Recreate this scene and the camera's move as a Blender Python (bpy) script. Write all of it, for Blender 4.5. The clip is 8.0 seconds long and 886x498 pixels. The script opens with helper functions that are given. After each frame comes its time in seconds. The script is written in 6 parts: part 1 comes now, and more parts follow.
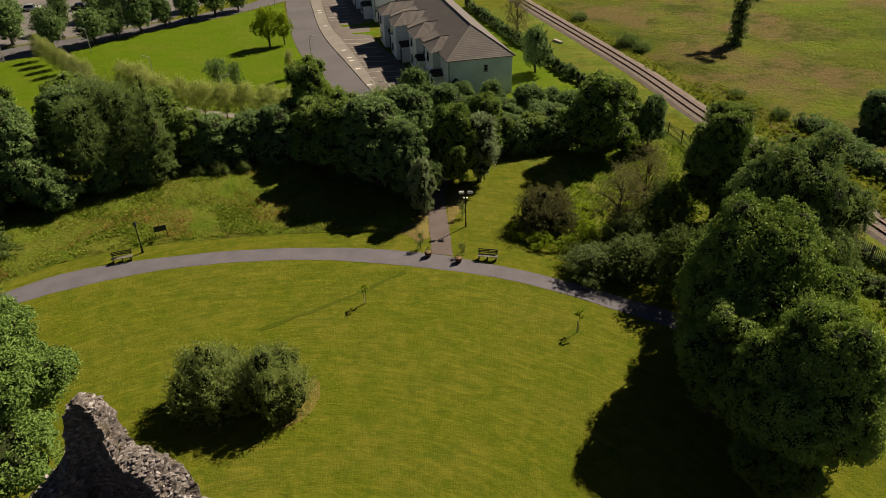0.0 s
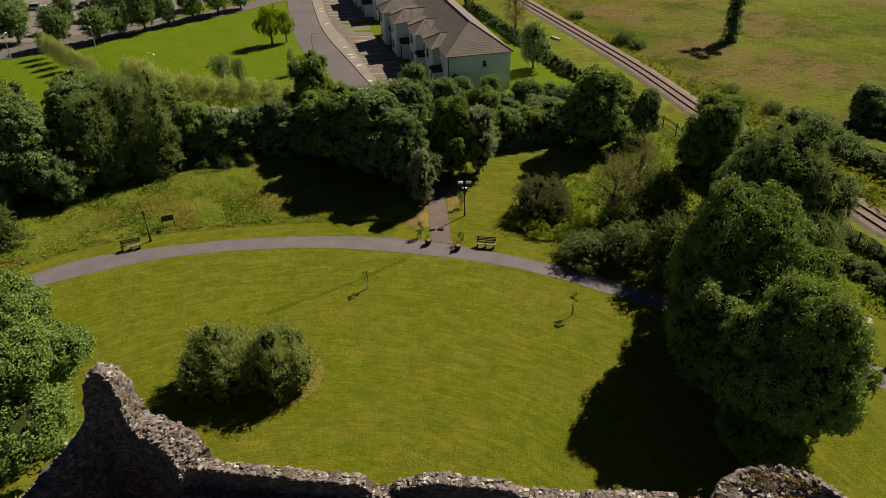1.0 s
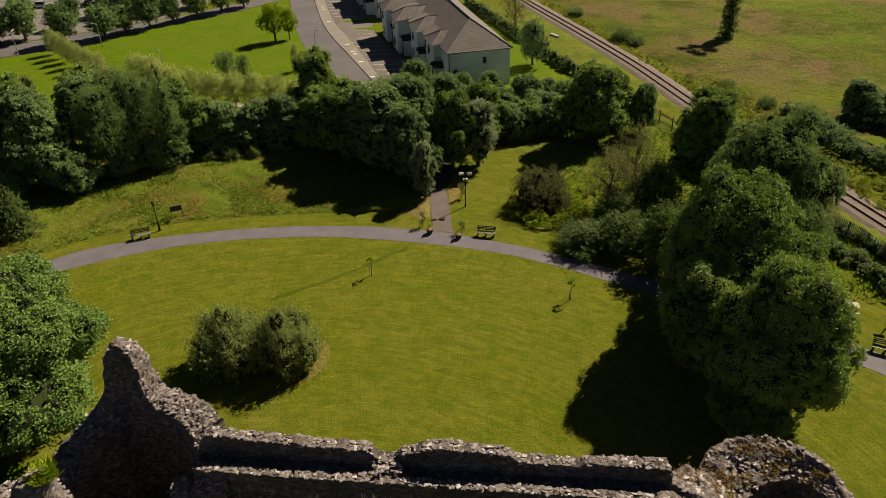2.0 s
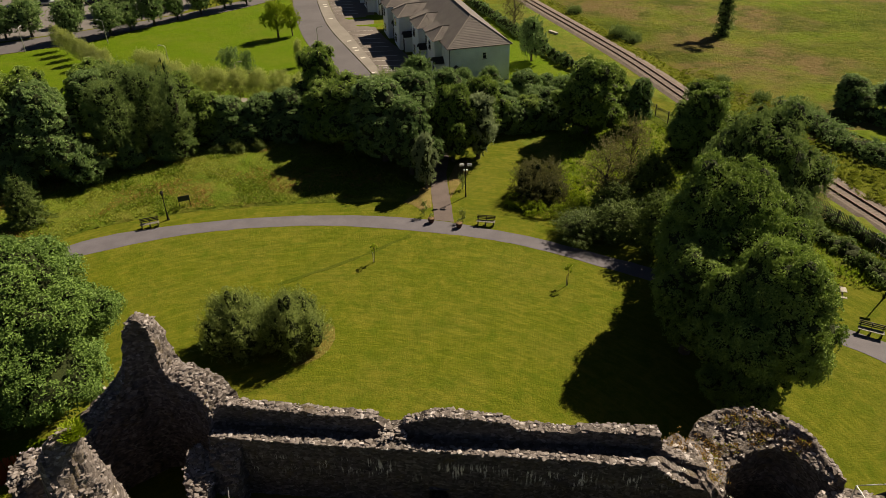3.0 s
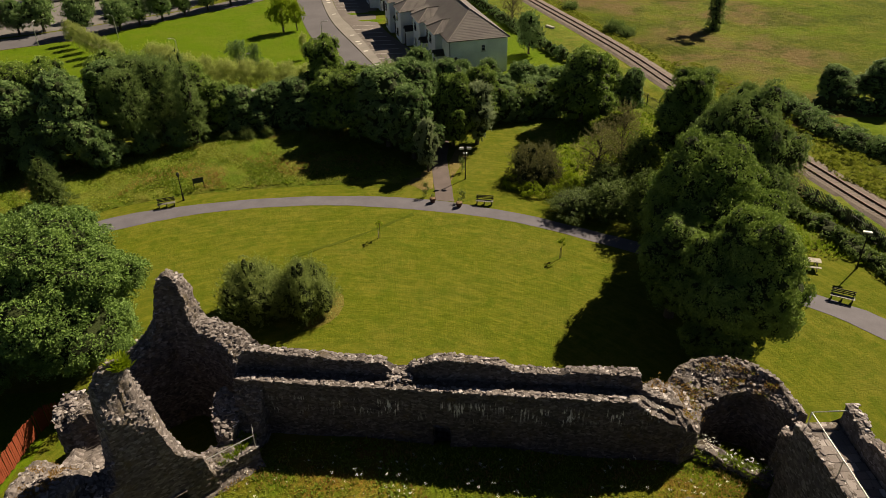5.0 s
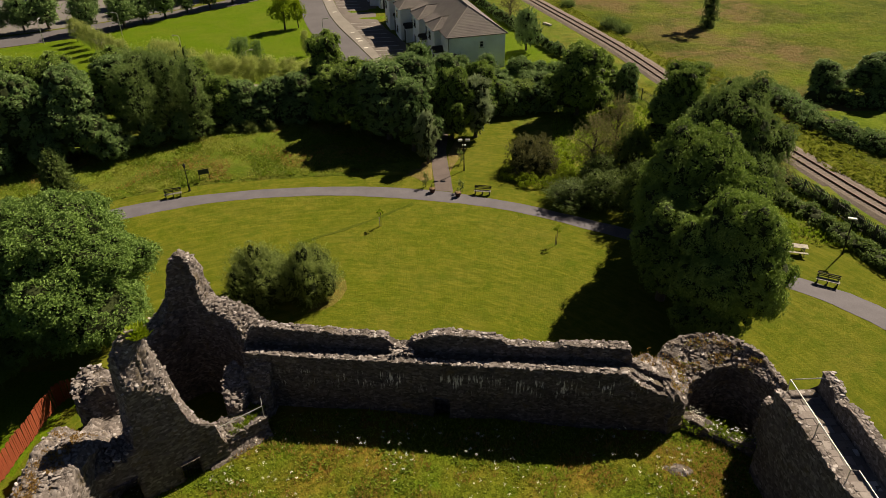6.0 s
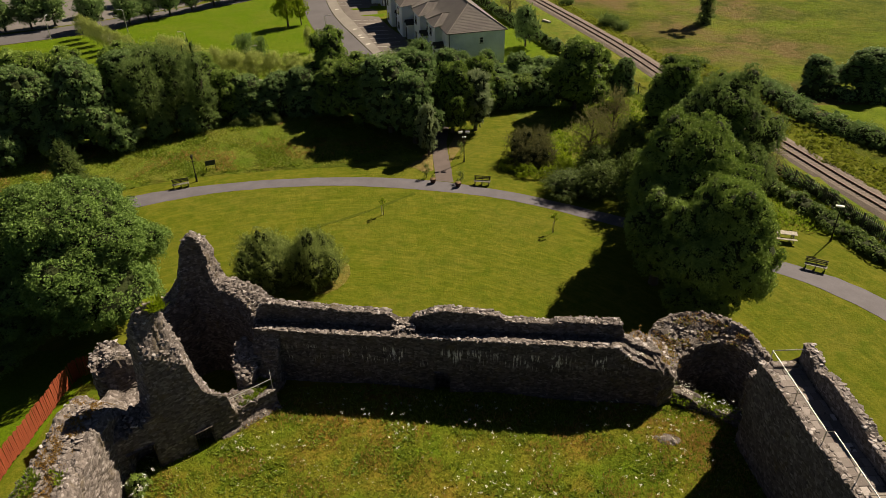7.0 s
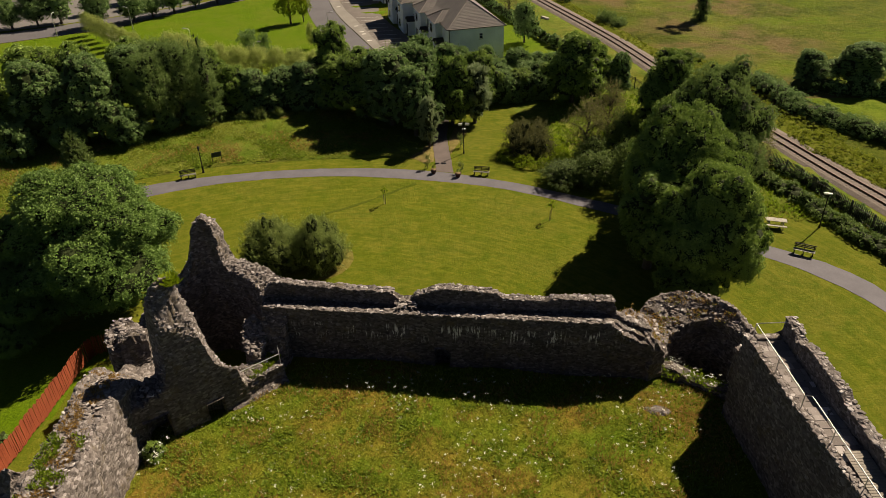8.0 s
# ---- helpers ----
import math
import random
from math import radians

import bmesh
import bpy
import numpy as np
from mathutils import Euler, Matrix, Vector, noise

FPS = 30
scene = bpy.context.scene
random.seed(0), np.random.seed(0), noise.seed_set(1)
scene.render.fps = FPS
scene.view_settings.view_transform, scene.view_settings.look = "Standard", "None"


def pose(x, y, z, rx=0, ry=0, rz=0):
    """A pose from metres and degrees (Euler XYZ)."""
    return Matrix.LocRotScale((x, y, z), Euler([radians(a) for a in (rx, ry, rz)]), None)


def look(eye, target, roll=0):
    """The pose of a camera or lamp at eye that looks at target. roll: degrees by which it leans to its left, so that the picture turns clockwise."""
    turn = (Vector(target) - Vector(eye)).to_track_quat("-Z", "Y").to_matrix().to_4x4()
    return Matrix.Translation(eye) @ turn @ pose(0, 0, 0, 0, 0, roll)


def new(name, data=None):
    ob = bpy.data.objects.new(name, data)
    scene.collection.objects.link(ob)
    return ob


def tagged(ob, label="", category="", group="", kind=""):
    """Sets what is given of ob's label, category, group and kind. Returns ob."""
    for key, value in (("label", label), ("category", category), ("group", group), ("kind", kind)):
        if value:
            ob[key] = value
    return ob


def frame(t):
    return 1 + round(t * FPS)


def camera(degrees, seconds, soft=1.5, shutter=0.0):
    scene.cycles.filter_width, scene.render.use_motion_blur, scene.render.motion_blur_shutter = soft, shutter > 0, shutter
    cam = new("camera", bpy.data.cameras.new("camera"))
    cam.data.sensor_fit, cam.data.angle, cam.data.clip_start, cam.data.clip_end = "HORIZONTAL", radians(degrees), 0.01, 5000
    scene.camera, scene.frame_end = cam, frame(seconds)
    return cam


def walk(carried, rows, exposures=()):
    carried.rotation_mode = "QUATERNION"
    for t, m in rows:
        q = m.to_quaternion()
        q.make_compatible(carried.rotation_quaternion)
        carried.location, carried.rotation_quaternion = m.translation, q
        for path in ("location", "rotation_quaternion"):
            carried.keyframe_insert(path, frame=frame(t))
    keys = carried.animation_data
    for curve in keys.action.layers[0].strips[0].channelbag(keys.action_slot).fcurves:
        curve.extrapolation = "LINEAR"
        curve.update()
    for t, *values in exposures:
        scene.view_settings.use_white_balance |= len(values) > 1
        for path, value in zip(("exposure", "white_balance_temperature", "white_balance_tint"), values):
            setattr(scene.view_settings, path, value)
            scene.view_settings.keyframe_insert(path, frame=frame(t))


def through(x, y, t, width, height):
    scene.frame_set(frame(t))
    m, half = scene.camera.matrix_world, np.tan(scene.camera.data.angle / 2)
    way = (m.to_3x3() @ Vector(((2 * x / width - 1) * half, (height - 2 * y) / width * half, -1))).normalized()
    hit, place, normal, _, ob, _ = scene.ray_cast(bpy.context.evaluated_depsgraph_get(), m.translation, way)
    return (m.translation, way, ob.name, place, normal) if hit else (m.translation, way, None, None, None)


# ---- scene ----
EXPOSURE, SKY = 0.8, 0.05
# camera and its way: a drone that flies straight back, looking down over a ruined castle
cam = camera(63.9, 8.0, soft=0.8)
PATH = [
    (0, (0.043, 0.265, 35.53), (0.022, 2.217, 34.316), -1.5),
    (0.5, (0.114, -0.911, 35.503), (0.092, 1.043, 34.288), -1.6),
    (1, (0.112, -2.05, 35.54), (0.09, -0.097, 34.328), -1.6),
    (1.5, (0.063, -3.115, 35.574), (0.04, -1.161, 34.362), -1.6),
    (2.8, (-0.164, -6.085, 35.705), (-0.183, -4.131, 34.492), -1.5),
    (3, (-0.186, -6.523, 35.711), (-0.206, -4.569, 34.498), -1.5),
    (3.5, (-0.291, -7.633, 35.762), (-0.309, -5.679, 34.548), -1.5),
    (4, (-0.356, -8.846, 35.825), (-0.374, -6.891, 34.612), -1.5),
    (4.5, (-0.363, -10.045, 35.873), (-0.382, -8.091, 34.66), -1.5),
    (6, (-0.4, -13.763, 35.938), (-0.415, -11.808, 34.727), -1.5),
    (6.5, (-0.417, -14.96, 35.941), (-0.434, -13.004, 34.729), -1.5),
    (7, (-0.404, -16.224, 35.979), (-0.421, -14.269, 34.768), -1.5),
    (7.5, (-0.412, -17.408, 35.997), (-0.43, -15.453, 34.786), -1.5),
    (8, (-0.39, -18.73, 36.005), (-0.409, -16.775, 34.794), -1.6),
]
walk(cam, [(t, look(eye, target, roll)) for t, eye, target, roll in PATH], [(0.0, EXPOSURE - 0.05, 8000, 10), (3.0, EXPOSURE + 0.04, 8250, 10), (8.0, EXPOSURE + 0.08, 8150, 10)])

# world and sun
SUN_AZ, SUN_EL = 46.5, 43.5
world = bpy.data.worlds.new("world")
scene.world = world
world.use_nodes = True
wn = world.node_tree.nodes
sky = wn.new("ShaderNodeTexSky")
sky.sky_type = "NISHITA"
sky.sun_disc = False
sky.air_density, sky.dust_density, sky.ozone_density, sky.altitude = 0.3, 0.1, 1.0, 1200.0
sky.sun_elevation, sky.sun_rotation = radians(SUN_EL), radians(SUN_AZ)
wn["Background"].inputs["Strength"].default_value = SKY
world.node_tree.links.new(sky.outputs[0], wn["Background"].inputs["Color"])
sun = new("sun", bpy.data.lights.new("sun", "SUN"))
sun.data.energy, sun.data.angle, sun.data.color = 5.0, radians(0.6), (1.0, 0.93, 0.82)
az, el = radians(SUN_AZ), radians(SUN_EL)
to_sun = Vector((math.sin(az) * math.cos(el), math.cos(az) * math.cos(el), math.sin(el)))
sun.matrix_world = look(to_sun * 200, (0, 0, 0))

# ---- materials ----
def material(name, rough=0.8, metal=0.0, spec=0.3):
    m = bpy.data.materials.new(name)
    m.use_nodes = True
    b = m.node_tree.nodes["Principled BSDF"]
    b.inputs["Roughness"].default_value = rough
    b.inputs["Metallic"].default_value = metal
    b.inputs["Specular IOR Level"].default_value = spec
    return m


class Nodes:
    """Short hand for wiring a node material."""

    def __init__(self, m):
        self.t, self.m = m.node_tree, m
        self.b = m.node_tree.nodes["Principled BSDF"]
        self.geo = self.t.nodes.new("ShaderNodeNewGeometry")
        self.pos = self.geo.outputs["Position"]

    def wire(self, a, b):
        self.t.links.new(a, b)

    def scaled(self, s):
        n = self.t.nodes.new("ShaderNodeVectorMath")
        n.operation = "MULTIPLY"
        self.wire(self.pos, n.inputs[0])
        n.inputs[1].default_value = s
        return n.outputs[0]

    def noise(self, scale, detail=4.0, rough=0.6, vec=None, out="Fac", distort=0.0):
        n = self.t.nodes.new("ShaderNodeTexNoise")
        n.inputs["Scale"].default_value, n.inputs["Detail"].default_value = scale, detail
        n.inputs["Roughness"].default_value, n.inputs["Distortion"].default_value = rough, distort
        self.wire(vec or self.pos, n.inputs["Vector"])
        return n.outputs[out]

    def voronoi(self, scale, vec=None, feature="F1", out="Distance", rand=1.0):
        n = self.t.nodes.new("ShaderNodeTexVoronoi")
        n.feature = feature
        n.inputs["Scale"].default_value, n.inputs["Randomness"].default_value = scale, rand
        self.wire(vec or self.pos, n.inputs["Vector"])
        return n.outputs[out]

    def ramp(self, fac, stops, interp="LINEAR"):
        n = self.t.nodes.new("ShaderNodeValToRGB")
        n.color_ramp.interpolation = interp
        e = n.color_ramp.elements
        while len(e) < len(stops):
            e.new(0.5)
        for k, (p, c) in zip(e, stops):
            k.position = p
            k.color = (*c, 1) if len(c) == 3 else c
        self.wire(fac, n.inputs[0])
        return n.outputs[0]

    def value(self, fac, lo, hi, a=0.0, b=1.0):
        n = self.t.nodes.new("ShaderNodeMapRange")
        n.inputs[1].default_value, n.inputs[2].default_value = lo, hi
        n.inputs[3].default_value, n.inputs[4].default_value = a, b
        self.wire(fac, n.inputs[0])
        return n.outputs[0]

    def math(self, op, a, b):
        n = self.t.nodes.new("ShaderNodeMath")
        n.operation = op
        for k, v in zip(n.inputs, (a, b)):
            if isinstance(v, (int, float)):
                k.default_value = v
            else:
                self.wire(v, k)
        return n.outputs[0]

    def mix(self, fac, a, b, mode="MIX"):
        n = self.t.nodes.new("ShaderNodeMix")
        n.data_type, n.blend_type = "RGBA", mode
        for k, v in ((0, fac), (6, a), (7, b)):
            if isinstance(v, (int, float)):
                n.inputs[k].default_value = v
            elif isinstance(v, tuple):
                n.inputs[k].default_value = (*v, 1)
            else:
                self.wire(v, n.inputs[k])
        return n.outputs[2]

    def bump(self, height, strength=0.5, dist=0.05):
        n = self.t.nodes.new("ShaderNodeBump")
        n.inputs["Strength"].default_value, n.inputs["Distance"].default_value = strength, dist
        self.wire(height, n.inputs["Height"])
        self.wire(n.outputs[0], self.b.inputs["Normal"])

    def split(self):
        n = self.t.nodes.new("ShaderNodeSeparateXYZ")
        self.wire(self.pos, n.inputs[0])
        return n.outputs

    def color(self, c):
        self.wire(c, self.b.inputs["Base Color"])
        return self.m


def grass_material(name, dark, mid, light, dry=(0.16, 0.13, 0.045), fine=9.0, patch=0.12, dryness=0.5, streak=0.0, relief=0.9, lush=None, mottle=0.0, blotch=0.28, edge=(0.42, 0.68)):
    """Grass: fine tufts, patches of yellow and dry growth, and mowing streaks where streak is above nothing."""
    n = Nodes(material(name, 0.95, 0, 0.04))
    fine_f = n.noise(fine, 5, 0.7)
    big = n.noise(patch, 4, 0.6)
    c = n.ramp(fine_f, [(0.28, dark), (0.5, mid), (0.72, light)])
    c = n.mix(n.value(big, edge[0], edge[1], 0.0, dryness), c, dry)
    if lush:
        c = n.mix(n.value(n.noise(patch * 1.7, 5, 0.65, distort=0.5), 0.48, 0.62, 0.0, 0.7), c, lush)
    if mottle:
        c = n.mix(n.value(n.noise(blotch, 7, 0.75, distort=0.4), 0.5, 0.6, 0.0, mottle), c, dark)
        c = n.mix(n.value(n.noise(blotch * 1.4, 7, 0.78, distort=0.4), 0.52, 0.62, 0.0, mottle * 0.8), c, light)
    mid_f = n.noise(0.9, 5, 0.65)
    c = n.mix(n.value(mid_f, 0.3, 0.7, 0.0, 0.55), c, n.mix(0.5, c, dark), "MIX")
    if streak:
        # mowing streaks that follow the curve of the path
        xyz = n.split()
        dx, dy = n.math("ADD", xyz[0], 10.0), n.math("SUBTRACT", xyz[1], 12.0)
        rad = n.math("SQRT", n.math("ADD", n.math("MULTIPLY", dx, dx), n.math("MULTIPLY", dy, dy)), 0.0)
        ang = n.math("ARCTAN2", dy, dx)
        comb = n.t.nodes.new("ShaderNodeCombineXYZ")
        n.wire(n.math("MULTIPLY", rad, 2.6), comb.inputs[0])
        n.wire(n.math("MULTIPLY", ang, 9.0), comb.inputs[1])
        s = n.noise(1.0, 4, 0.6, comb.outputs[0], distort=0.5)
        c = n.mix(n.value(s, 0.5, 0.7, 0.0, streak), c, light)
        c = n.mix(n.value(s, 0.5, 0.3, 0.0, streak * 0.8), c, dark)
        s2 = n.noise(0.5, 6, 0.72, distort=0.8)
        c = n.mix(n.value(s2, 0.5, 0.68, 0.0, streak * 1.0), c, (0.13, 0.125, 0.018))
        s3 = n.noise(0.6, 7, 0.78, distort=0.6)
        c = n.mix(n.value(s3, 0.5, 0.36, 0.0, streak * 1.1), c, (0.048, 0.078, 0.006))
    n.bump(n.math("ADD", fine_f, n.math("MULTIPLY", mid_f, 1.5)), relief, 0.12)
    return n.color(c)


def stone_material(name, tone=1.0, streaks=False):
    """Rubble limestone: irregular flat stones, recessed mortar, pale lichen, moss and dark weathering."""
    n = Nodes(material(name, 0.92, 0, 0.2))
    warp = n.mix(0.22, n.scaled((1, 1, 1)), n.noise(1.6, 3, 0.5, out="Color"), "ADD")
    flat = n.t.nodes.new("ShaderNodeVectorMath")
    flat.operation = "MULTIPLY"
    n.wire(warp, flat.inputs[0])
    flat.inputs[1].default_value = (1.0, 1.0, 1.7)
    cell = n.voronoi(4.7, flat.outputs[0], out="Color")
    edge = n.voronoi(4.7, flat.outputs[0], "DISTANCE_TO_EDGE")
    sep = n.t.nodes.new("ShaderNodeSeparateColor")
    n.wire(cell, sep.inputs[0])
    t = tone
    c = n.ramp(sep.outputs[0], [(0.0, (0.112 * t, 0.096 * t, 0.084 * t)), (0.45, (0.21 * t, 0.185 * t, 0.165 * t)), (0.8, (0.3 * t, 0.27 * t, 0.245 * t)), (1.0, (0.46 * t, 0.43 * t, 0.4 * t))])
    grain = n.noise(16, 6, 0.7)
    c = n.mix(n.value(grain, 0.3, 0.7, 0.0, 0.55), c, n.mix(0.45, c, (0.07, 0.062, 0.055)))
    c = n.mix(n.value(edge, 0.0, 0.045, 0.55, 0.0), c, (0.13 * t, 0.118 * t, 0.1 * t))
    stain = n.noise(0.45, 5, 0.65)
    c = n.mix(n.value(stain, 0.45, 0.7, 0.0, 0.6), c, (0.075 * t, 0.068 * t, 0.06 * t))
    lichen = n.noise(5.5, 6, 0.75)
    c = n.mix(n.value(lichen, 0.6, 0.7, 0.0, 0.75), c, (0.5 * t, 0.49 * t, 0.46 * t))
    moss = n.math("MULTIPLY", n.value(n.noise(0.8, 4, 0.7), 0.55, 0.66, 0.0, 0.6), n.value(grain, 0.4, 0.6))
    c = n.mix(moss, c, (0.13, 0.1, 0.035))
    c = n.mix(1.0, c, (1.0, 0.97, 1.04), "MULTIPLY")
    if streaks:
        xyz = n.split()
        runs = n.noise(1.0, 3, 0.6, n.scaled((8.0, 8.0, 0.8)))
        band = n.math("MULTIPLY", n.value(xyz[2], 4.6, 5.4), n.value(xyz[2], 6.3, 5.9))
        band = n.math("MULTIPLY", band, n.value(n.noise(0.45, 3, 0.6), 0.45, 0.55))
        band = n.math("MULTIPLY", band, n.value(n.noise(1.2, 2, 0.5), 0.42, 0.5))
        c = n.mix(n.math("MULTIPLY", band, n.value(runs, 0.54, 0.6, 0.0, 0.9)), c, (0.75, 0.74, 0.7))
    h = n.math("ADD", n.math("MINIMUM", n.math("MULTIPLY", edge, 6.0), 0.6), n.math("MULTIPLY", grain, 0.6))
    n.bump(h, 0.7, 0.06)
    return n.color(c)


def speckled(name, a, b, scale=30.0, big=0.4, rough=0.85, metal=0.0, bump=0.25, dist=0.01):
    """A plain surface with grain and large soft stains."""
    n = Nodes(material(name, rough, metal))
    g = n.noise(scale, 5, 0.7)
    c = n.ramp(g, [(0.3, a), (0.7, b)])
    s = n.noise(big, 4, 0.6)
    c = n.mix(n.value(s, 0.35, 0.7, 0.0, 0.45), c, tuple(0.6 * v for v in a))
    n.bump(g, bump, dist)
    return n.color(c)


def leaf_material(name, dark, light, through=0.25):
    """Leaves: each one its own green, a little light passing through."""
    n = Nodes(material(name, 0.6, 0, 0.2))
    r = n.geo.outputs["Random Per Island"]
    c = n.ramp(r, [(0.0, dark), (0.75, tuple((a + b) / 2 for a, b in zip(dark, light))), (1.0, light)])
    c = n.mix(n.value(n.noise(0.35, 3, 0.6), 0.35, 0.65, 0.0, 0.45), c, light)
    info = n.t.nodes.new("ShaderNodeObjectInfo")
    c = n.mix(n.value(info.outputs["Random"], 0, 1, 0.0, 0.25), c, dark)
    n.color(c)
    tr = n.t.nodes.new("ShaderNodeBsdfTranslucent")
    n.wire(c, tr.inputs[0])
    sh = n.t.nodes.new("ShaderNodeMixShader")
    sh.inputs[0].default_value = through
    n.wire(n.b.outputs[0], sh.inputs[1])
    n.wire(tr.outputs[0], sh.inputs[2])
    n.wire(sh.outputs[0], n.t.nodes["Material Output"].inputs["Surface"])
    return n.m


LAWN = grass_material("lawn_grass", (0.052, 0.072, 0.006), (0.078, 0.096, 0.008), (0.128, 0.131, 0.017), (0.13, 0.116, 0.026), fine=7.0, dryness=0.45, streak=0.65, relief=0.7, mottle=0.55, blotch=0.8)
WORN = grass_material("worn_grass", (0.03, 0.05, 0.005), (0.05, 0.072, 0.006), (0.08, 0.095, 0.01), dryness=0.2, relief=0.6)
DRYGRASS = grass_material("dry_grass", (0.085, 0.085, 0.014), (0.14, 0.12, 0.03), (0.18, 0.15, 0.05), dryness=0.4)
TRODDEN = grass_material("trodden_grass", (0.1, 0.085, 0.03), (0.17, 0.125, 0.055), (0.23, 0.165, 0.085), (0.1, 0.1, 0.02), 5.0, 0.6, 0.7)
MEADOW = grass_material("meadow_grass", (0.045, 0.072, 0.008), (0.085, 0.115, 0.014), (0.14, 0.155, 0.03), (0.17, 0.125, 0.04), 5.0, 0.2, 0.5, lush=(0.07, 0.12, 0.01), mottle=0.6)
LUSH = grass_material("lush_pasture", (0.05, 0.085, 0.006), (0.09, 0.135, 0.01), (0.14, 0.175, 0.02), dryness=0.25, fine=3.0, relief=1.5, mottle=0.6)
FIELD = grass_material("field_grass", (0.034, 0.052, 0.005), (0.066, 0.086, 0.008), (0.125, 0.122, 0.022), (0.12, 0.083, 0.04), 2.2, 0.03, 0.9, relief=1.8, lush=(0.085, 0.135, 0.007), mottle=0.75, blotch=0.1, edge=(0.47, 0.57))
ESTATE = grass_material("estate_grass", (0.035, 0.072, 0.004), (0.07, 0.12, 0.005), (0.1, 0.15, 0.008), (0.12, 0.13, 0.02), dryness=0.4, fine=5.0, patch=0.2)
YARD = grass_material("courtyard_grass", (0.05, 0.074, 0.006), (0.088, 0.11, 0.01), (0.13, 0.14, 0.018), (0.2, 0.105, 0.026), 4.0, 0.16, 0.8, lush=(0.062, 0.125, 0.008), mottle=0.5)
STEEL = speckled("weathered_steel", (0.05, 0.054, 0.055), (0.1, 0.105, 0.105), 30, 2, 0.6, 0.3)
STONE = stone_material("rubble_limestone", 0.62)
# same limestone toned lighter, sunlight put into the colour of the west masonry
STONE_LIT = stone_material("rubble_limestone_sunlit", 0.74)
# same limestone toned darker for the north wall's shade, plus its white streaks
STONE_STREAKED_SHADE = stone_material("rubble_limestone_streaked_shade", 0.44, True)
PATHTAR = speckled("path_asphalt", (0.085, 0.08, 0.098), (0.125, 0.118, 0.14), 40, 0.5)
PATHBRICK = speckled("path_paving", (0.08, 0.062, 0.06), (0.12, 0.095, 0.092), 16, 0.7)
ROADTAR = speckled("road_asphalt", (0.075, 0.07, 0.08), (0.11, 0.104, 0.116), 30, 0.15)
PAVING = speckled("paving", (0.14, 0.128, 0.118), (0.21, 0.195, 0.18), 18, 0.3)
CARPARK = speckled("car_park_asphalt", (0.11, 0.1, 0.1), (0.16, 0.15, 0.148), 18, 0.12)
BAYTAR = speckled("bay_asphalt", (0.1, 0.085, 0.08), (0.145, 0.125, 0.118), 25, 0.25)
BARK = speckled("bark", (0.05, 0.04, 0.03), (0.12, 0.1, 0.075), 14, 1.5, 0.95, 0, 0.8, 0.05)
SOIL = speckled("bare_soil", (0.15, 0.095, 0.05), (0.26, 0.17, 0.095), 9, 0.8, 0.95, 0, 0.6, 0.05)
# near-black green: the shade between leaves put into the colour of the cores
CORE = speckled("inner_foliage_shade", (0.012, 0.02, 0.003), (0.03, 0.046, 0.007), 4, 1.0, 0.95, 0, 0.8, 0.2)
LEAF_MID = leaf_material("leaves_green", (0.075, 0.135, 0.025), (0.3, 0.42, 0.09), 0.22)
LEAF_RICH = leaf_material("leaves_rich_green", (0.07, 0.135, 0.033), (0.23, 0.36, 0.085), 0.24)
LEAF_DEEP = leaf_material("leaves_deep_green", (0.05, 0.085, 0.022), (0.18, 0.25, 0.065), 0.3)
LEAF_DARK = leaf_material("leaves_dark", (0.085, 0.155, 0.052), (0.27, 0.39, 0.14), 0.28)
LEAF_SILK = leaf_material("leaves_pale_green", (0.1, 0.14, 0.04), (0.32, 0.4, 0.12), 0.3)
LEAF_LIGHT = leaf_material("leaves_light", (0.15, 0.22, 0.012), (0.3, 0.4, 0.03), 0.42)
LEAF_GREY = leaf_material("leaves_silvery", (0.13, 0.18, 0.09), (0.36, 0.43, 0.23), 0.34)
LEAF_OLIVE = leaf_material("leaves_olive", (0.085, 0.14, 0.04), (0.26, 0.36, 0.11), 0.3)
LEAF_MIST = leaf_material("leaves_grey_green", (0.24, 0.29, 0.08), (0.5, 0.55, 0.2), 0.46)
LEAF_RUSSET = leaf_material("leaves_russet_green", (0.09, 0.09, 0.035), (0.26, 0.25, 0.1), 0.42)
LEAF_COPPER = leaf_material("leaves_dusky", (0.05, 0.058, 0.022), (0.18, 0.18, 0.065), 0.34)
BLADES = leaf_material("grass_blades", (0.13, 0.175, 0.014), (0.29, 0.32, 0.05), 0.5)
PETALS = leaf_material("white_petals", (0.72, 0.72, 0.64), (0.85, 0.85, 0.8), 0.3)
IRON = speckled("black_iron", (0.012, 0.013, 0.013), (0.03, 0.03, 0.03), 30, 2, 0.5, 0.6)
GALV = speckled("galvanised_steel", (0.42, 0.43, 0.44), (0.58, 0.58, 0.58), 30, 2, 0.4, 0.7)
WHITEPAINT = speckled("white_paint", (0.68, 0.68, 0.66), (0.8, 0.8, 0.78), 12, 0.8, 0.6)


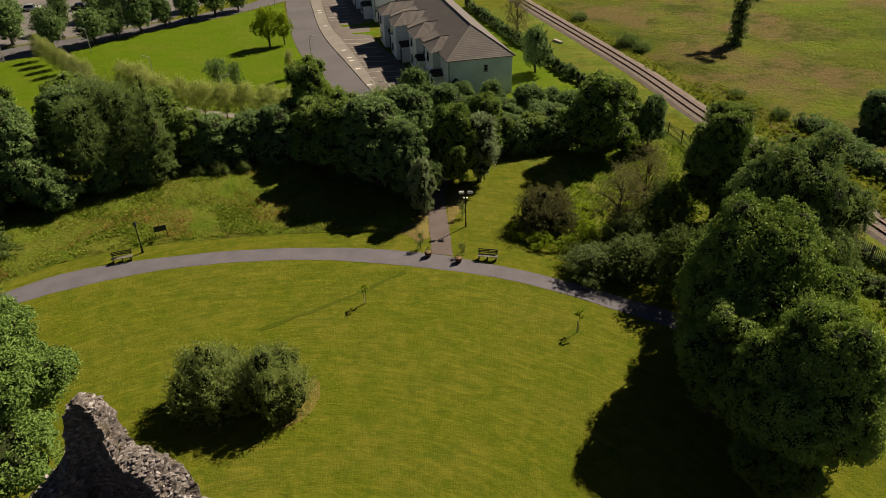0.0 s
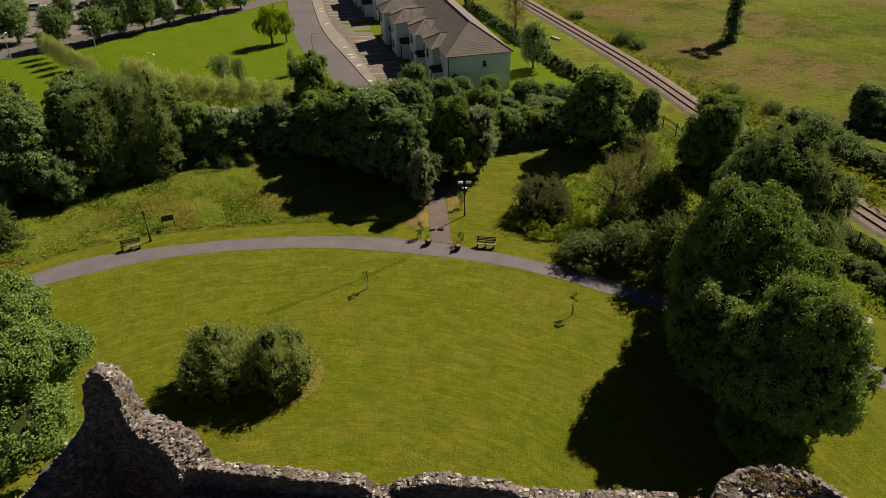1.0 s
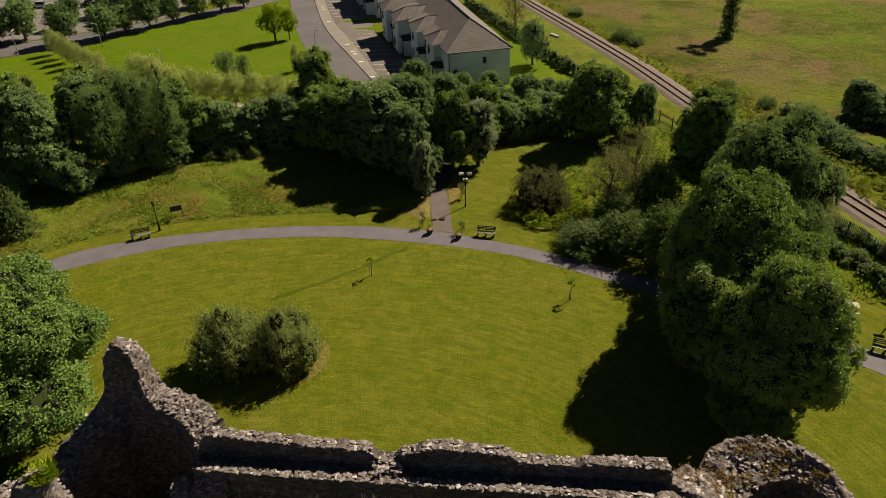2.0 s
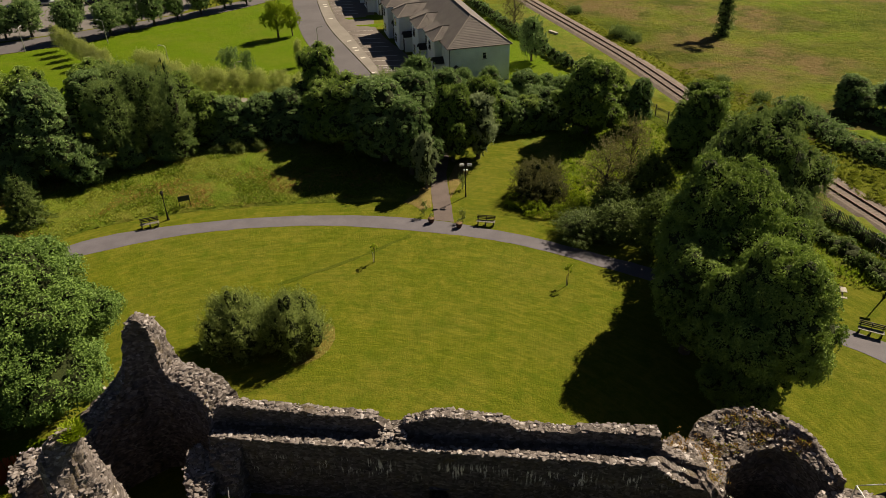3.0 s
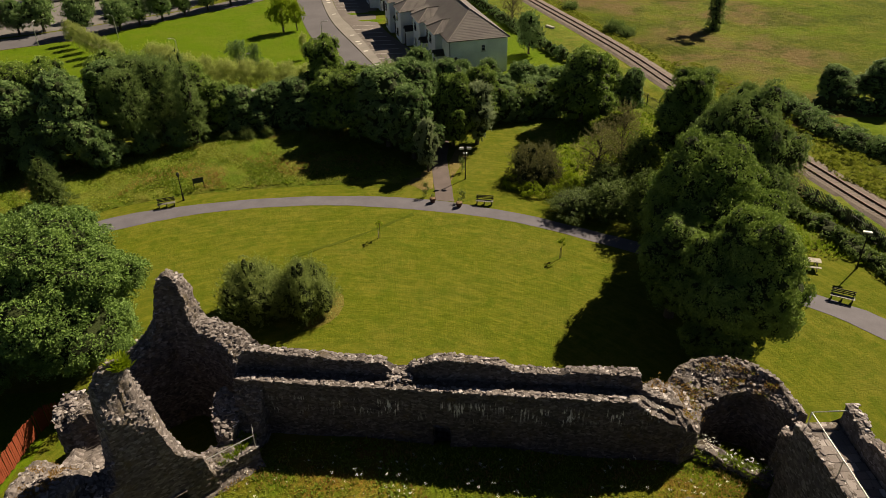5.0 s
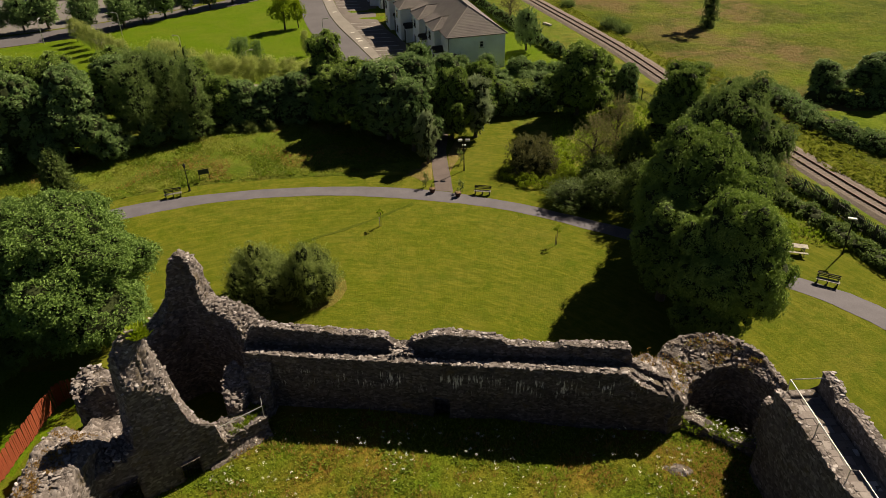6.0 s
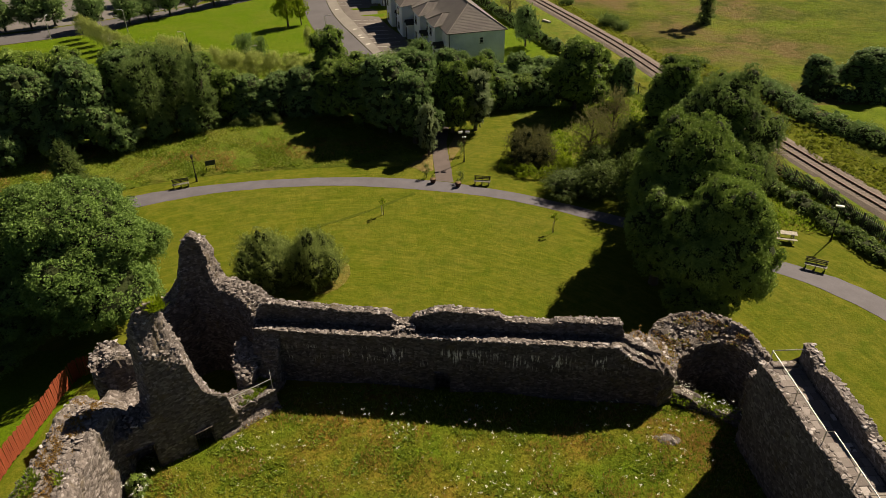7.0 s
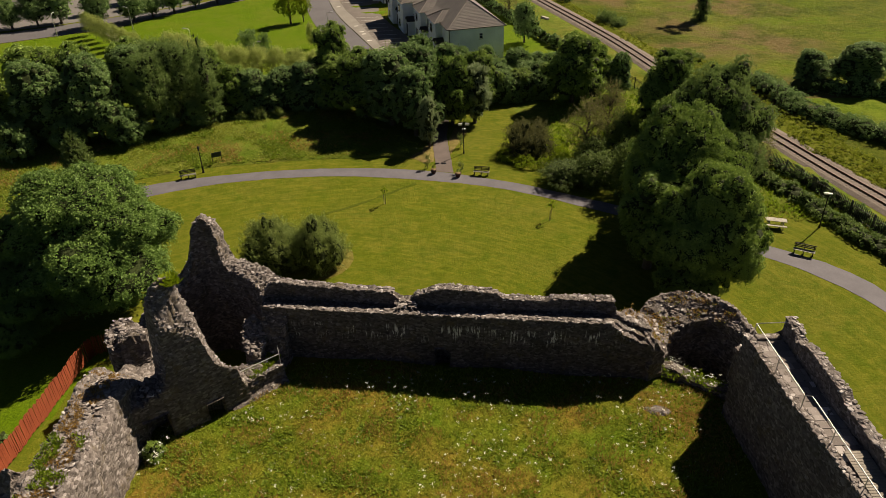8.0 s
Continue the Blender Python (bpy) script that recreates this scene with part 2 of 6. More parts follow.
# ---- building helpers ----
def mesh_np(name, verts, faces, mats, smooth=False, index=None):
    """A mesh from arrays: verts (n, 3), faces (m, 3 or 4)."""
    verts, faces = np.asarray(verts, np.float32), np.asarray(faces, np.int32)
    me = bpy.data.meshes.new(name)
    k = faces.shape[1]
    me.vertices.add(len(verts))
    me.vertices.foreach_set("co", verts.ravel())
    me.loops.add(faces.size)
    me.loops.foreach_set("vertex_index", faces.ravel())
    me.polygons.add(len(faces))
    me.polygons.foreach_set("loop_start", np.arange(len(faces), dtype=np.int32) * k)
    me.polygons.foreach_set("loop_total", np.full(len(faces), k, np.int32))
    for m in mats if isinstance(mats, (list, tuple)) else [mats]:
        me.materials.append(m)
    if index is not None:
        me.polygons.foreach_set("material_index", np.asarray(index, np.int32))
    me.polygons.foreach_set("use_smooth", np.full(len(faces), smooth))
    me.update(calc_edges=True)
    return me


def bm_mesh(name, bm, mat, smooth=False):
    me = bpy.data.meshes.new(name)
    bmesh.ops.recalc_face_normals(bm, faces=bm.faces)
    for f in bm.faces:
        f.smooth = smooth
    bm.to_mesh(me)
    bm.free()
    for m in mat if isinstance(mat, (list, tuple)) else [mat]:
        me.materials.append(m)
    return me


def part(name, data, mat=None, parent=None, label="", at=None):
    """Links a bmesh or a mesh as one object under a thing or part."""
    if isinstance(data, bmesh.types.BMesh):
        data = bm_mesh(name, data, mat)
    ob = new(name, data)
    if parent is not None:
        ob.parent = parent
    if at is not None:
        ob.matrix_basis = at
    return tagged(ob, label)


def thing(name, x, y, z, label, category, rz=0.0, group="", kind=""):
    ob = new(name)
    ob.empty_display_size = 0.2
    ob.matrix_basis = pose(x, y, z, 0, 0, rz)
    return tagged(ob, label, category, group, kind)


def box(bm, cx, cy, cz, sx, sy, sz, m=None, bevel=0.0):
    """Adds a box, with bevelled edges if asked, to bm."""
    mat = Matrix.Translation((cx, cy, cz)) @ Matrix.Diagonal((sx, sy, sz, 1))
    r = bmesh.ops.create_cube(bm, size=1.0, matrix=(m @ mat) if m is not None else mat)
    if bevel:
        es = list({e for v in r["verts"] for e in v.link_edges})
        bmesh.ops.bevel(bm, geom=es, offset=bevel, segments=1, affect="EDGES", profile=0.7)
    return bm


def tube(bm, pts, radii, sides=6, cap=True):
    """A tapered tube through pts."""
    rings = []
    pts = [Vector(p) for p in pts]
    for i, p in enumerate(pts):
        d = (pts[min(i + 1, len(pts) - 1)] - pts[max(i - 1, 0)]).normalized()
        a = d.orthogonal().normalized()
        if i and abs(a.dot(last)) < 0.95:
            a = (last - d * last.dot(d)).normalized()
        last = a
        b = d.cross(a)
        r = radii[i] if isinstance(radii, (list, tuple)) else radii
        rings.append([bm.verts.new(p + r * (math.cos(t) * a + math.sin(t) * b)) for t in [2 * math.pi * k / sides for k in range(sides)]])
    for r0, r1 in zip(rings, rings[1:]):
        for k in range(sides):
            bm.faces.new((r0[k], r0[(k + 1) % sides], r1[(k + 1) % sides], r1[k]))
    if cap:
        bm.faces.new(rings[0][::-1])
        bm.faces.new(rings[-1])
    return bm


def smoothstep(a, b, x):
    t = np.clip((np.asarray(x, float) - a) / (b - a), 0, 1)
    return t * t * (3 - 2 * t)


def curve_at(table, x):
    """Value of a piecewise straight curve given as (x, value) pairs."""
    return np.interp(x, [p[0] for p in table], [p[1] for p in table])

# ---- ground ----
def court_height(x, y):
    """Height of the ground: level park, raised courtyard inside the walls, low bank beside the garden fence."""
    inside = smoothstep(-21.6, -20.4, x) * (1 - smoothstep(18.6, 20.0, x)) * (1 - smoothstep(19.8, 21.2, y + 0.09 * x)) * smoothstep(-14.0, -9.0, y)
    tower = 1 - smoothstep(4.4, 5.4, np.hypot(x + 17.4, y - 20.7))
    turret = 1 - smoothstep(1.8, 2.5, np.hypot(x - 16.6, y - 20.2))
    inside = inside * (1 - np.maximum(tower, turret))
    bank = 1.0 * smoothstep(-22.0, -26.0, x) * (1 - smoothstep(24.0, 34.0, y)) * smoothstep(-60.0, -20.0, x)
    rise = np.clip(0.5 - 0.045 * x, -0.3, 0.85)
    return (2.2 + rise) * inside + bank * (1 - inside)


def ground_sheet():
    fx = np.unique(np.concatenate([np.linspace(-2500, -120, 12), np.linspace(-120, -40, 33), np.arange(-40, 40.1, 0.6), np.linspace(40, 120, 33), np.linspace(120, 2500, 12)]).round(3))
    fy = np.unique(np.concatenate([np.linspace(-2500, -60, 12), np.linspace(-60, -18, 20), np.arange(-18, 34.1, 0.6), np.linspace(34, 200, 84), np.linspace(200, 3000, 14)]).round(3))
    gx, gy = np.meshgrid(fx, fy)
    z = court_height(gx, gy)
    z = z + 0.1 * (z > 1.4) * np.sin(gx * 0.8 + np.sin(gy * 0.6)) * np.sin(gy * 0.7 + 1.0)
    und = 0.10 * np.sin(gx * 0.21 + 1.3) * np.sin(gy * 0.17) * smoothstep(-3, 0, -np.abs(z - 0.0) + 0.01)
    v = np.stack([gx, gy, z + und * (np.abs(gx) < 100) * 0.12], -1).reshape(-1, 3)
    nx, ny = len(fx), len(fy)
    i = (np.arange(ny - 1)[:, None] * nx + np.arange(nx - 1)[None, :]).ravel()
    f = np.stack([i, i + 1, i + nx + 1, i + nx], -1)
    c = v[f].mean(1)
    yard = (c[:, 2] > 1.3).astype(int)
    yard[(c[:, 0] < -27.0 - 0.21 * (23.2 - c[:, 1])) & (c[:, 0] > -70) & (c[:, 1] < 27.0) & (c[:, 1] > -40)] = 2
    return mesh_np("ground", v, f, [LAWN, YARD, ESTATE], True, yard)


ground = tagged(new("ground", ground_sheet()), "mown parkland grass with a raised castle courtyard", "ground", kind="structure")


def spline(pts, step=1.0):
    """Points every step along a smooth curve through pts."""
    p = np.array(pts, float)
    q = np.vstack([2 * p[0] - p[1], p, 2 * p[-1] - p[-2]])
    out = []
    for i in range(1, len(q) - 2):
        n = max(2, int(np.linalg.norm(q[i + 1] - q[i]) / step))
        for t in np.linspace(0, 1, n, endpoint=False):
            a, b, c, d = q[i - 1], q[i], q[i + 1], q[i + 2]
            out.append(0.5 * (2 * b + (c - a) * t + (2 * a - 5 * b + 4 * c - d) * t * t + (3 * b - a - 3 * c + d) * t ** 3))
    return np.array(out + [p[-1]])


def ribbon(name, left, right, z, mat, label, category, thick=0.0, ragged=0.0, cross=4):
    """A strip of ground surface between two edge lines."""
    n = max(len(spline(left)), len(spline(right)))
    def even(pts):
        s = spline(pts, 0.8)
        d = np.concatenate([[0], np.cumsum(np.linalg.norm(np.diff(s, axis=0), axis=1))])
        u = np.linspace(0, d[-1], n)
        return np.stack([np.interp(u, d, s[:, 0]), np.interp(u, d, s[:, 1])], -1)
    a, b = even(left), even(right)
    rng = np.random.default_rng(len(name))
    a += rng.normal(0, 1, a.shape) * ragged
    b += rng.normal(0, 1, b.shape) * ragged
    t = np.linspace(0, 1, cross + 1)[None, :, None]
    top = np.concatenate([a[:, None] * (1 - t) + b[:, None] * t, np.full((n, cross + 1, 1), z)], -1)
    rows = [np.concatenate([np.concatenate([a, np.full((n, 1), z - 0.05)], -1)[:, None], top, np.concatenate([b, np.full((n, 1), z - 0.05)], -1)[:, None]], 1)]
    v = rows[0]
    k = v.shape[1]
    i = (np.arange(n - 1)[:, None] * k + np.arange(k - 1)[None, :]).ravel()
    f = np.stack([i, i + 1, i + k + 1, i + k], -1)
    ob = new(name, mesh_np(name, v.reshape(-1, 3), f, mat))
    return tagged(ob, label, category, kind="structure")


def area(name, outline, z, mat, label, category, res=2.0, rough=0.0, edge=0.0, edge_down=True):
    """A patch of ground cover inside an outline, as a grid clipped to it, with uneven height."""
    poly = spline(list(outline) + [outline[0]], 2.0)[:-1] if edge else np.array(outline, float)
    bm = bmesh.new()
    vs = [bm.verts.new((x, y, 0)) for x, y in poly]
    face = bm.faces.new(vs)
    lo, hi = poly.min(0), poly.max(0)
    for axis in (0, 1):
        for c in np.arange(lo[axis] + res, hi[axis], res):
            co, no = [0, 0, 0], [0, 0, 0]
            co[axis], no[axis] = c, 1
            bmesh.ops.bisect_plane(bm, geom=bm.verts[:] + bm.edges[:] + bm.faces[:], plane_co=co, plane_no=no)
    for v in bm.verts:
        inner = not v.is_boundary
        v.co.z = z + max(0.01 - z, rough * (0.5 + noise.noise(Vector((v.co.x * 0.3, v.co.y * 0.3, 0))) + 0.5 * noise.noise(Vector((v.co.x, v.co.y, 3.0)))) if inner and rough else 0.0)
        if not inner and z < 0.15 and edge_down:
            v.co.z = 0.018
    bmesh.ops.triangulate(bm, faces=[f for f in bm.faces if len(f.verts) > 4])
    for f in bm.faces:
        if f.normal.z < 0:
            f.normal_flip()
    me = bpy.data.meshes.new(name)
    for f in bm.faces:
        f.smooth = True
    bm.to_mesh(me)
    bm.free()
    me.materials.append(mat)
    return tagged(new(name, me), label, category, kind="structure")


PATH_OUT = [(-60, 27), (-50, 41), (-42.5, 49.0), (-39.6, 51.4), (-35.9, 54.2), (-31.3, 55.9), (-26.4, 57.0), (-21.2, 57.8), (-15.9, 58.1), (-10.5, 58.0), (-5.0, 57.3), (-1.0, 56.4), (4.4, 54.4), (7.8, 52.9), (11.0, 51.1), (13.1, 49.9), (18.5, 46.7), (24.0, 43.0), (29.1, 39.2), (31.6, 37.4), (33.9, 35.5), (35.7, 33.2), (37.0, 30.5), (38.5, 24), (38.5, 14), (34, 0), (24, -20)]
PATH_IN = [(-57.5, 25.5), (-48, 39.0), (-41, 46.8), (-38.4, 49.1), (-34.6, 51.5), (-30.4, 53.4), (-25.7, 54.9), (-20.7, 55.7), (-15.5, 56.0), (-10.2, 55.7), (-4.9, 54.8), (0.2, 53.6), (5.2, 52.0), (9.8, 49.7), (12.7, 47.9), (17.5, 44.9), (22.8, 40.8), (28.2, 37.1), (30.6, 35.2), (32.6, 32.8), (34.3, 30.4), (35.4, 27.8), (36.1, 23), (36.0, 14.5), (31.6, 1), (22, -19)]
ribbon("footpath", PATH_OUT, PATH_IN, 0.012, PATHTAR, "curved grey asphalt footpath through mown grass", "footpath", ragged=0.035)
ribbon("footpath_spur", [(-1.65, 56.7), (-1.85, 60.0), (-2.1, 64.5), (-2.1, 68), (-1.5, 74), (-3, 80), (-9, 86)], [(0.35, 56.2), (0.12, 60.0), (-0.18, 64.5), (-0.3, 68), (0, 74), (-1.4, 81), (-8, 87.6)], 0.016, PATHBRICK, "pinkish paved path leading from the park into the trees", "footpath", ragged=0.02)
area("meadow", [(-75, 40), (-55, 40), (-46, 47), (-40.3, 52.8), (-36.8, 56.1), (-32.3, 58.2), (-27.3, 59.5), (-21.9, 60.2), (-16.4, 60.7), (-10.9, 60.9), (-5.3, 60.8), (-3.0, 61.6), (-3.6, 66), (-12, 86), (-30, 92), (-55, 92), (-75, 75)], 0.10, MEADOW, "rough uncut meadow with dry patches", "meadow", 1.5, 0.25)
ribbon("worn_track", [(-15.6, 45.75), (-11.1, 48.55), (-7.6, 51.0), (-4.1, 53.9)], [(-15.4, 45.4), (-10.9, 48.15), (-7.4, 50.6), (-3.9, 53.5)], 0.006, WORN, "faint wheel track worn across the lawn", "track", ragged=0.09)
area("bare_earth", [(-5.0, 60.6), (-4.0, 60.0), (-3.0, 58.8), (-1.95, 59.4), (-2.0, 62), (-2.2, 65), (-3.4, 63.4)], 0.12, TRODDEN, "worn bare earth at the path edge", "soil", 1.0, 0.08)
area("bare_earth", [(0.1, 61.2), (0.5, 62.8), (1.3, 65.2), (2.4, 68.5), (2.2, 71), (0.8, 70), (-0.1, 66)], 0.06, TRODDEN, "worn bare earth at the path edge", "soil", 1.0, 0.05)
area("rough_grass", [(10, 58), (14, 52.5), (24, 45.5), (31, 45.5), (36.2, 45), (39.5, 38), (42.5, 31), (46, 31), (40, 60), (30, 85), (24, 88), (14, 84), (9, 76), (13, 66)], 0.09, MEADOW, "rough green grass below the trees by the railway", "grass", 2.0, 0.2)
area("dry_ring", [(-12.4, 34.5), (-11.3, 34.8), (-10.3, 35.5), (-9.7, 36.5), (-9.4, 37.8), (-9.6, 39.2), (-10.2, 39.9), (-10.9, 39.4), (-10.9, 37.0), (-12.0, 35.8)], 0.006, DRYGRASS, "ring of dry grass round the bush", "grass", 1.0, edge_down=False)
# open field beyond the railway
area("field", [(62, 18), (400, 10), (420, 420), (-10, 420), (6, 220), (14, 170), (22, 152), (33, 114), (39, 92), (46, 70), (52, 46)], 0.08, FIELD, "open rough pasture with brown and green patches", "field", 9.0, 0.35)
area("railway_verge", [(6.5, 150), (16.5, 148), (26.8, 110.5), (32.0, 88), (24.5, 94), (20.9, 103), (17.3, 113.6), (14.1, 123.6), (10.1, 137)], 0.09, MEADOW, "rough pale grass between the hedge and the railway", "grass", 2.0, 0.3)
area("pasture_strip", [(49.6, 76.5), (52.4, 70), (56.8, 62.5), (63.6, 52), (71, 42), (100, 40), (100, 67.5), (75, 72.5), (60, 76)], 0.42, LUSH, "bright green rough pasture between two hedges", "grass", 2.0, 0.1)
# housing estate: lawns, roads, bays
area("estate_lawn", [(-63, 120), (-45, 101), (-30, 94), (-19, 91), (-15.5, 101), (-17.3, 104.2), (-21.8, 114.1), (-25.7, 123.9), (-30, 139.2), (-35.4, 160.8), (-39.3, 156), (-44.8, 149.3), (-53.9, 141.3), (-61.8, 133.3), (-66.8, 126.5)], 0.07, ESTATE, "bright mown green between estate roads", "lawn", 3.0, 0.1)
area("estate_lawn", [(-69, 123.6), (-72.9, 123.4), (-76.6, 121.2), (-90, 114), (-110, 104), (-110, 80), (-70, 80), (-52, 94), (-50, 102)], 0.07, ESTATE, "bright mown green between estate roads", "lawn", 3.0, 0.1)
ribbon("estate_footpath", [(-69.2, 124.6), (-65, 119.5), (-52, 103.5), (-40.5, 96.6), (-30.5, 92.8), (-18.7, 88.3), (-8, 86.5)], [(-66.9, 125.6), (-63, 120.8), (-50.5, 105), (-39.5, 98), (-30, 94.2), (-18.5, 89.8), (-8, 88)], 0.10, PAVING, "pale footpath along the edge of the green", "footpath")
ribbon("road", [(-36.5, 172), (-35.2, 163.4), (-29.9, 139.2), (-25.6, 123.9), (-21.6, 114.1), (-17.1, 104.2), (-13.5, 96), (-11.5, 91.5)], [(-31, 172), (-29.75, 162.9), (-24.8, 140.9), (-21.2, 128.8), (-16.7, 116.8), (-11.85, 103.85), (-7.9, 94.2), (-7.2, 91)], 0.06, ROADTAR, "grey asphalt estate road curving past the houses", "road")
ribbon("road_side", [(-40, 172), (-41.7, 162), (-47.1, 156.3), (-55.6, 146.9), (-64.5, 139.8), (-71.9, 134.5), (-80.7, 129), (-110, 113)], [(-33, 166), (-35.6, 161.2), (-39.5, 156.3), (-45, 149.5), (-54, 141.5), (-62, 133.5), (-67.5, 126), (-72.9, 123.6), (-76.6, 121.4), (-110, 105)], 0.055, ROADTAR, "asphalt estate road lined with trees", "road")
area("car_park", [(-72.5, 135), (-82, 129.5), (-110, 118), (-120, 150), (-100, 172), (-50, 172), (-56, 147.6)], 0.05, CARPARK, "grey car park beside the estate road", "car park", 6.0)
ribbon("pavement", [(-30.9, 172), (-29.65, 162.9), (-24.7, 140.9), (-21.1, 128.8), (-16.6, 116.8), (-11.75, 103.85), (-7.8, 94.2)], [(-28.5, 172), (-27.3, 162.6), (-22.3, 140.6), (-18.3, 128.6), (-13.8, 115), (-9.6, 102), (-6.7, 94.0)], 0.16, PAVING, "paved strip between road and parking bays", "pavement")
area("parking_bays", [(-27.3, 162.6), (-22.3, 140.6), (-18.3, 128.6), (-13.8, 115), (-9.6, 102), (-6.9, 95.0), (-3.2, 94.5), (-0.2, 98.5), (-11, 124.6), (-14, 134), (-15, 150), (-18, 163)], 0.09, BAYTAR, "dull red asphalt parking bays in front of houses", "parking")

# ---- castle ruin ----
def rough_point(p, amp, seed=0.0):
    q = Vector((p[0], p[1], p[2] * 1.4))
    a = noise.noise_vector(q * 0.9 + Vector((seed, 0, 0)))
    b = noise.noise_vector(q * 2.9 + Vector((0, seed, 7)))
    return Vector(p) + amp * (0.9 * a + 1.0 * b)


def ruin(name, rings, mat, parent, amp=0.1, seed=0.0, step=0.2):
    """A broken wall from cross-sections: each ring holds the same number of corner points, from inner foot over the top to outer foot."""
    rings = [[Vector(p) for p in r] for r in rings]
    k = len(rings[0])
    cuts = [max(1, math.ceil(max((r[i + 1] - r[i]).length for r in rings) / step)) for i in range(k - 1)]
    dense = []
    for r in rings:
        row = []
        for i in range(k - 1):
            row += [r[i].lerp(r[i + 1], t / cuts[i]) for t in range(cuts[i])]
        dense.append(row + [r[-1]])
    rows = []
    for a, b in zip(dense, dense[1:]):
        n = max(1, math.ceil(max((p - q).length for p, q in zip(a, b)) / step))
        rows += [[p.lerp(q, t / n) for p, q in zip(a, b)] for t in range(n)]
    rows.append(dense[-1])
    w = len(rows[0])
    v = [rough_point(p, amp, seed) for r in rows for p in r]
    i = (np.arange(len(rows) - 1)[:, None] * w + np.arange(w - 1)[None, :]).ravel()
    f = np.stack([i, i + 1, i + w + 1, i + w], -1)
    # close the two ends with strips across the section
    ends = []
    for base in (0, (len(rows) - 1) * w):
        for j in range(w // 2):
            a, b = base + j, base + w - 1 - j
            if a + 1 <= b - 1:
                ends.append((a, a + 1, b - 1, b))
    f = np.concatenate([f, np.array(ends, int)])
    me = mesh_np(name, [tuple(p) for p in v], f, mat, False)
    bm = bmesh.new()
    bm.from_mesh(me)
    bmesh.ops.recalc_face_normals(bm, faces=bm.faces)
    bm.to_mesh(me)
    bm.free()
    return part(name, me, None, parent)


def stone_meshes(count, mat, seed):
    """Rough building stones: flattened blocks with broken corners."""
    rng, out = random.Random(seed), []
    for _ in range(count):
        bm = bmesh.new()
        bmesh.ops.create_cube(bm, size=1.0)
        bmesh.ops.bevel(bm, geom=bm.edges[:], offset=0.16, segments=1, affect="EDGES")
        for v in bm.verts:
            v.co += Vector((rng.uniform(-1, 1), rng.uniform(-1, 1), rng.uniform(-1, 1))) * 0.1
        out.append(bm_mesh("stone", bm, mat))
    return out


def loose_material():
    n = Nodes(material("loose_stone", 0.9, 0, 0.2))
    info = n.t.nodes.new("ShaderNodeObjectInfo")
    r = n.math("FRACT", n.math("ADD", info.outputs["Random"], n.geo.outputs["Random Per Island"]), 0.0)
    c = n.ramp(r, [(0.0, (0.125, 0.112, 0.102)), (0.5, (0.185, 0.167, 0.153)), (0.85, (0.27, 0.25, 0.232)), (1.0, (0.52, 0.5, 0.475))])
    g = n.noise(14, 6, 0.7)
    c = n.mix(n.value(g, 0.35, 0.7, 0.0, 0.6), c, n.mix(0.5, c, (0.08, 0.07, 0.06)))
    c = n.mix(n.value(n.noise(6, 5, 0.7), 0.62, 0.7, 0.0, 0.6), c, (0.36, 0.345, 0.32))
    c = n.mix(1.0, c, (1.0, 0.97, 1.04), "MULTIPLY")
    n.bump(g, 0.7, 0.05)
    return n.color(c)


LOOSE = loose_material()
STONES = stone_meshes(9, LOOSE, 4)


def lie(rng, turn):
    """Bearing of a stone: along the wall for most where the wall is straight, any way otherwise."""
    if turn is None or rng.random() < 0.3:
        return rng.uniform(0, 6.3)
    return radians(turn) + rng.gauss(0, 0.18) + (math.pi / 2 if rng.random() < 0.25 else 0.0)


def stones_on(parent, spots, size=(0.1, 0.23), limit=280, seed=0, turn=None):
    """Single stones bedded at the given spots; those past the limit are joined into one rubble mesh."""
    rng = random.Random(seed)
    rng.shuffle(spots)
    for p in spots[:limit]:
        s = 0.75 * (size[0] + (size[1] * 1.4 - size[0]) * rng.random() ** 2.0)
        ob = new("stone", rng.choice(STONES))
        ob.parent = parent
        ob.matrix_basis = Matrix.LocRotScale(Vector(p), Euler((rng.uniform(-0.2, 0.2), rng.uniform(-0.2, 0.2), lie(rng, turn))), Vector((s * rng.uniform(1.0, 2.0), s, s * rng.uniform(0.3, 0.55))))
    rest = spots[limit:]
    if rest:
        vs, fs, off = [], [], 0
        tmpl = []
        for me in STONES:
            bm = bmesh.new()
            bm.from_mesh(me)
            bmesh.ops.triangulate(bm, faces=bm.faces)
            tmpl.append((np.array([v.co[:] for v in bm.verts]), np.array([[v.index for v in f.verts] for f in bm.faces])))
            bm.free()
        for p in rest:
            tv, tf = rng.choice(tmpl)
            s = 0.68 * (size[0] + (size[1] * 1.3 - size[0]) * rng.random() ** 2.0)
            m = np.array(Matrix.LocRotScale(None, Euler((rng.uniform(-0.22, 0.22), rng.uniform(-0.22, 0.22), lie(rng, turn))), Vector((s * rng.uniform(1.0, 2.0), s, s * rng.uniform(0.3, 0.6)))).to_3x3())
            vs.append(tv @ m.T + np.array(p))
            fs.append(tf + off)
            off += len(tv)
        tagged(part("rubble", mesh_np("rubble", np.concatenate(vs), np.concatenate(fs), LOOSE), None, parent), kind="stuff")


castle_rng = random.Random(11)

# north curtain wall with wall walk and parapet; u is x along it, the line falls back slightly to the east
def nw_y(x):
    return 21.05 - 0.09 * x


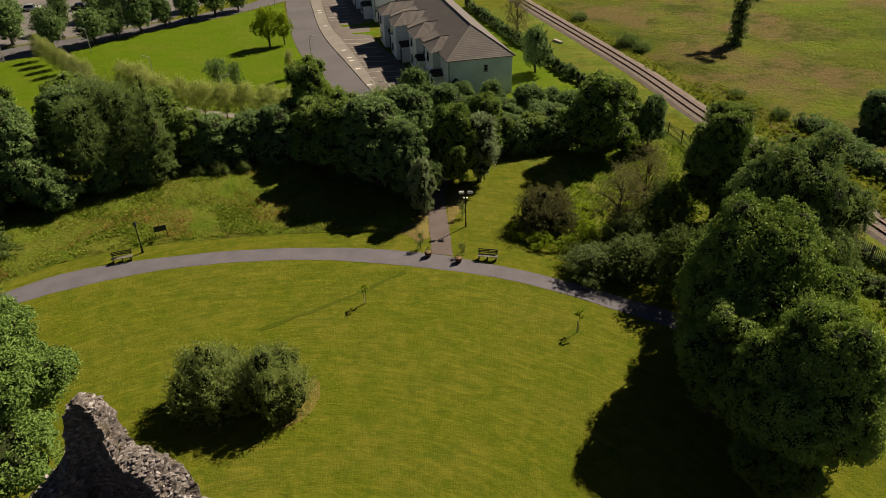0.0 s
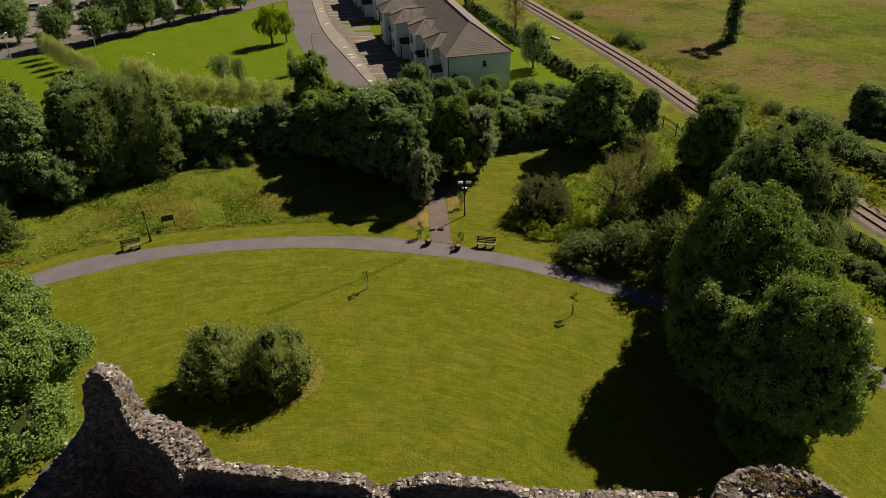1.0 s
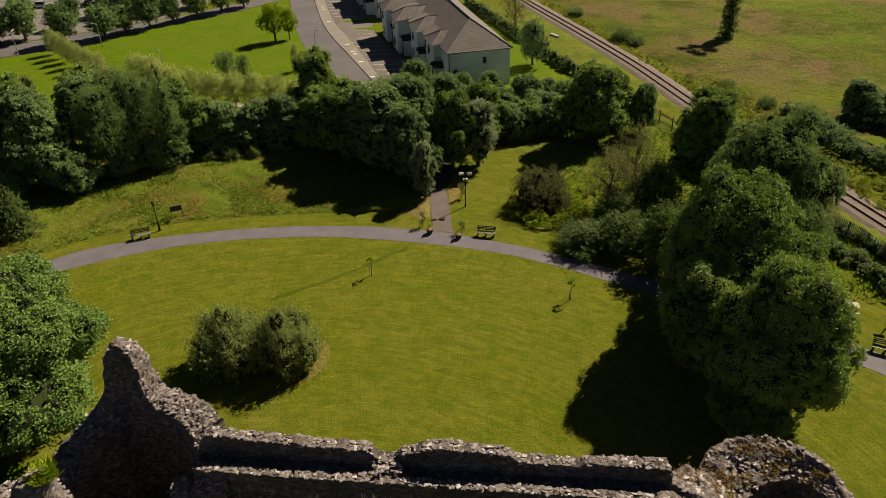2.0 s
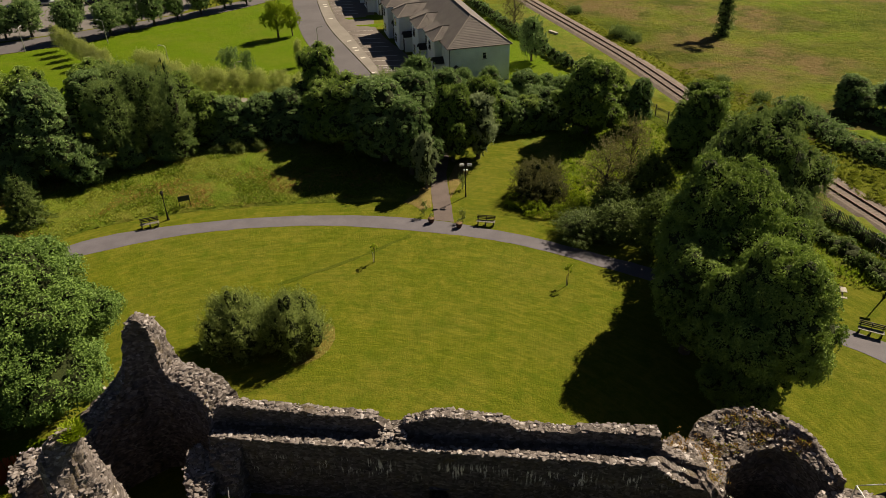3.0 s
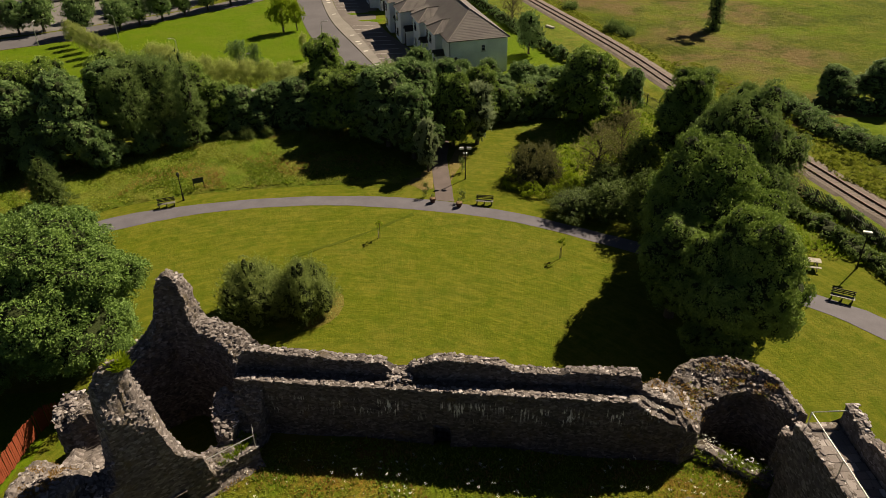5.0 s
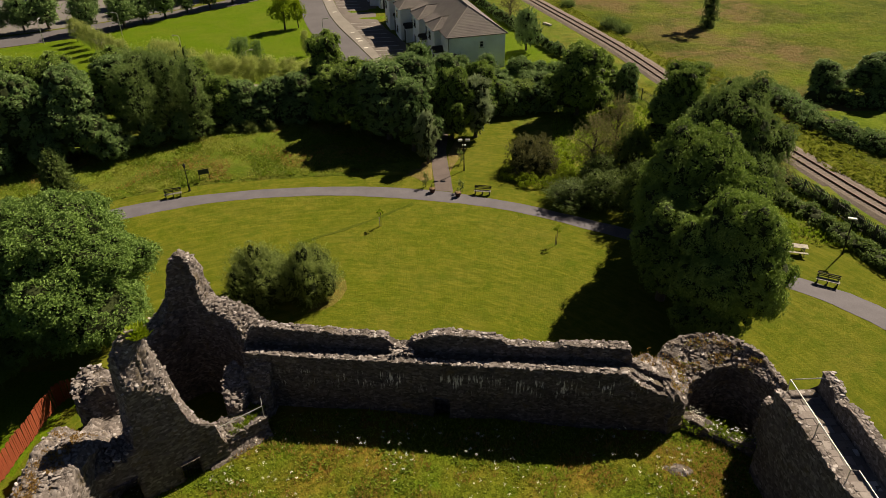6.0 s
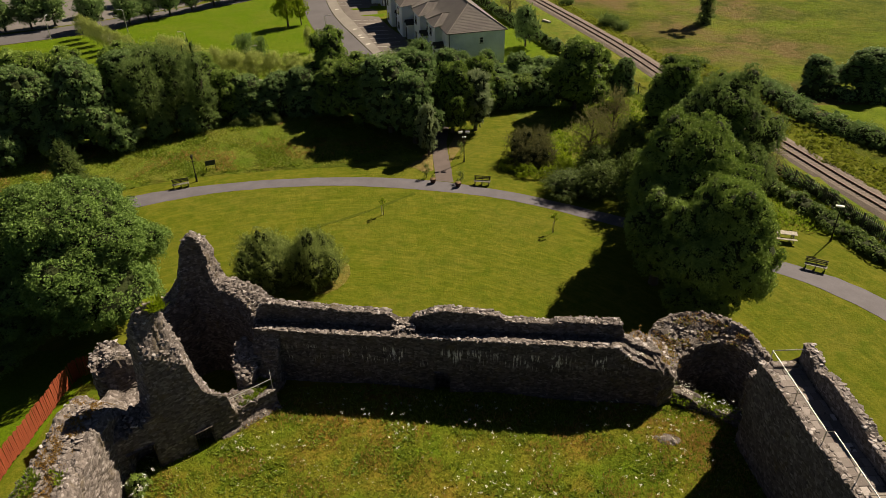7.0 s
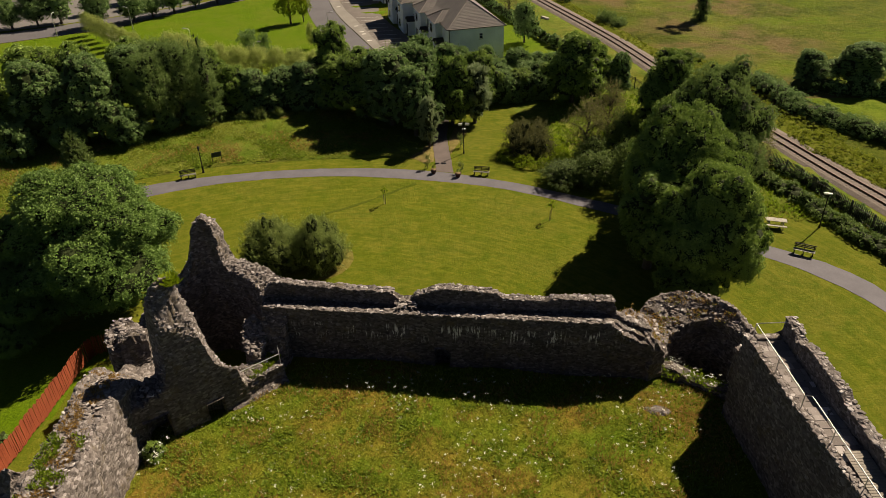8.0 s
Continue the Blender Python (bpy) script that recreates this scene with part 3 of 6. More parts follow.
PARAPET = [(-13.4, 7.6), (-12.9, 8.3), (-12.4, 8.6), (-11.2, 8.45), (-8.0, 8.2), (-4.3, 8.0), (-4.1, 7.35), (-2.9, 7.3), (-2.7, 7.75), (-1.8, 8.1), (-1.0, 8.42), (0.9, 8.36), (2.8, 8.1), (3.3, 7.7), (6.2, 7.65), (6.6, 7.85), (10.5, 7.85), (10.6, 7.2), (10.9, 6.6), (12.4, 5.9), (13.2, 5.5)]
WALK = [(-13.5, 7.25), (-8, 7.05), (0, 6.9), (10.3, 6.75), (11.5, 6.0), (13.2, 5.1)]
INNER = [(-13.5, 7.35), (-8, 7.15), (0, 7.0), (10.2, 6.85), (11.2, 5.9), (14.0, 4.5)]
north = thing("curtain_wall", 0, 0, 0, "ruined grey limestone curtain wall with wall walk and parapet", "castle wall", kind="structure")
rings = []
for x in np.arange(-13.3, 13.3, 0.35):
    y = nw_y(x)
    jag = 0.12 * noise.noise(Vector((x * 1.3, 0, 5)))
    p, w, q = curve_at(PARAPET, x) + jag, curve_at(WALK, x), curve_at(INNER, x) + 0.1 * noise.noise(Vector((x * 2, 3, 5)))
    p = max(p, w + 0.05)
    rings.append([(x, y - 1.75, 1.2), (x, y - 1.62, q), (x, y - 1.2, q), (x, y - 1.1, w), (x, y - 0.5, w), (x, y - 0.45, p), (x, y + 0.15, p), (x, y + 0.35, -0.3)])
north_masonry = ruin("masonry", rings, STONE_STREAKED_SHADE, north, 0.09, 2.0)
spots = []
for _ in range(1400):
    x = castle_rng.uniform(-13.2, 12.5)
    p = curve_at(PARAPET, x)
    spots.append((x, nw_y(x) + castle_rng.uniform(-0.47, 0.17), max(p, curve_at(WALK, x)) + castle_rng.uniform(-0.07, 0.03)))
for _ in range(950):
    x = castle_rng.uniform(-13.2, 12.0)
    spots.append((x, nw_y(x) + castle_rng.uniform(-1.66, -1.2), curve_at(INNER, x) + castle_rng.uniform(-0.04, 0.05)))
for _ in range(110):
    spots.append((castle_rng.uniform(-4.2, -2.7), nw_y(-3.4) + castle_rng.uniform(-1.2, 0), 7.2 + castle_rng.uniform(-0.15, 0.2)))
stones_on(north, spots, seed=1, turn=-5)
# blocked doorway in its inner face
def opening(ob, x, y, z, wide, high, deep, parent, label, turn=0.0):
    """An opening let into a wall: the faces inside it go, and a deep lined niche takes their place."""
    m = pose(x, y, z, 0, 0, turn)
    back = m.inverted()
    bm = bmesh.new()
    bm.from_mesh(ob.data)
    hit = []
    for f in bm.faces:
        c = back @ f.calc_center_median()
        if abs(c.x) < wide / 2 and abs(c.z) < high / 2 and abs(c.y) < 0.55:
            hit.append(f)
    bmesh.ops.delete(bm, geom=hit, context="FACES")
    bm.to_mesh(ob.data)
    bm.free()
    bm = bmesh.new()
    box(bm, 0, deep / 2 - 0.2, 0, wide + 0.12, deep, high + 0.12)
    bmesh.ops.delete(bm, geom=[f for f in bm.faces if f.normal.y < -0.9], context="FACES")
    bmesh.ops.reverse_faces(bm, faces=bm.faces)
    part("doorway_recess", bm, STONE, parent, label, m)


opening(north_masonry, -1.0, nw_y(-1) - 1.62, 3.4, 0.95, 1.7, 1.4, north, "dark low doorway", -5)

# north-east turret: open-backed round wall with a sloping broken top
turret = thing("turret", 0, 0, 0, "broken round corner turret open towards the courtyard", "castle tower", kind="structure")
TC = (16.5, 20.0)
T_IN = [(-40, 3.3), (-20, 3.3), (10, 2.7), (30, 2.45), (48, 2.2), (73, 1.5), (110, 1.15), (150, 1.35), (185, 1.8), (203, 2.35), (215, 2.9)]
T_OUTZ = [(-40, 6.6), (-20, 5.6), (10, 5.2), (30, 5.5), (60, 5.6), (90, 5.65), (125, 5.5), (140, 5.35), (150, 4.95), (165, 5.5), (185, 5.6), (215, 5.2)]
T_INZ = [(-40, 5.8), (-20, 4.9), (10, 4.8), (40, 4.7), (73, 4.4), (110, 4.3), (150, 4.2), (185, 4.3), (215, 4.2)]
rings = []
for a in np.arange(-35, 213, 5.0):
    c, s = math.cos(radians(a)), math.sin(radians(a))
    ro, ri = 3.9, curve_at(T_IN, a)
    zo, zi = curve_at(T_OUTZ, a) + 0.12 * noise.noise(Vector((a * 0.09, 1, 0))), curve_at(T_INZ, a)
    rm = ri + (ro - ri) * 0.45
    rings.append([(TC[0] + ri * c, TC[1] + ri * s, -0.4), (TC[0] + ri * c, TC[1] + ri * s, zi), (TC[0] + rm * c, TC[1] + rm * s, (zi * 0.6 + zo * 0.4)), (TC[0] + (ro - 0.35) * c, TC[1] + (ro - 0.35) * s, zo), (TC[0] + ro * c, TC[1] + ro * s, zo - 0.1), (TC[0] + (ro + 0.2) * c, TC[1] + (ro + 0.2) * s, -0.3)])
ruin("masonry", rings, STONE, turret, 0.16, 9.0, 0.22)
spots = []
for _ in range(900):
    a, t = castle_rng.uniform(-30, 205), castle_rng.random() ** 0.6
    ri = curve_at(T_IN, a)
    r = ri + (3.8 - ri) * t
    spots.append((TC[0] + r * math.cos(radians(a)), TC[1] + r * math.sin(radians(a)), curve_at(T_INZ, a) * (1 - t) + curve_at(T_OUTZ, a) * t + castle_rng.uniform(-0.1, 0.03)))
stones_on(turret, spots, (0.1, 0.22), seed=2)

# east curtain wall: the walk climbs towards the south
east = thing("curtain_wall", 0, 0, 0, "grey stone curtain wall with railed walk and parapet", "castle wall", kind="structure")
E_WALK = [(-12, 8.7), (3, 8.6), (8.0, 8.5), (9.0, 8.38), (15.3, 8.2)]
E_PAR = [(-12, 9.8), (4, 9.7), (5.2, 9.6), (5.5, 9.35), (8.4, 9.45), (8.8, 9.7), (12.6, 9.6), (13.0, 9.25), (13.6, 9.2), (14.0, 9.45), (15.2, 9.6), (15.6, 9.2)]


def ew_x(y):
    """Inner lip of the east wall."""
    return 17.53 + 0.058 * (14.8 - y)


def ep_x(y):
    """Inner face of its parapet."""
    return 19.72 + 0.02 * (14.8 - y)


rings = []
for y in np.arange(-11.0, 15.35, 0.35):
    x, w, q = ew_x(y), curve_at(E_WALK, y), ep_x(y)
    p = max(curve_at(E_PAR, y) + 0.1 * noise.noise(Vector((y * 1.2, 9, 5))), w + 0.06)
    lip = w + 0.16 + 0.08 * noise.noise(Vector((y * 1.7, 3, 1)))
    rings.append([(x - 0.25, y, 1.2), (x, y, lip), (x + 0.42, y, lip - 0.02), (x + 0.48, y, w), (q, y, w), (q + 0.04, y, p), (q + 0.6, y, p), (q + 0.85, y, -0.3)])
ruin("masonry", rings, STONE, east, 0.07, 4.0, 0.22)
spots = []
for _ in range(1000):
    y = castle_rng.uniform(-2, 15.3)
    spots.append((ep_x(y) + castle_rng.uniform(0.05, 0.62), y, max(curve_at(E_PAR, y), curve_at(E_WALK, y)) + castle_rng.uniform(-0.05, 0.04)))
for _ in range(700):
    y = castle_rng.uniform(-2, 15.3)
    spots.append((ew_x(y) + castle_rng.uniform(0.0, 0.42), y, curve_at(E_WALK, y) + 0.14 + castle_rng.uniform(-0.05, 0.04)))
stones_on(east, spots, seed=3, turn=90)
# worn flags of the walk
flag_rng = random.Random(71)
flag_mesh = bm_mesh("flagstone", box(bmesh.new(), 0, 0, 0, 1, 1, 0.06, None, 0.02), LOOSE)
y = 15.1
while y > 0.5:
    d = flag_rng.uniform(0.4, 0.65)
    x, end = ew_x(y) + 0.52, ep_x(y) - 0.05
    while x < end - 0.15:
        w = min(flag_rng.uniform(0.35, 0.75), end - x)
        ob = part("flagstone", flag_mesh, None, east, at=Matrix.LocRotScale(Vector((x + w / 2, y - d / 2, curve_at(E_WALK, y - d / 2) + flag_rng.uniform(0.0, 0.03))), Euler((flag_rng.uniform(-0.03, 0.03), flag_rng.uniform(-0.03, 0.03), flag_rng.uniform(-0.06, 0.06))), Vector((w * 0.96, d * 0.95, 1))))
        x += w
    y -= d

# north-west tower: broken ring with a tall tooth to the north and a high fragment to the south
tower = thing("tower", 0, 0, 0, "ruined round tower with a tall pointed fragment", "castle tower", kind="structure")
WC = (-17.4, 20.7)
# crest heights round the ring, by degrees: inner edge, ridge, outer edge
W_IN = [(-150, 4.4), (-113, 4.6), (-48, 4.5), (-20, 4.3), (-14, 4.6), (-8, 5.8), (0, 6.7), (12, 6.9), (45, 7.3), (60, 7.5), (78, 7.7), (82, 8.1), (84, 8.8), (86, 10.1), (89, 11.3), (95, 11.7), (101, 11.6), (106, 11.0), (110, 9.7), (114, 8.0), (124, 7.0), (134, 6.4), (150, 5.6), (175, 4.6), (183, 5.0), (188, 6.0), (197, 6.4), (204, 6.2), (208, 5.0), (210, 4.6)]
W_RIDGE = [(-150, 4.4), (-113, 4.6), (-48, 4.5), (-20, 4.2), (-14, 4.8), (-8, 6.1), (0, 7.0), (12, 7.2), (45, 7.5), (60, 7.7), (78, 7.9), (82, 8.3), (84, 9.0), (86, 10.2), (89, 11.35), (95, 11.75), (101, 11.6), (106, 11.0), (110, 9.7), (114, 8.1), (124, 7.1), (134, 6.5), (150, 5.6), (175, 4.6), (183, 5.2), (188, 6.2), (197, 6.6), (204, 6.3), (208, 5.1), (210, 4.5)]
W_OUT = [(-150, 4.2), (-113, 4.4), (-48, 4.3), (-20, 4.1), (-14, 4.7), (-8, 6.0), (0, 7.0), (12, 7.3), (45, 7.4), (60, 7.6), (78, 7.7), (82, 8.0), (84, 8.7), (86, 9.9), (89, 10.9), (95, 11.3), (101, 11.2), (106, 10.6), (110, 9.4), (114, 7.9), (124, 6.9), (134, 6.3), (150, 5.6), (175, 4.6), (183, 5.0), (188, 6.0), (197, 6.2), (204, 6.0), (208, 4.9), (210, 4.4)]


def w_ring(a):
    """Inner, ridge and outer radius at an angle."""
    thick = 1.7 - 0.45 * math.exp(-((a - 97) / 14) ** 2)
    ro = 5.7
    return ro - thick, ro - 0.52 * thick, ro


def w_top(a, t):
    """Height of the broken crest, t from the inner to the outer edge."""
    zi, zr, zo = curve_at(W_IN, a), curve_at(W_RIDGE, a), curve_at(W_OUT, a)
    return zi + (zr - zi) * t * 2 if t < 0.5 else zr + (zo - zr) * (t * 2 - 1)


def w_jag(a):
    """Stepped raggedness of the crest."""
    return 0.3 * noise.noise(Vector((a * 0.16, 4, 0)))


rings = []
for a in np.arange(-150, 210.1, 2.0):
    c, s = math.cos(radians(a)), math.sin(radians(a))
    ri, rm, ro = w_ring(a)
    j = w_jag(a)
    rings.append([(WC[0] + r * c, WC[1] + r * s, z) for r, z in ((ri, -0.3), (ri, w_top(a, 0) + j), (rm, w_top(a, 0.5) + j), (ro, w_top(a, 1) + j), (ro + 0.15, -0.3))])
ruin("masonry", rings, STONE, tower, 0.16, 14.0, 0.18)
spots = []
for _ in range(2300):
    a, t = castle_rng.uniform(-115, 208), castle_rng.random()
    if -50 < a < -15 and castle_rng.random() < 0.6:
        continue
    ri, rm, ro = w_ring(a)
    r = ri + (ro - ri) * t
    spots.append((WC[0] + r * math.cos(radians(a)), WC[1] + r * math.sin(radians(a)), w_top(a, t) + w_jag(a) + castle_rng.uniform(-0.12, 0.08)))
stones_on(tower, spots, (0.09, 0.21), seed=5)

# straight gorge wall that closes the tower towards the courtyard, broken down to a high fragment
gorge = thing("gorge_wall", 0, 0, 0, "high jagged fragment of grey rubble wall beside the tower", "castle wall", kind="structure")
GA, GE, GN = Vector((-11.76, 17.68, 0)), Vector((-0.782, -0.623, 0)), Vector((-0.623, 0.782, 0))
G_FRONT = [(2.5, 4.3), (2.75, 4.7), (2.95, 6.0), (3.3, 6.3), (4.1, 6.9), (4.35, 7.6), (4.55, 8.6), (4.8, 9.6), (5.4, 10.1), (6.0, 10.6), (6.6, 11.0), (6.9, 10.6), (7.05, 8.6), (7.25, 7.2), (7.6, 6.8), (8.6, 6.5), (9.8, 6.3)]
G_CREST = [(2.5, 4.3), (3.4, 5.6), (3.75, 6.5), (4.05, 7.7), (4.25, 9.0), (4.5, 10.5), (4.85, 11.7), (4.98, 13.0), (5.5, 13.45), (6.0, 13.3), (6.6, 12.7), (6.9, 12.1), (7.1, 9.0), (7.3, 7.2), (7.8, 6.9), (9.8, 6.6)]


def g_jag(u):
    """Stone-high steps along the broken top."""
    return 0.22 * round(2.2 * noise.noise(Vector((u * 2.1, 4, 6)))) + 0.16 * noise.noise(Vector((u * 4.3, 1, 2)))


def g_at(u, q, z):
    p = GA + GE * u + GN * q
    return (p.x, p.y, z)


rings = []
for u in np.arange(2.5, 9.81, 0.15):
    zf, zc, j = float(curve_at(G_FRONT, u)) + g_jag(u), float(curve_at(G_CREST, u)) + g_jag(u + 7), 0.15 * noise.noise(Vector((u, 8, 3)))
    rings.append([g_at(u, 2.2, -0.3), g_at(u, 2.1, zc - 0.9), g_at(u, 1.75 + j, zc - 0.15), g_at(u, 1.3 + j, zc), g_at(u, 0.62 + j, 0.5 * (zc + zf) + g_jag(u + 3)), g_at(u, 0.08, zf), g_at(u, 0.0, zf - 0.12), g_at(u, 0.0, 1.2)])
gorge_masonry = ruin("masonry", rings, STONE, gorge, 0.06, 14.0, 0.18)
spots = []
for _ in range(620):
    u, q = castle_rng.uniform(2.6, 9.6), castle_rng.uniform(0.05, 2.0)
    zf, zc = float(curve_at(G_FRONT, u)), float(curve_at(G_CREST, u))
    spots.append(g_at(u, q, (zf + (zc - zf) * min(1.0, q / 1.3)) - max(0.0, q - 1.3) * 0.9 + g_jag(u) + castle_rng.uniform(-0.12, 0.06)))
stones_on(gorge, spots, (0.1, 0.22), seed=7)

def heap(name, label, cx, cy, rx, ry, foot, top, seed, count, turn=0.0):
    """A free-standing lump of broken walling; top gives the height at u, v from -1 to 1 across it."""
    ob = thing(name, 0, 0, 0, label, "ruin", kind="structure")
    ct, st = math.cos(radians(turn)), math.sin(radians(turn))

    def at(a, q):
        u, v = q * math.cos(a), q * math.sin(a)
        return cx + rx * u * ct - ry * v * st, cy + rx * u * st + ry * v * ct, top(u, v) + 0.25 * noise.noise(Vector((u * 2.5, v * 2.5, seed)))
    rings = []
    for k in range(25):
        a = 2 * math.pi * k / 24
        x, y, z = at(a, 1.08)
        rings.append([(x, y, foot), at(a, 0.98), at(a, 0.6), at(a, 0.02)])
    ruin("masonry", rings, STONE, ob, 0.16, seed, 0.2)
    spots = []
    for _ in range(count):
        x, y, z = at(castle_rng.uniform(0, 6.28), castle_rng.random() ** 0.5)
        spots.append((x, y, z + castle_rng.uniform(-0.08, 0.05)))
    stones_on(ob, spots, (0.11, 0.24), 120, seed=int(seed))


# pier of broken walling at the tower entrance, stub west of the tower, and the railed platform with its sloping apron
heap("wall_stub", "broken pier of rubble beside the tower entrance", -13.9, 19.6, 0.75, 1.4, 2.0, lambda u, v: 5.6 + 0.75 * v, 61.0, 260, 12)
heap("wall_stub", "rubble slope joining curtain wall and turret", 12.7, 20.5, 1.5, 1.35, 0.5, lambda u, v: 5.2 - 0.5 * u + 0.2 * v, 65.0, 260)
heap("wall_stub", "rubble filling between turret and curtain wall", 19.45, 16.9, 1.2, 1.5, 0.0, lambda u, v: 6.0 - 1.1 * v + 0.3 * u, 66.0, 220)
heap("wall_stub", "broken stub of rubble standing against the tower", -22.8, 19.6, 1.15, 1.4, -0.3, lambda u, v: 5.9 + 0.35 * v - 0.6 * u - 0.3 * u * u, 62.0, 300)
platform = thing("platform", 0, 0, 0, "low grassy stone platform with sloping apron at the tower foot", "ruin", kind="structure")
rings = []
for t in np.linspace(0, 1, 16):
    x, y = -15.0 + 3.25 * t, 15.65 + 2.45 * t
    lip = 4.28 + 0.05 * noise.noise(Vector((t * 6, 0, 3)))
    rings.append([(x - 0.61 * q, y + 0.79 * q, z) for q, z in ((1.1, 2.0), (1.05, lip), (0.4, lip), (0.0, lip - 0.04), (-0.06, 3.45), (-0.75, 2.95), (-0.85, 1.8))])
ruin("masonry", rings, STONE, platform, 0.07, 63.0, 0.2)
stones_on(platform, [(-15.0 + 3.25 * t - 0.61 * q, 15.65 + 2.45 * t + 0.79 * q, 4.28) for t, q in ((castle_rng.random(), castle_rng.uniform(0.0, 0.25)) for _ in range(170))], (0.1, 0.2), 120, seed=64)

# low broken footing at the courtyard edge of the turret
footing = thing("footing_wall", 0, 0, 0, "low broken stone footing overgrown with weeds", "ruin", kind="structure")
rings = [[(14.2 + 3.9 * t - 0.3, 19.5 - 2.9 * t - 0.35, 0.4), (14.2 + 3.9 * t - 0.2, 19.5 - 2.9 * t - 0.3, 2.55 + 0.15 * math.sin(9 * t)), (14.2 + 3.9 * t + 0.3, 19.5 - 2.9 * t + 0.35, 2.5 + 0.15 * math.sin(7 * t)), (14.2 + 3.9 * t + 0.45, 19.5 - 2.9 * t + 0.5, -0.4)] for t in np.linspace(0, 1, 14)]
ruin("masonry", rings, STONE, footing, 0.12, 41.0, 0.2)
boulder = thing("boulder", 12.95, 15.15, 2.08, "flat pale boulder half sunk in courtyard weeds", "rock")
bm = bmesh.new()
bmesh.ops.create_icosphere(bm, subdivisions=3, radius=1.0, matrix=Matrix.Diagonal((0.95, 0.55, 0.3, 1)))
for v in bm.verts:
    v.co = rough_point(v.co, 0.12, 3.0)
part("rock", bm, STONE, boulder)

# west curtain wall, broken and lit by the sun
west = thing("curtain_wall", 0, 0, 0, "sunlit broken rubble curtain wall with weeds on top", "castle wall", kind="structure")
L_OUT = [(-12, 8.0), (3, 8.0), (9.4, 8.0), (13, 8.3), (14.5, 7.4), (15.6, 5.6), (17.5, 5.2)]
L_INN = [(-12, 7.5), (3, 7.6), (8, 7.8), (12.2, 8.0), (14, 7.0), (15.6, 5.4), (17.5, 5.0)]
rings = []
for y in np.arange(-11.0, 17.4, 0.35):
    o, q = curve_at(L_OUT, y) + 0.25 * noise.noise(Vector((y * 0.8, 2, 5))), curve_at(L_INN, y) + 0.25 * noise.noise(Vector((y * 0.7, 7, 5)))
    rings.append([(-19.1, y, 1.2), (-19.4, y, q - 0.35), (-19.75, y, q), (-21.1, y, q * 0.45 + o * 0.55 - 0.15), (-21.7, y, o), (-22.15, y, o - 0.1), (-22.4, y, -0.3)])
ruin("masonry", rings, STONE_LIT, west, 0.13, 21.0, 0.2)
spots = []
for _ in range(900):
    y, t = castle_rng.uniform(1, 16), castle_rng.random()
    spots.append((-19.7 - 2.4 * t, y, curve_at(L_INN, y) * (1 - t) + curve_at(L_OUT, y) * t + castle_rng.uniform(-0.15, 0.02)))
stones_on(west, spots, (0.09, 0.2), seed=6)

# plain wall that closes the courtyard to the south
south = thing("curtain_wall", 0, 0, 0, "plain grey stone wall closing the courtyard", "castle wall", kind="structure")
ruin("masonry", [[(x, -10.0, 1.0), (x, -10.2, 6.5), (x, -11.8, 6.5), (x, -12.0, -0.3)] for x in np.arange(-20.5, 19.6, 1.0)], STONE, south, 0.1, 31.0, 0.5)

# broken stub of walling outside the west wall
stub = thing("wall_stub", 0, 0, 0, "broken arch stub of rubble against the curtain wall", "ruin", kind="structure")
rings = []
for a in np.arange(95, 266, 9.0):
    c, sn = math.cos(radians(a)), math.sin(radians(a))
    top = 7.3 - 1.6 * abs(math.sin(radians(a * 2.3)))
    rings.append([(-22.6 + 1.0 * c, 6.2 + 1.5 * sn, -0.2), (-22.6 + 1.0 * c, 6.2 + 1.5 * sn, top), (-22.6 + 1.9 * c, 6.2 + 2.5 * sn, top - 0.3), (-22.6 + 2.1 * c, 6.2 + 2.7 * sn, -0.2)])
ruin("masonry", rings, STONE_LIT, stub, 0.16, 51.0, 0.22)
# low opening at the foot of the tower
opening(gorge_masonry, -15.51, 14.69, 3.55, 1.0, 1.6, 1.3, gorge, "dark low opening with an iron gate", 38.5)
opening(gorge_masonry, -18.33, 12.45, 3.9, 1.5, 2.5, 1.6, gorge, "dark archway in the wall corner", 38.5)
for k in range(6):
    p = GA + GE * (4.4 + 0.16 * k) + GN * 0.12
    part("gate_bar", tube(bmesh.new(), [(p.x, p.y, 2.75), (p.x, p.y, 4.35)], 0.018, 5), IRON, gorge)
# timber landing and stone step on the east wall walk
landing = thing("timber_landing", 0, 0, 0, "grey timber board landing on the wall walk", "landing")
WORNBOARD = speckled("grey_boards", (0.16, 0.14, 0.125), (0.26, 0.235, 0.21), 14, 2.0)
for k in range(22):
    part("board", box(bmesh.new(), 19.28, 1.9 + 0.17 * k, 8.78, 1.15, 0.145, 0.05), WORNBOARD, landing)
for xx in (18.85, 19.7):
    part("joist", box(bmesh.new(), xx, 3.7, 8.7, 0.08, 3.8, 0.12), WORNBOARD, landing)
step = thing("stone_step", 18.85, 15.0, 8.2, "worn stone slab at the end of the walk", "step")
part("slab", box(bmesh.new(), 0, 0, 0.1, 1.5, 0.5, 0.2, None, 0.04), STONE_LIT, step)

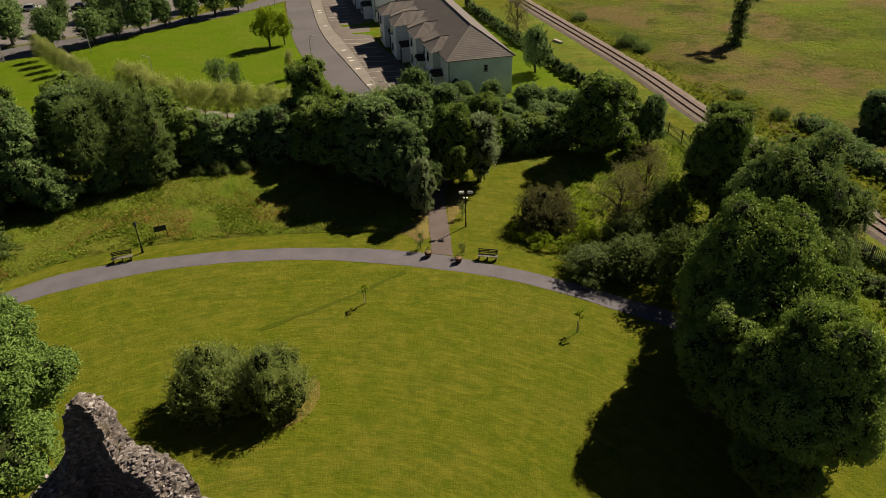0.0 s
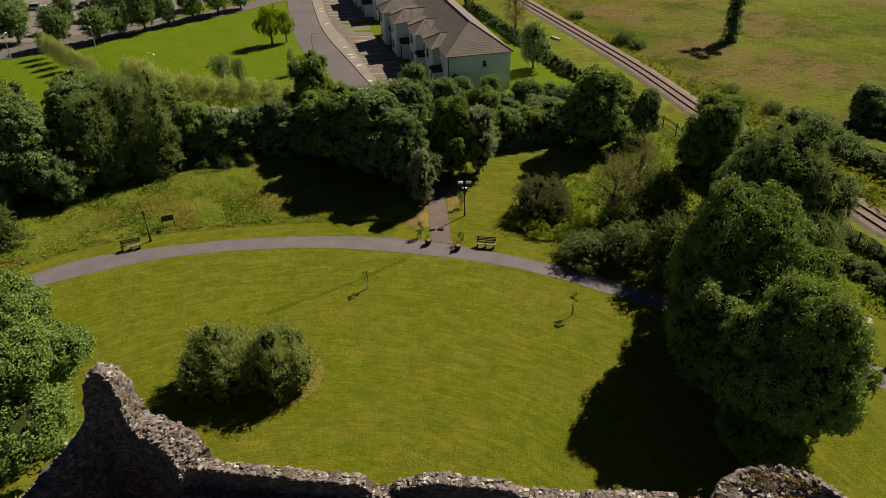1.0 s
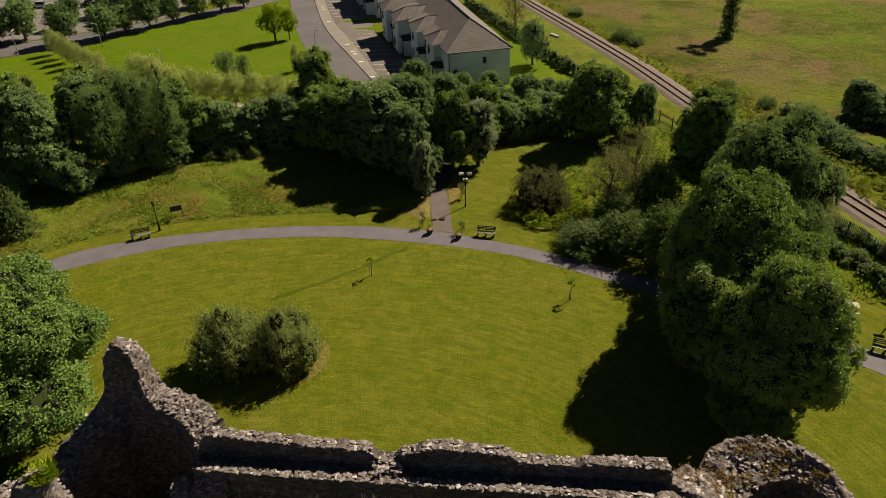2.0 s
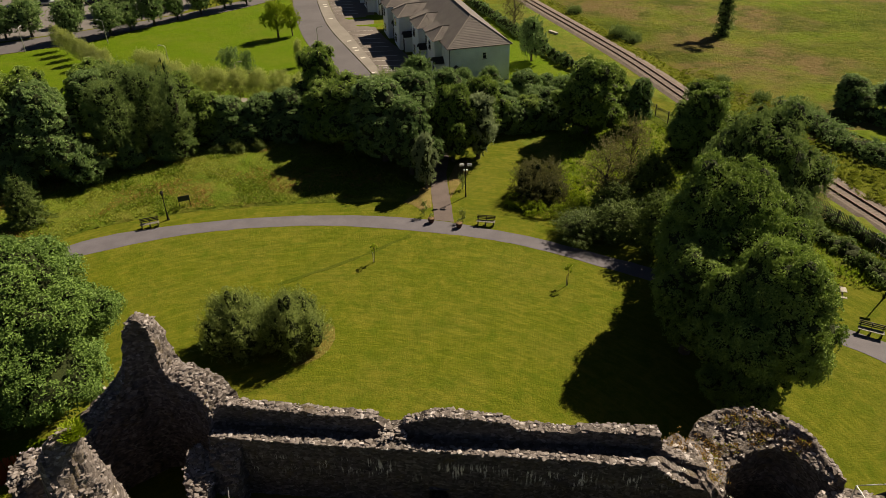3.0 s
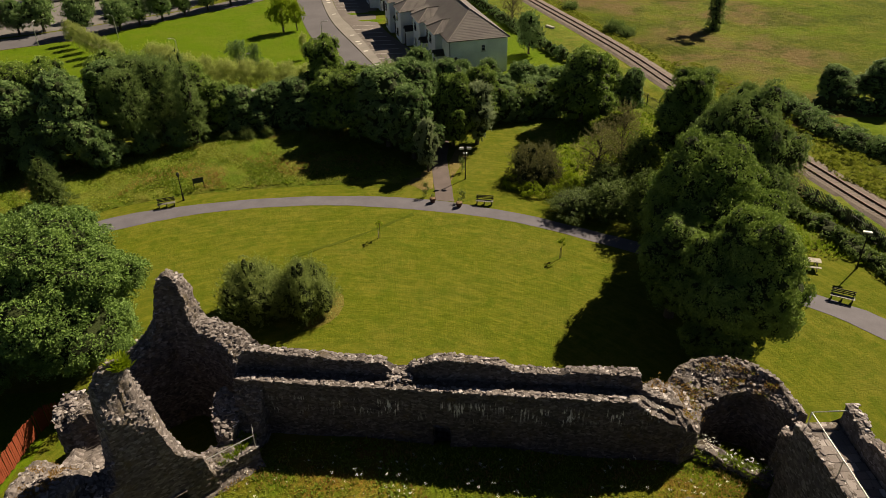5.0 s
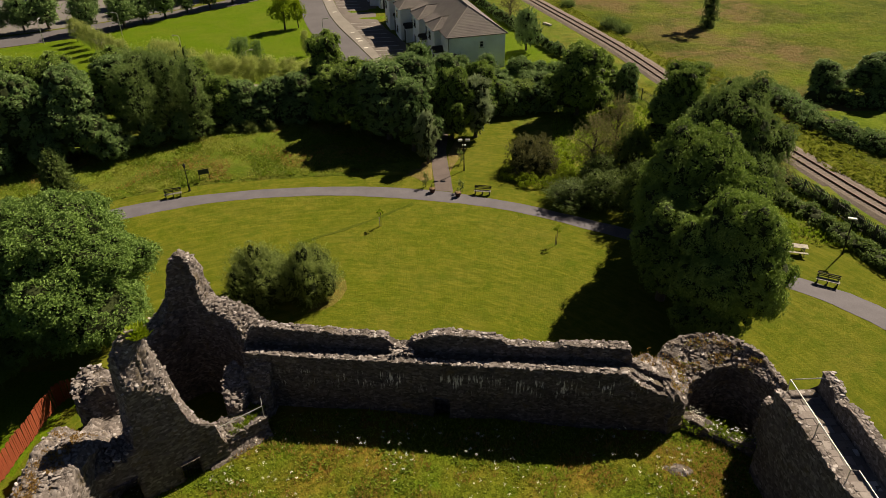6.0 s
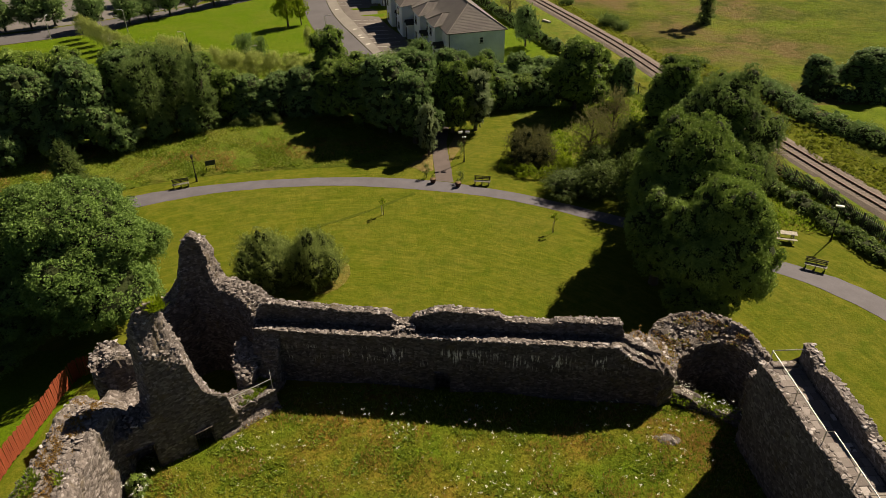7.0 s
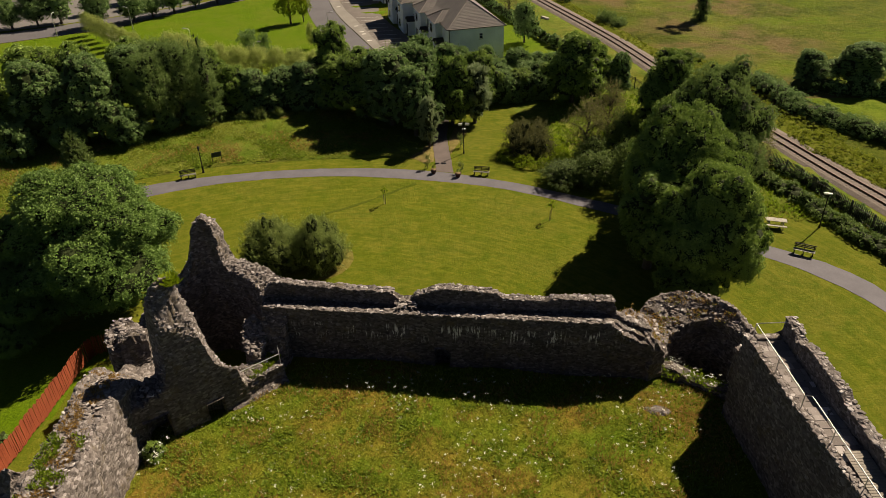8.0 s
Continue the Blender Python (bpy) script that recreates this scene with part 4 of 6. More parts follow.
# ---- trees and plants ----
def leaf_cloud(rng, pts, normals, size, spread=0.9, aspect=0.55):
    """Diamond leaves at pts, facing roughly along the normals."""
    n = len(pts)
    nr = normals + spread * rng.normal(0, 1, (n, 3))
    nr[:, 2] += 0.32
    nr /= np.linalg.norm(nr, axis=1, keepdims=True)
    a = np.cross(nr, rng.normal(0, 1, (n, 3)))
    a /= np.linalg.norm(a, axis=1, keepdims=True) + 1e-9
    b = np.cross(nr, a)
    s = size * rng.uniform(0.55, 1.35, (n, 1))
    droop = nr * s * 0.18
    v = np.stack([pts - a * s * 0.5 - droop, pts - b * s * aspect * 0.5 + droop * 0.4, pts + a * s * 0.5 - droop, pts + b * s * aspect * 0.5 + droop * 0.4], 1).reshape(-1, 3)
    return v, np.arange(4 * n).reshape(-1, 4)


def shoot_points(rng, lobes, shoots, per, length, up=0.6):
    """Leaves strung along shoots that grow outwards and upwards from the lobes: a feathery coat."""
    c, r = np.array([l[0] for l in lobes]), np.array([l[1] for l in lobes])
    w = (r ** 2).prod(1) ** (1 / 3)
    k = rng.choice(len(lobes), shoots, p=w / w.sum())
    d = rng.normal(0, 1, (shoots, 3))
    d[:, 2] += 0.2
    d /= np.linalg.norm(d, axis=1, keepdims=True)
    base = c[k] + d * r[k] * rng.uniform(0.55, 0.98, (shoots, 1))
    way = d + rng.normal(0, 0.35, (shoots, 3))
    way[:, 2] += up
    way /= np.linalg.norm(way, axis=1, keepdims=True)
    u = (np.arange(per)[None, :, None] + 0.5 * rng.random((shoots, per, 1))) / per
    l = length * rng.uniform(0.5, 1.3, (shoots, 1, 1))
    side = rng.normal(0, 1, (shoots, per, 3)) * length * 0.1 * (1.15 - u)
    p = base[:, None] + way[:, None] * l * u + side
    n = np.repeat(d[:, None], per, 1) * 0.5 + side / (length * 0.1)
    return p.reshape(-1, 3), n.reshape(-1, 3)


def core_mesh(lobes, scale, seed):
    """Dense inner growth of a crown, coloured dark for shade: one lumpy body a lobe."""
    bm = bmesh.new()
    for i, (c, r) in enumerate(lobes):
        m = Matrix.Translation(c) @ Matrix.Diagonal((r[0] * scale, r[1] * scale, r[2] * scale, 1))
        vs = bmesh.ops.create_icosphere(bm, subdivisions=2, radius=1.0, matrix=m)["verts"]
        for v in vs:
            k = 1 + 0.28 * noise.noise(v.co * 0.9 + Vector((seed, i, 0)))
            v.co = Vector(c) + (v.co - Vector(c)) * k
    bmesh.ops.triangulate(bm, faces=bm.faces)
    v = np.array([q.co[:] for q in bm.verts])
    f = np.array([[q.index for q in g.verts] for g in bm.faces])
    bm.free()
    return v, f


def crown_lobes(rng, r, h0, h1, n, shape="round", narrow=1.0):
    """Lobes that fill a crown of radius r between heights h0 and h1."""
    lobes = []
    hc, hr = (h0 + h1) / 2, (h1 - h0) / 2
    for i in range(n):
        if shape == "cone":
            t = (i + 0.5) / n
            rr = r * (1 - 0.85 * t) * rng.uniform(0.6, 0.8)
            a = i * 2.4
            q = r * (1 - t) * 0.35
            lobes.append(((q * math.cos(a), q * math.sin(a), h0 + t * (h1 - h0)), (rr, rr, max(0.25 * (h1 - h0) / 2, rr * 0.6))))
            continue
        t = -1 + 2 * (i + 0.5) / n
        a = i * 2.39996 + rng.uniform(-0.3, 0.3)
        ring = math.sqrt(max(0.0, 1 - t * t))
        k = rng.uniform(0.42, 0.86)
        s = rng.uniform(0.2, 0.44)
        lobes.append(((r * k * ring * math.cos(a), r * k * ring * math.sin(a) * narrow, hc + hr * 0.62 * t), (r * s, r * s * narrow, max(0.7 * hr, r * 0.6) * s * 0.95)))
    if shape != "cone":
        for i in range(3):
            a = i * 2.1 + rng.uniform(0, 1)
            s = rng.uniform(0.34, 0.48)
            lobes.append(((0.22 * r * math.cos(a), 0.22 * r * math.sin(a) * narrow, hc + hr * 0.66), (r * s, r * s * narrow, hr * 0.36)))
    lobes.append(((0, 0, hc), (r * 0.62, r * 0.62 * narrow, hr * 0.72)))
    return lobes


def trunk_mesh(rng, h, lobes, rad, low=0.0, limbs=9):
    """Tapered trunk with limbs that reach into the lobes."""
    bm = bmesh.new()
    top = h * 0.75
    pts = [Vector((0, 0, -0.3)), Vector((0, 0, 0.15 * top))]
    x = Vector((0, 0, 0))
    for t in (0.4, 0.65, 0.85, 1.0):
        x = x + Vector((rng.uniform(-1, 1), rng.uniform(-1, 1), 0)) * rad * 0.9
        pts.append(Vector((x.x, x.y, top * t)))
    tube(bm, pts, [rad * 1.35, rad, rad * 0.82, rad * 0.6, rad * 0.4, rad * 0.15], 8)
    for c, r in lobes[:limbs]:
        c = Vector(c)
        z = min(max(low, c.z - (c.xy.length) * 0.8), top * 0.9)
        s = Vector((0, 0, max(0.2, z)))
        m = s.lerp(c, 0.5) + Vector((0, 0, 0.12 * (c - s).length))
        tube(bm, [s, m, c], [rad * 0.45, rad * 0.28, rad * 0.08], 5, False)
    return bm


TREES = {}


def clumped(rng, lobes, k, lo=0.26, hi=0.5):
    """The lobes with k rounded clumps standing out of each: the billowing outline of a crown."""
    out = list(lobes)
    for c, r in lobes:
        c, r = np.array(c), np.array(r)
        for _ in range(k):
            d = rng.normal(0, 1, 3)
            d[2] += 0.35
            d /= np.linalg.norm(d)
            q = r * rng.uniform(lo, hi) * rng.uniform(0.8, 1.2, 3)
            out.append((tuple(c + d * r * rng.uniform(0.72, 1.0)), tuple(q)))
    return out


def spray_points(rng, lobes, count, per, size, rise=0.55):
    """Leaves in sprays: small domes of leaves at the twig ends all over the lobes, with dark gaps between them."""
    c, r = np.array([l[0] for l in lobes]), np.array([l[1] for l in lobes])
    w = (r ** 2).prod(1) ** (1 / 3)
    cen, out = [], []
    got = 0
    while got < count:
        k = rng.choice(len(lobes), 2 * count, p=w / w.sum())
        d = rng.normal(0, 1, (2 * count, 3))
        d[:, 2] += 0.15
        d /= np.linalg.norm(d, axis=1, keepdims=True)
        p = c[k] + d * r[k] * rng.uniform(0.82, 1.14, (2 * count, 1))
        free = np.ones(len(p), bool)
        for cc, rr in zip(c, r):
            free &= (((p - cc) / rr) ** 2).sum(1) > 0.66
        cen.append(p[free])
        out.append(d[free])
        got += max(1, free.sum())
    cen, out = np.concatenate(cen)[:count], np.concatenate(out)[:count]
    axis = out * 0.8 + np.array([0, 0, rise])
    axis /= np.linalg.norm(axis, axis=1, keepdims=True)
    s = size * rng.uniform(0.35, 1.3, (len(cen), 1, 1)) * rng.uniform(0.75, 1.25, (len(cen), 1, 3))
    q = rng.normal(0, 1, (len(cen), per, 3))
    q /= np.linalg.norm(q, axis=2, keepdims=True)
    along_axis = (q * axis[:, None]).sum(2, keepdims=True)
    q = q - 2 * np.minimum(along_axis + 0.15, 0) * axis[:, None]
    p = cen[:, None] + (q - 0.35 * (q * axis[:, None]).sum(2, keepdims=True) * axis[:, None]) * s * (1.12 - 0.62 * rng.random((len(cen), per, 1)) ** 1.5)
    n = q + 0.45 * axis[:, None]
    return p.reshape(-1, 3), n.reshape(-1, 3)


def tree_kind(key, seed, r, h, h0, leaves, leaf, mat, n=12, shape="round", core=0.8, narrow=1.0, rad=None, spray=0.5, per=24, spread=0.3, shoots=None, lobes=None, twigs=9, rise=0.55, sub=5):
    """Meshes of one kind of tree: trunk with limbs, and crown."""
    rng = np.random.default_rng(seed)
    lobes = lobes or crown_lobes(rng, r, h0, h, n, shape, narrow)
    full = clumped(rng, lobes, sub)
    p, nn = spray_points(rng, full, max(4, leaves // per), per, spray, rise)
    if shoots:
        sp, sn = shoot_points(rng, lobes, *shoots)
        p, nn = np.concatenate([p, sp]), np.concatenate([nn, sn])
    keep = p[:, 2] > 0.05
    p, nn = p[keep], nn[keep]
    v, f = leaf_cloud(rng, p, nn, leaf, spread)
    tri = np.concatenate([f[:, [0, 1, 2]], f[:, [0, 2, 3]]], 1).reshape(-1, 3)
    idx = np.zeros(len(tri), int)
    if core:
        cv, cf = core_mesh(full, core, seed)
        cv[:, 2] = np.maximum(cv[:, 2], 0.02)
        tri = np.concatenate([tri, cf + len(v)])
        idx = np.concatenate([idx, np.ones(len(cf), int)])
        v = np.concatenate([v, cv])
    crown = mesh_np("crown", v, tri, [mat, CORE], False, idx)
    trunk = bm_mesh("trunk", trunk_mesh(random.Random(seed), h, lobes, rad or 0.03 * h, h0 * 0.5, twigs), BARK)
    TREES[key] = (trunk, crown, r, h)
    return key


def plant(key, name, x, y, label, h, r, category="tree", z=0.0, rz=None, group=""):
    """A tree of a kind, with its height and crown radius."""
    t = thing(name, x, y, z, label, category, (x * 37 + y * 53) % 360 if rz is None else rz, group)
    trunk, crown, kr, kh = TREES[key]
    t.scale = (r / kr, r / kr, h / kh)
    part("trunk", trunk, None, t)
    part("crown", crown, None, t)
    return t


def hedge(name, line, width, height, leaves, leaf, mat, label, category="hedge", seed=0, z=0.0, core=True, uneven=0.3):
    """A row of dense growth along a line: lumpy inner body, coloured dark for shade, and a coat of leaves."""
    rng = np.random.default_rng(seed)
    s = spline(line, 1.0)
    lobes = []
    for x, y in s:
        for _ in range(3):
            hh = height * rng.uniform(1 - uneven, 1 + uneven)
            w = width * rng.uniform(0.35, 0.6)
            lobes.append(((x + rng.uniform(-0.3, 0.3) * width, y + rng.uniform(-0.4, 0.4), z + hh * 0.5), (w, w, hh * 0.55)))
    p, nn = spray_points(rng, lobes, leaves // 22, 22, 0.3 * min(width, height) + 0.12)
    keep = p[:, 2] > z
    v, f = leaf_cloud(rng, p[keep], nn[keep], leaf, 0.4)
    tri = np.concatenate([f[:, [0, 1, 2]], f[:, [0, 2, 3]]], 1).reshape(-1, 3)
    idx = np.zeros(len(tri), int)
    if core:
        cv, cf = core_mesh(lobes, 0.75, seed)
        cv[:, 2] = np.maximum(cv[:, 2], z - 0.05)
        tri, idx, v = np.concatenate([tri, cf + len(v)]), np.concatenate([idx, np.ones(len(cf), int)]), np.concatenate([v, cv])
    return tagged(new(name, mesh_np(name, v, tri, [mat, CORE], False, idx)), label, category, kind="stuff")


# the great trees beside the castle
tree_kind("great", 1, 6.3, 13.8, 0.5, 84000, 0.22, LEAF_MID, 20, spray=0.55, per=28, core=0.73, sub=9, shoots=(500, 8, 0.9, 0.5))
plant("great", "broadleaf_tree", 20.6, 39.2, "large spreading green tree casting shade over lawn and path", 13.2, 5.3, rz=0)
plant("great", "broadleaf_tree", 20.9, 30.8, "full green tree standing just outside the castle turret", 11.6, 4.5, rz=140)
tree_kind("great_b", 2, 6.2, 13.2, 0.8, 52000, 0.21, LEAF_OLIVE, 20, spray=0.55, per=24, core=0.68, sub=8, shoots=(600, 8, 0.9, 0.6))
plant("great_b", "broadleaf_tree", 26.2, 47.8, "tall full green tree between path and railway", 14.2, 4.9, rz=0)
tree_kind("great_c", 3, 4.6, 14.9, 1.0, 44000, 0.22, LEAF_MID, 18, spray=0.5, per=26, core=0.76, sub=8, shoots=(300, 8, 0.8, 0.5))
plant("great_c", "broadleaf_tree", 26.0, 61.2, "tall dark green tree near the railway fence", 11.6, 3.8, rz=0)
# added low crown: fills the gap under its neighbour and shades the lawn there
plant("great", "broadleaf_tree", 18.7, 28.9, "added low crown that fills and shades the gap under the turret tree", 5.2, 2.5, rz=220)
plant("great_c", "broadleaf_tree", 17.6, 35.4, "shaded green tree on the lawn side of the group", 9.2, 3.6, rz=70)
tree_kind("near_west", 4, 7.4, 12.6, 0.3, 110000, 0.23, LEAF_RICH, 16, spray=0.6, per=28, core=0.72, sub=13, shoots=(300, 8, 0.8, 0.5))
plant("near_west", "broadleaf_tree", -30.0, 31.0, "dense round green tree beside the castle", 11.3, 7.2, z=0.9, rz=0)
plant("near_west", "broadleaf_tree", -33.8, 25.4, "low green tree beside the garden fence", 6.2, 3.6, z=0.9, rz=100)
# two bushes on the lawn
def bush_lobes(seed, r, h):
    """Upright stems of growth fanning out from the ground."""
    rng = np.random.default_rng(seed)
    out = []
    for i in range(13):
        a, q = i * 2.4, r * 0.72 * math.sqrt((i + 0.3) / 13)
        top = h * (1 - 0.42 * (q / r) ** 1.6) * rng.uniform(0.66, 1.0)
        out.append(((q * math.cos(a), q * math.sin(a), top * 0.48), (r * 0.3, r * 0.3, top * 0.5)))
    return out


tree_kind("bush", 5, 3.6, 6.0, 0.0, 9000, 0.16, LEAF_SILK, rad=0.1, spray=0.45, per=20, core=0.72, sub=4, shoots=(1500, 12, 1.35, 0.9), lobes=bush_lobes(5, 3.4, 5.4))
plant("bush", "shrub", -16.5, 37.4, "feathery rounded green bush on the lawn", 5.5, 3.3, "bush", group="lawn bushes", rz=0)
plant("bush", "shrub", -12.6, 37.2, "feathery rounded green bush on the lawn", 5.9, 3.0, "bush", group="lawn bushes", rz=130)


# kinds for the belt of trees between park and estate
tree_kind("dark_a", 6, 4.0, 10, 0.4, 17000, 0.28, LEAF_DARK, 13, spray=0.45, per=22, core=0.84, sub=6, shoots=(160, 8, 0.9, 0.4))
tree_kind("dark_b", 7, 4.0, 9, 0.2, 17000, 0.28, LEAF_MID, 12, spray=0.5, per=22, core=0.84, sub=6, shoots=(160, 8, 0.9, 0.4))
tree_kind("olive_a", 8, 3.4, 9, 0.4, 9000, 0.17, LEAF_OLIVE, 12, spray=0.45, per=20, core=0.5, sub=5, shoots=(1300, 12, 1.3, 0.1))
tree_kind("spire", 9, 2.2, 11, 0.5, 4000, 0.18, LEAF_OLIVE, 14, "cone", core=0.4, spray=0.4, per=20, sub=2, shoots=(800, 12, 0.9, 0.3))
tree_kind("low_shrub", 10, 2.6, 4.2, 0.0, 6500, 0.28, LEAF_DARK, 9, shoots=(300, 10, 0.8, 0.4), spray=0.7, per=60)
tree_kind("silver", 11, 2.4, 7.5, 0.2, 5500, 0.27, LEAF_GREY, 9, shoots=(400, 10, 0.9, 0.4), spray=0.8, per=60)
tree_kind("pale_shrub", 17, 1.6, 2.4, 0.0, 500, 0.22, LEAF_SILK, core=0, rad=0.05, shoots=(170, 9, 0.9, 1.0), lobes=bush_lobes(17, 1.4, 1.7), spray=0.4, per=25)
tree_kind("dusky", 12, 3.4, 4.0, 0.0, 3500, 0.18, LEAF_COPPER, core=0.45, rad=0.1, shoots=(1100, 12, 1.1, 0.25), lobes=bush_lobes(12, 3.4, 3.5), spray=0.6, per=45)
tree_kind("sparse", 13, 2.8, 7.2, 0.9, 1300, 0.16, LEAF_RUSSET, 12, core=0, shoots=(420, 10, 1.1, 0.6), twigs=16, spray=0.5, per=22)
tree_kind("thicket", 18, 2.8, 4.6, 0.1, 3000, 0.2, LEAF_DEEP, 14, core=0.3, shoots=(650, 11, 1.1, 0.1), twigs=16, spray=0.6, per=40)
tree_kind("scrub", 20, 2.0, 2.0, 0.0, 900, 0.22, LEAF_OLIVE, core=0.4, rad=0.05, shoots=(330, 10, 1.1, 0.5), lobes=bush_lobes(20, 1.9, 1.6), spray=0.5, per=30)
tree_kind("feathery", 14, 1.9, 4.6, 0.5, 1500, 0.16, LEAF_MIST, 12, core=0, shoots=(420, 11, 0.9, 0.4), twigs=5, rad=0.06, spray=0.45, per=24)
tree_kind("light", 15, 2.6, 6.3, 1.2, 1800, 0.27, LEAF_LIGHT, 9, core=0, shoots=(330, 10, 0.9, 0.5), spray=0.6, per=35)
tree_kind("street", 16, 2.4, 6.0, 0.5, 3600, 0.32, LEAF_DARK, 9, core=0.5, shoots=(280, 10, 1.2, 0.4), spray=0.7, per=50)
tree_kind("young", 19, 2.4, 5.0, 0.7, 1300, 0.22, LEAF_DARK, 12, core=0, shoots=(260, 10, 0.9, 0.5), twigs=14, spray=0.5, per=30)
BELT = "dense green tree in the belt along the park edge"
for key, x, y, h, r in (
    ("dark_a", -7.5, 71.0, 9.8, 4.7), ("dark_a", -4.3, 67.4, 8.4, 3.2), ("dark_b", -11.4, 74.5, 8.8, 4.3), ("dark_a", -4.2, 74.6, 9.4, 4.2), ("dark_b", -15.0, 78.0, 7.2, 3.6),
    ("dark_b", 0.5, 70.8, 8.8, 3.1), ("dark_b", 4.4, 79.2, 7.0, 3.0), ("dark_a", 0.2, 80.0, 8.0, 3.3), ("olive_a", -7.6, 78.6, 8.0, 3.4),
    ("dark_a", 7.6, 80.2, 4.2, 2.6), ("dark_b", 10.6, 81.0, 4.0, 2.6), ("dark_a", 13.4, 81.6, 4.6, 2.6),
    ("dark_b", 17.4, 77.6, 9.4, 4.3), ("dark_a", 24.2, 79.6, 6.2, 2.2), ("dark_b", 21.6, 83.0, 6.4, 2.4),
    ("dark_b", -16.6, 84.6, 9.7, 3.7), ("dark_a", -20.0, 80.0, 6.0, 3.2), ("dark_a", -23.6, 79.0, 5.6, 3.2), ("dark_a", -27.4, 78.6, 5.6, 3.2), ("dark_b", -30.6, 78.0, 6.4, 3.0),
    ("olive_a", -36.6, 74.6, 10.6, 3.5), ("olive_a", -39.0, 71.6, 10.0, 3.4), ("olive_a", -41.8, 81.0, 9.2, 4.0), ("dark_a", -44.6, 79.0, 9.0, 4.2), ("dark_b", -47.0, 86.0, 8.0, 4.0), ("dark_a", -45.6, 68.6, 10.6, 4.4), ("dark_b", -49.6, 74.0, 10.4, 4.6),
    ("dark_a", -51.6, 67.4, 10.4, 4.6), ("dark_b", -58.0, 66.0, 10.0, 5.0), ("dark_a", -64.0, 63.0, 10.0, 5.0), ("dark_b", -57.0, 76.0, 10.0, 5.0), ("dark_a", -66.0, 73.0, 10.0, 5.0), ("dark_b", -72.0, 66.0, 10.0, 5.0), ("dark_b", -35.0, 82.0, 7.6, 3.6),
):
    plant(key, "broadleaf_tree", x, y, BELT, h, r, group="belt of trees")
for x, y, h, r in ((-32.4, 73.6, 11.6, 2.3), (-34.6, 76.6, 10.0, 2.2)):
    plant("spire", "conifer", x, y, "slender feathery tree rising above the belt", h, r, group="slender trees")
plant("silver", "silver_tree", 3.5, 71.4, "silvery leaved tree beside the path", 7.6, 2.3)
plant("silver", "silver_tree", -2.5, 63.6, "ivy hung tree edge at the mouth of the path", 6.2, 1.3)
plant("dusky", "shrub", 9.7, 61.6, "dark dusky leaved spreading shrub on the grass", 4.5, 3.3, "shrub")
plant("sparse", "thin_tree", 16.2, 59.4, "thin sparse tree with bare twigs", 6.8, 3.0)
plant("sparse", "thin_tree", 19.2, 61.6, "thin sparse tree with bare twigs", 8.0, 2.4)
plant("sparse", "thin_tree", 12.6, 126.0, "tall thin tree behind the houses beside the hedge", 9.0, 2.6)
plant("sparse", "thin_tree", 32.6, 52.2, "thin sparse tree beside the railway fence", 7.2, 3.0)
for key, x, y, h, r in (("thicket", 12.8, 53.0, 2.3, 2.7), ("thicket", 16.0, 52.6, 3.4, 2.8), ("thicket", 19.4, 49.8, 5.6, 2.9), ("thicket", 20.6, 58.4, 5.6, 2.6), ("thicket", 16.8, 56.8, 3.4, 2.4), ("dark_a", 27.6, 52.0, 7.0, 3.6), ("dark_a", 29.4, 57.4, 5.0, 3.0)):
    plant(key, "broadleaf_tree", x, y, "dark low tree in the thicket beside the path", h, r, group="thicket by the path")
for x, y, h, r in ((-41.2, 66.9, 4.2, 2.6), (-34.2, 72.2, 3.4, 1.6), (-37.6, 70.4, 3.0, 1.6), (-48.0, 65.2, 4.0, 2.4), (-53.6, 62.6, 4.4, 2.6), (-17.6, 78.4, 3.6, 2.2)):
    plant("low_shrub", "shrub", x, y, "low dark shrub at the foot of the tree belt", h, r, "shrub", group="low shrubs")
tree_kind("small_conifer", 21, 2.0, 5.0, 0.1, 2200, 0.17, LEAF_DEEP, 12, "cone", core=0.5, shoots=(750, 12, 0.7, 0.2), spray=0.4, per=30)
plant("small_conifer", "conifer", -43.6, 57.6, "small bushy conifer standing in the meadow", 5.0, 2.3)
for x, y, h, r in ((-26.0, 74.6, 2.2, 1.2), (-23.4, 75.0, 2.0, 0.9), (-28.6, 74.4, 1.6, 0.9)):
    plant("pale_shrub", "shrub", x, y, "pale leaved small shrub before the hedge", h, r, "shrub", group="pale shrubs")
for x, y in ((-42.5, 98.2), (-39.4, 95.6), (-36.2, 94.4), (-33.0, 93.0), (-29.8, 92.0), (-26.6, 91.4), (-23.4, 90.4), (-20.4, 89.2), (-44.5, 101.5), (-47.0, 102.5)):
    plant("feathery", "young_tree", x, y, "feathery young tree along the estate footpath", 4.8, 2.1, group="trees along the estate footpath")
for x, y in ((-69.4, 121.4), (-67.0, 118.8), (-64.6, 116.2), (-62.2, 113.4), (-59.6, 110.8), (-57.0, 108.2), (-54.2, 105.8)):
    plant("feathery", "young_tree", x, y, "feathery young tree in a row on the green", 4.2, 1.3, group="row on the green")
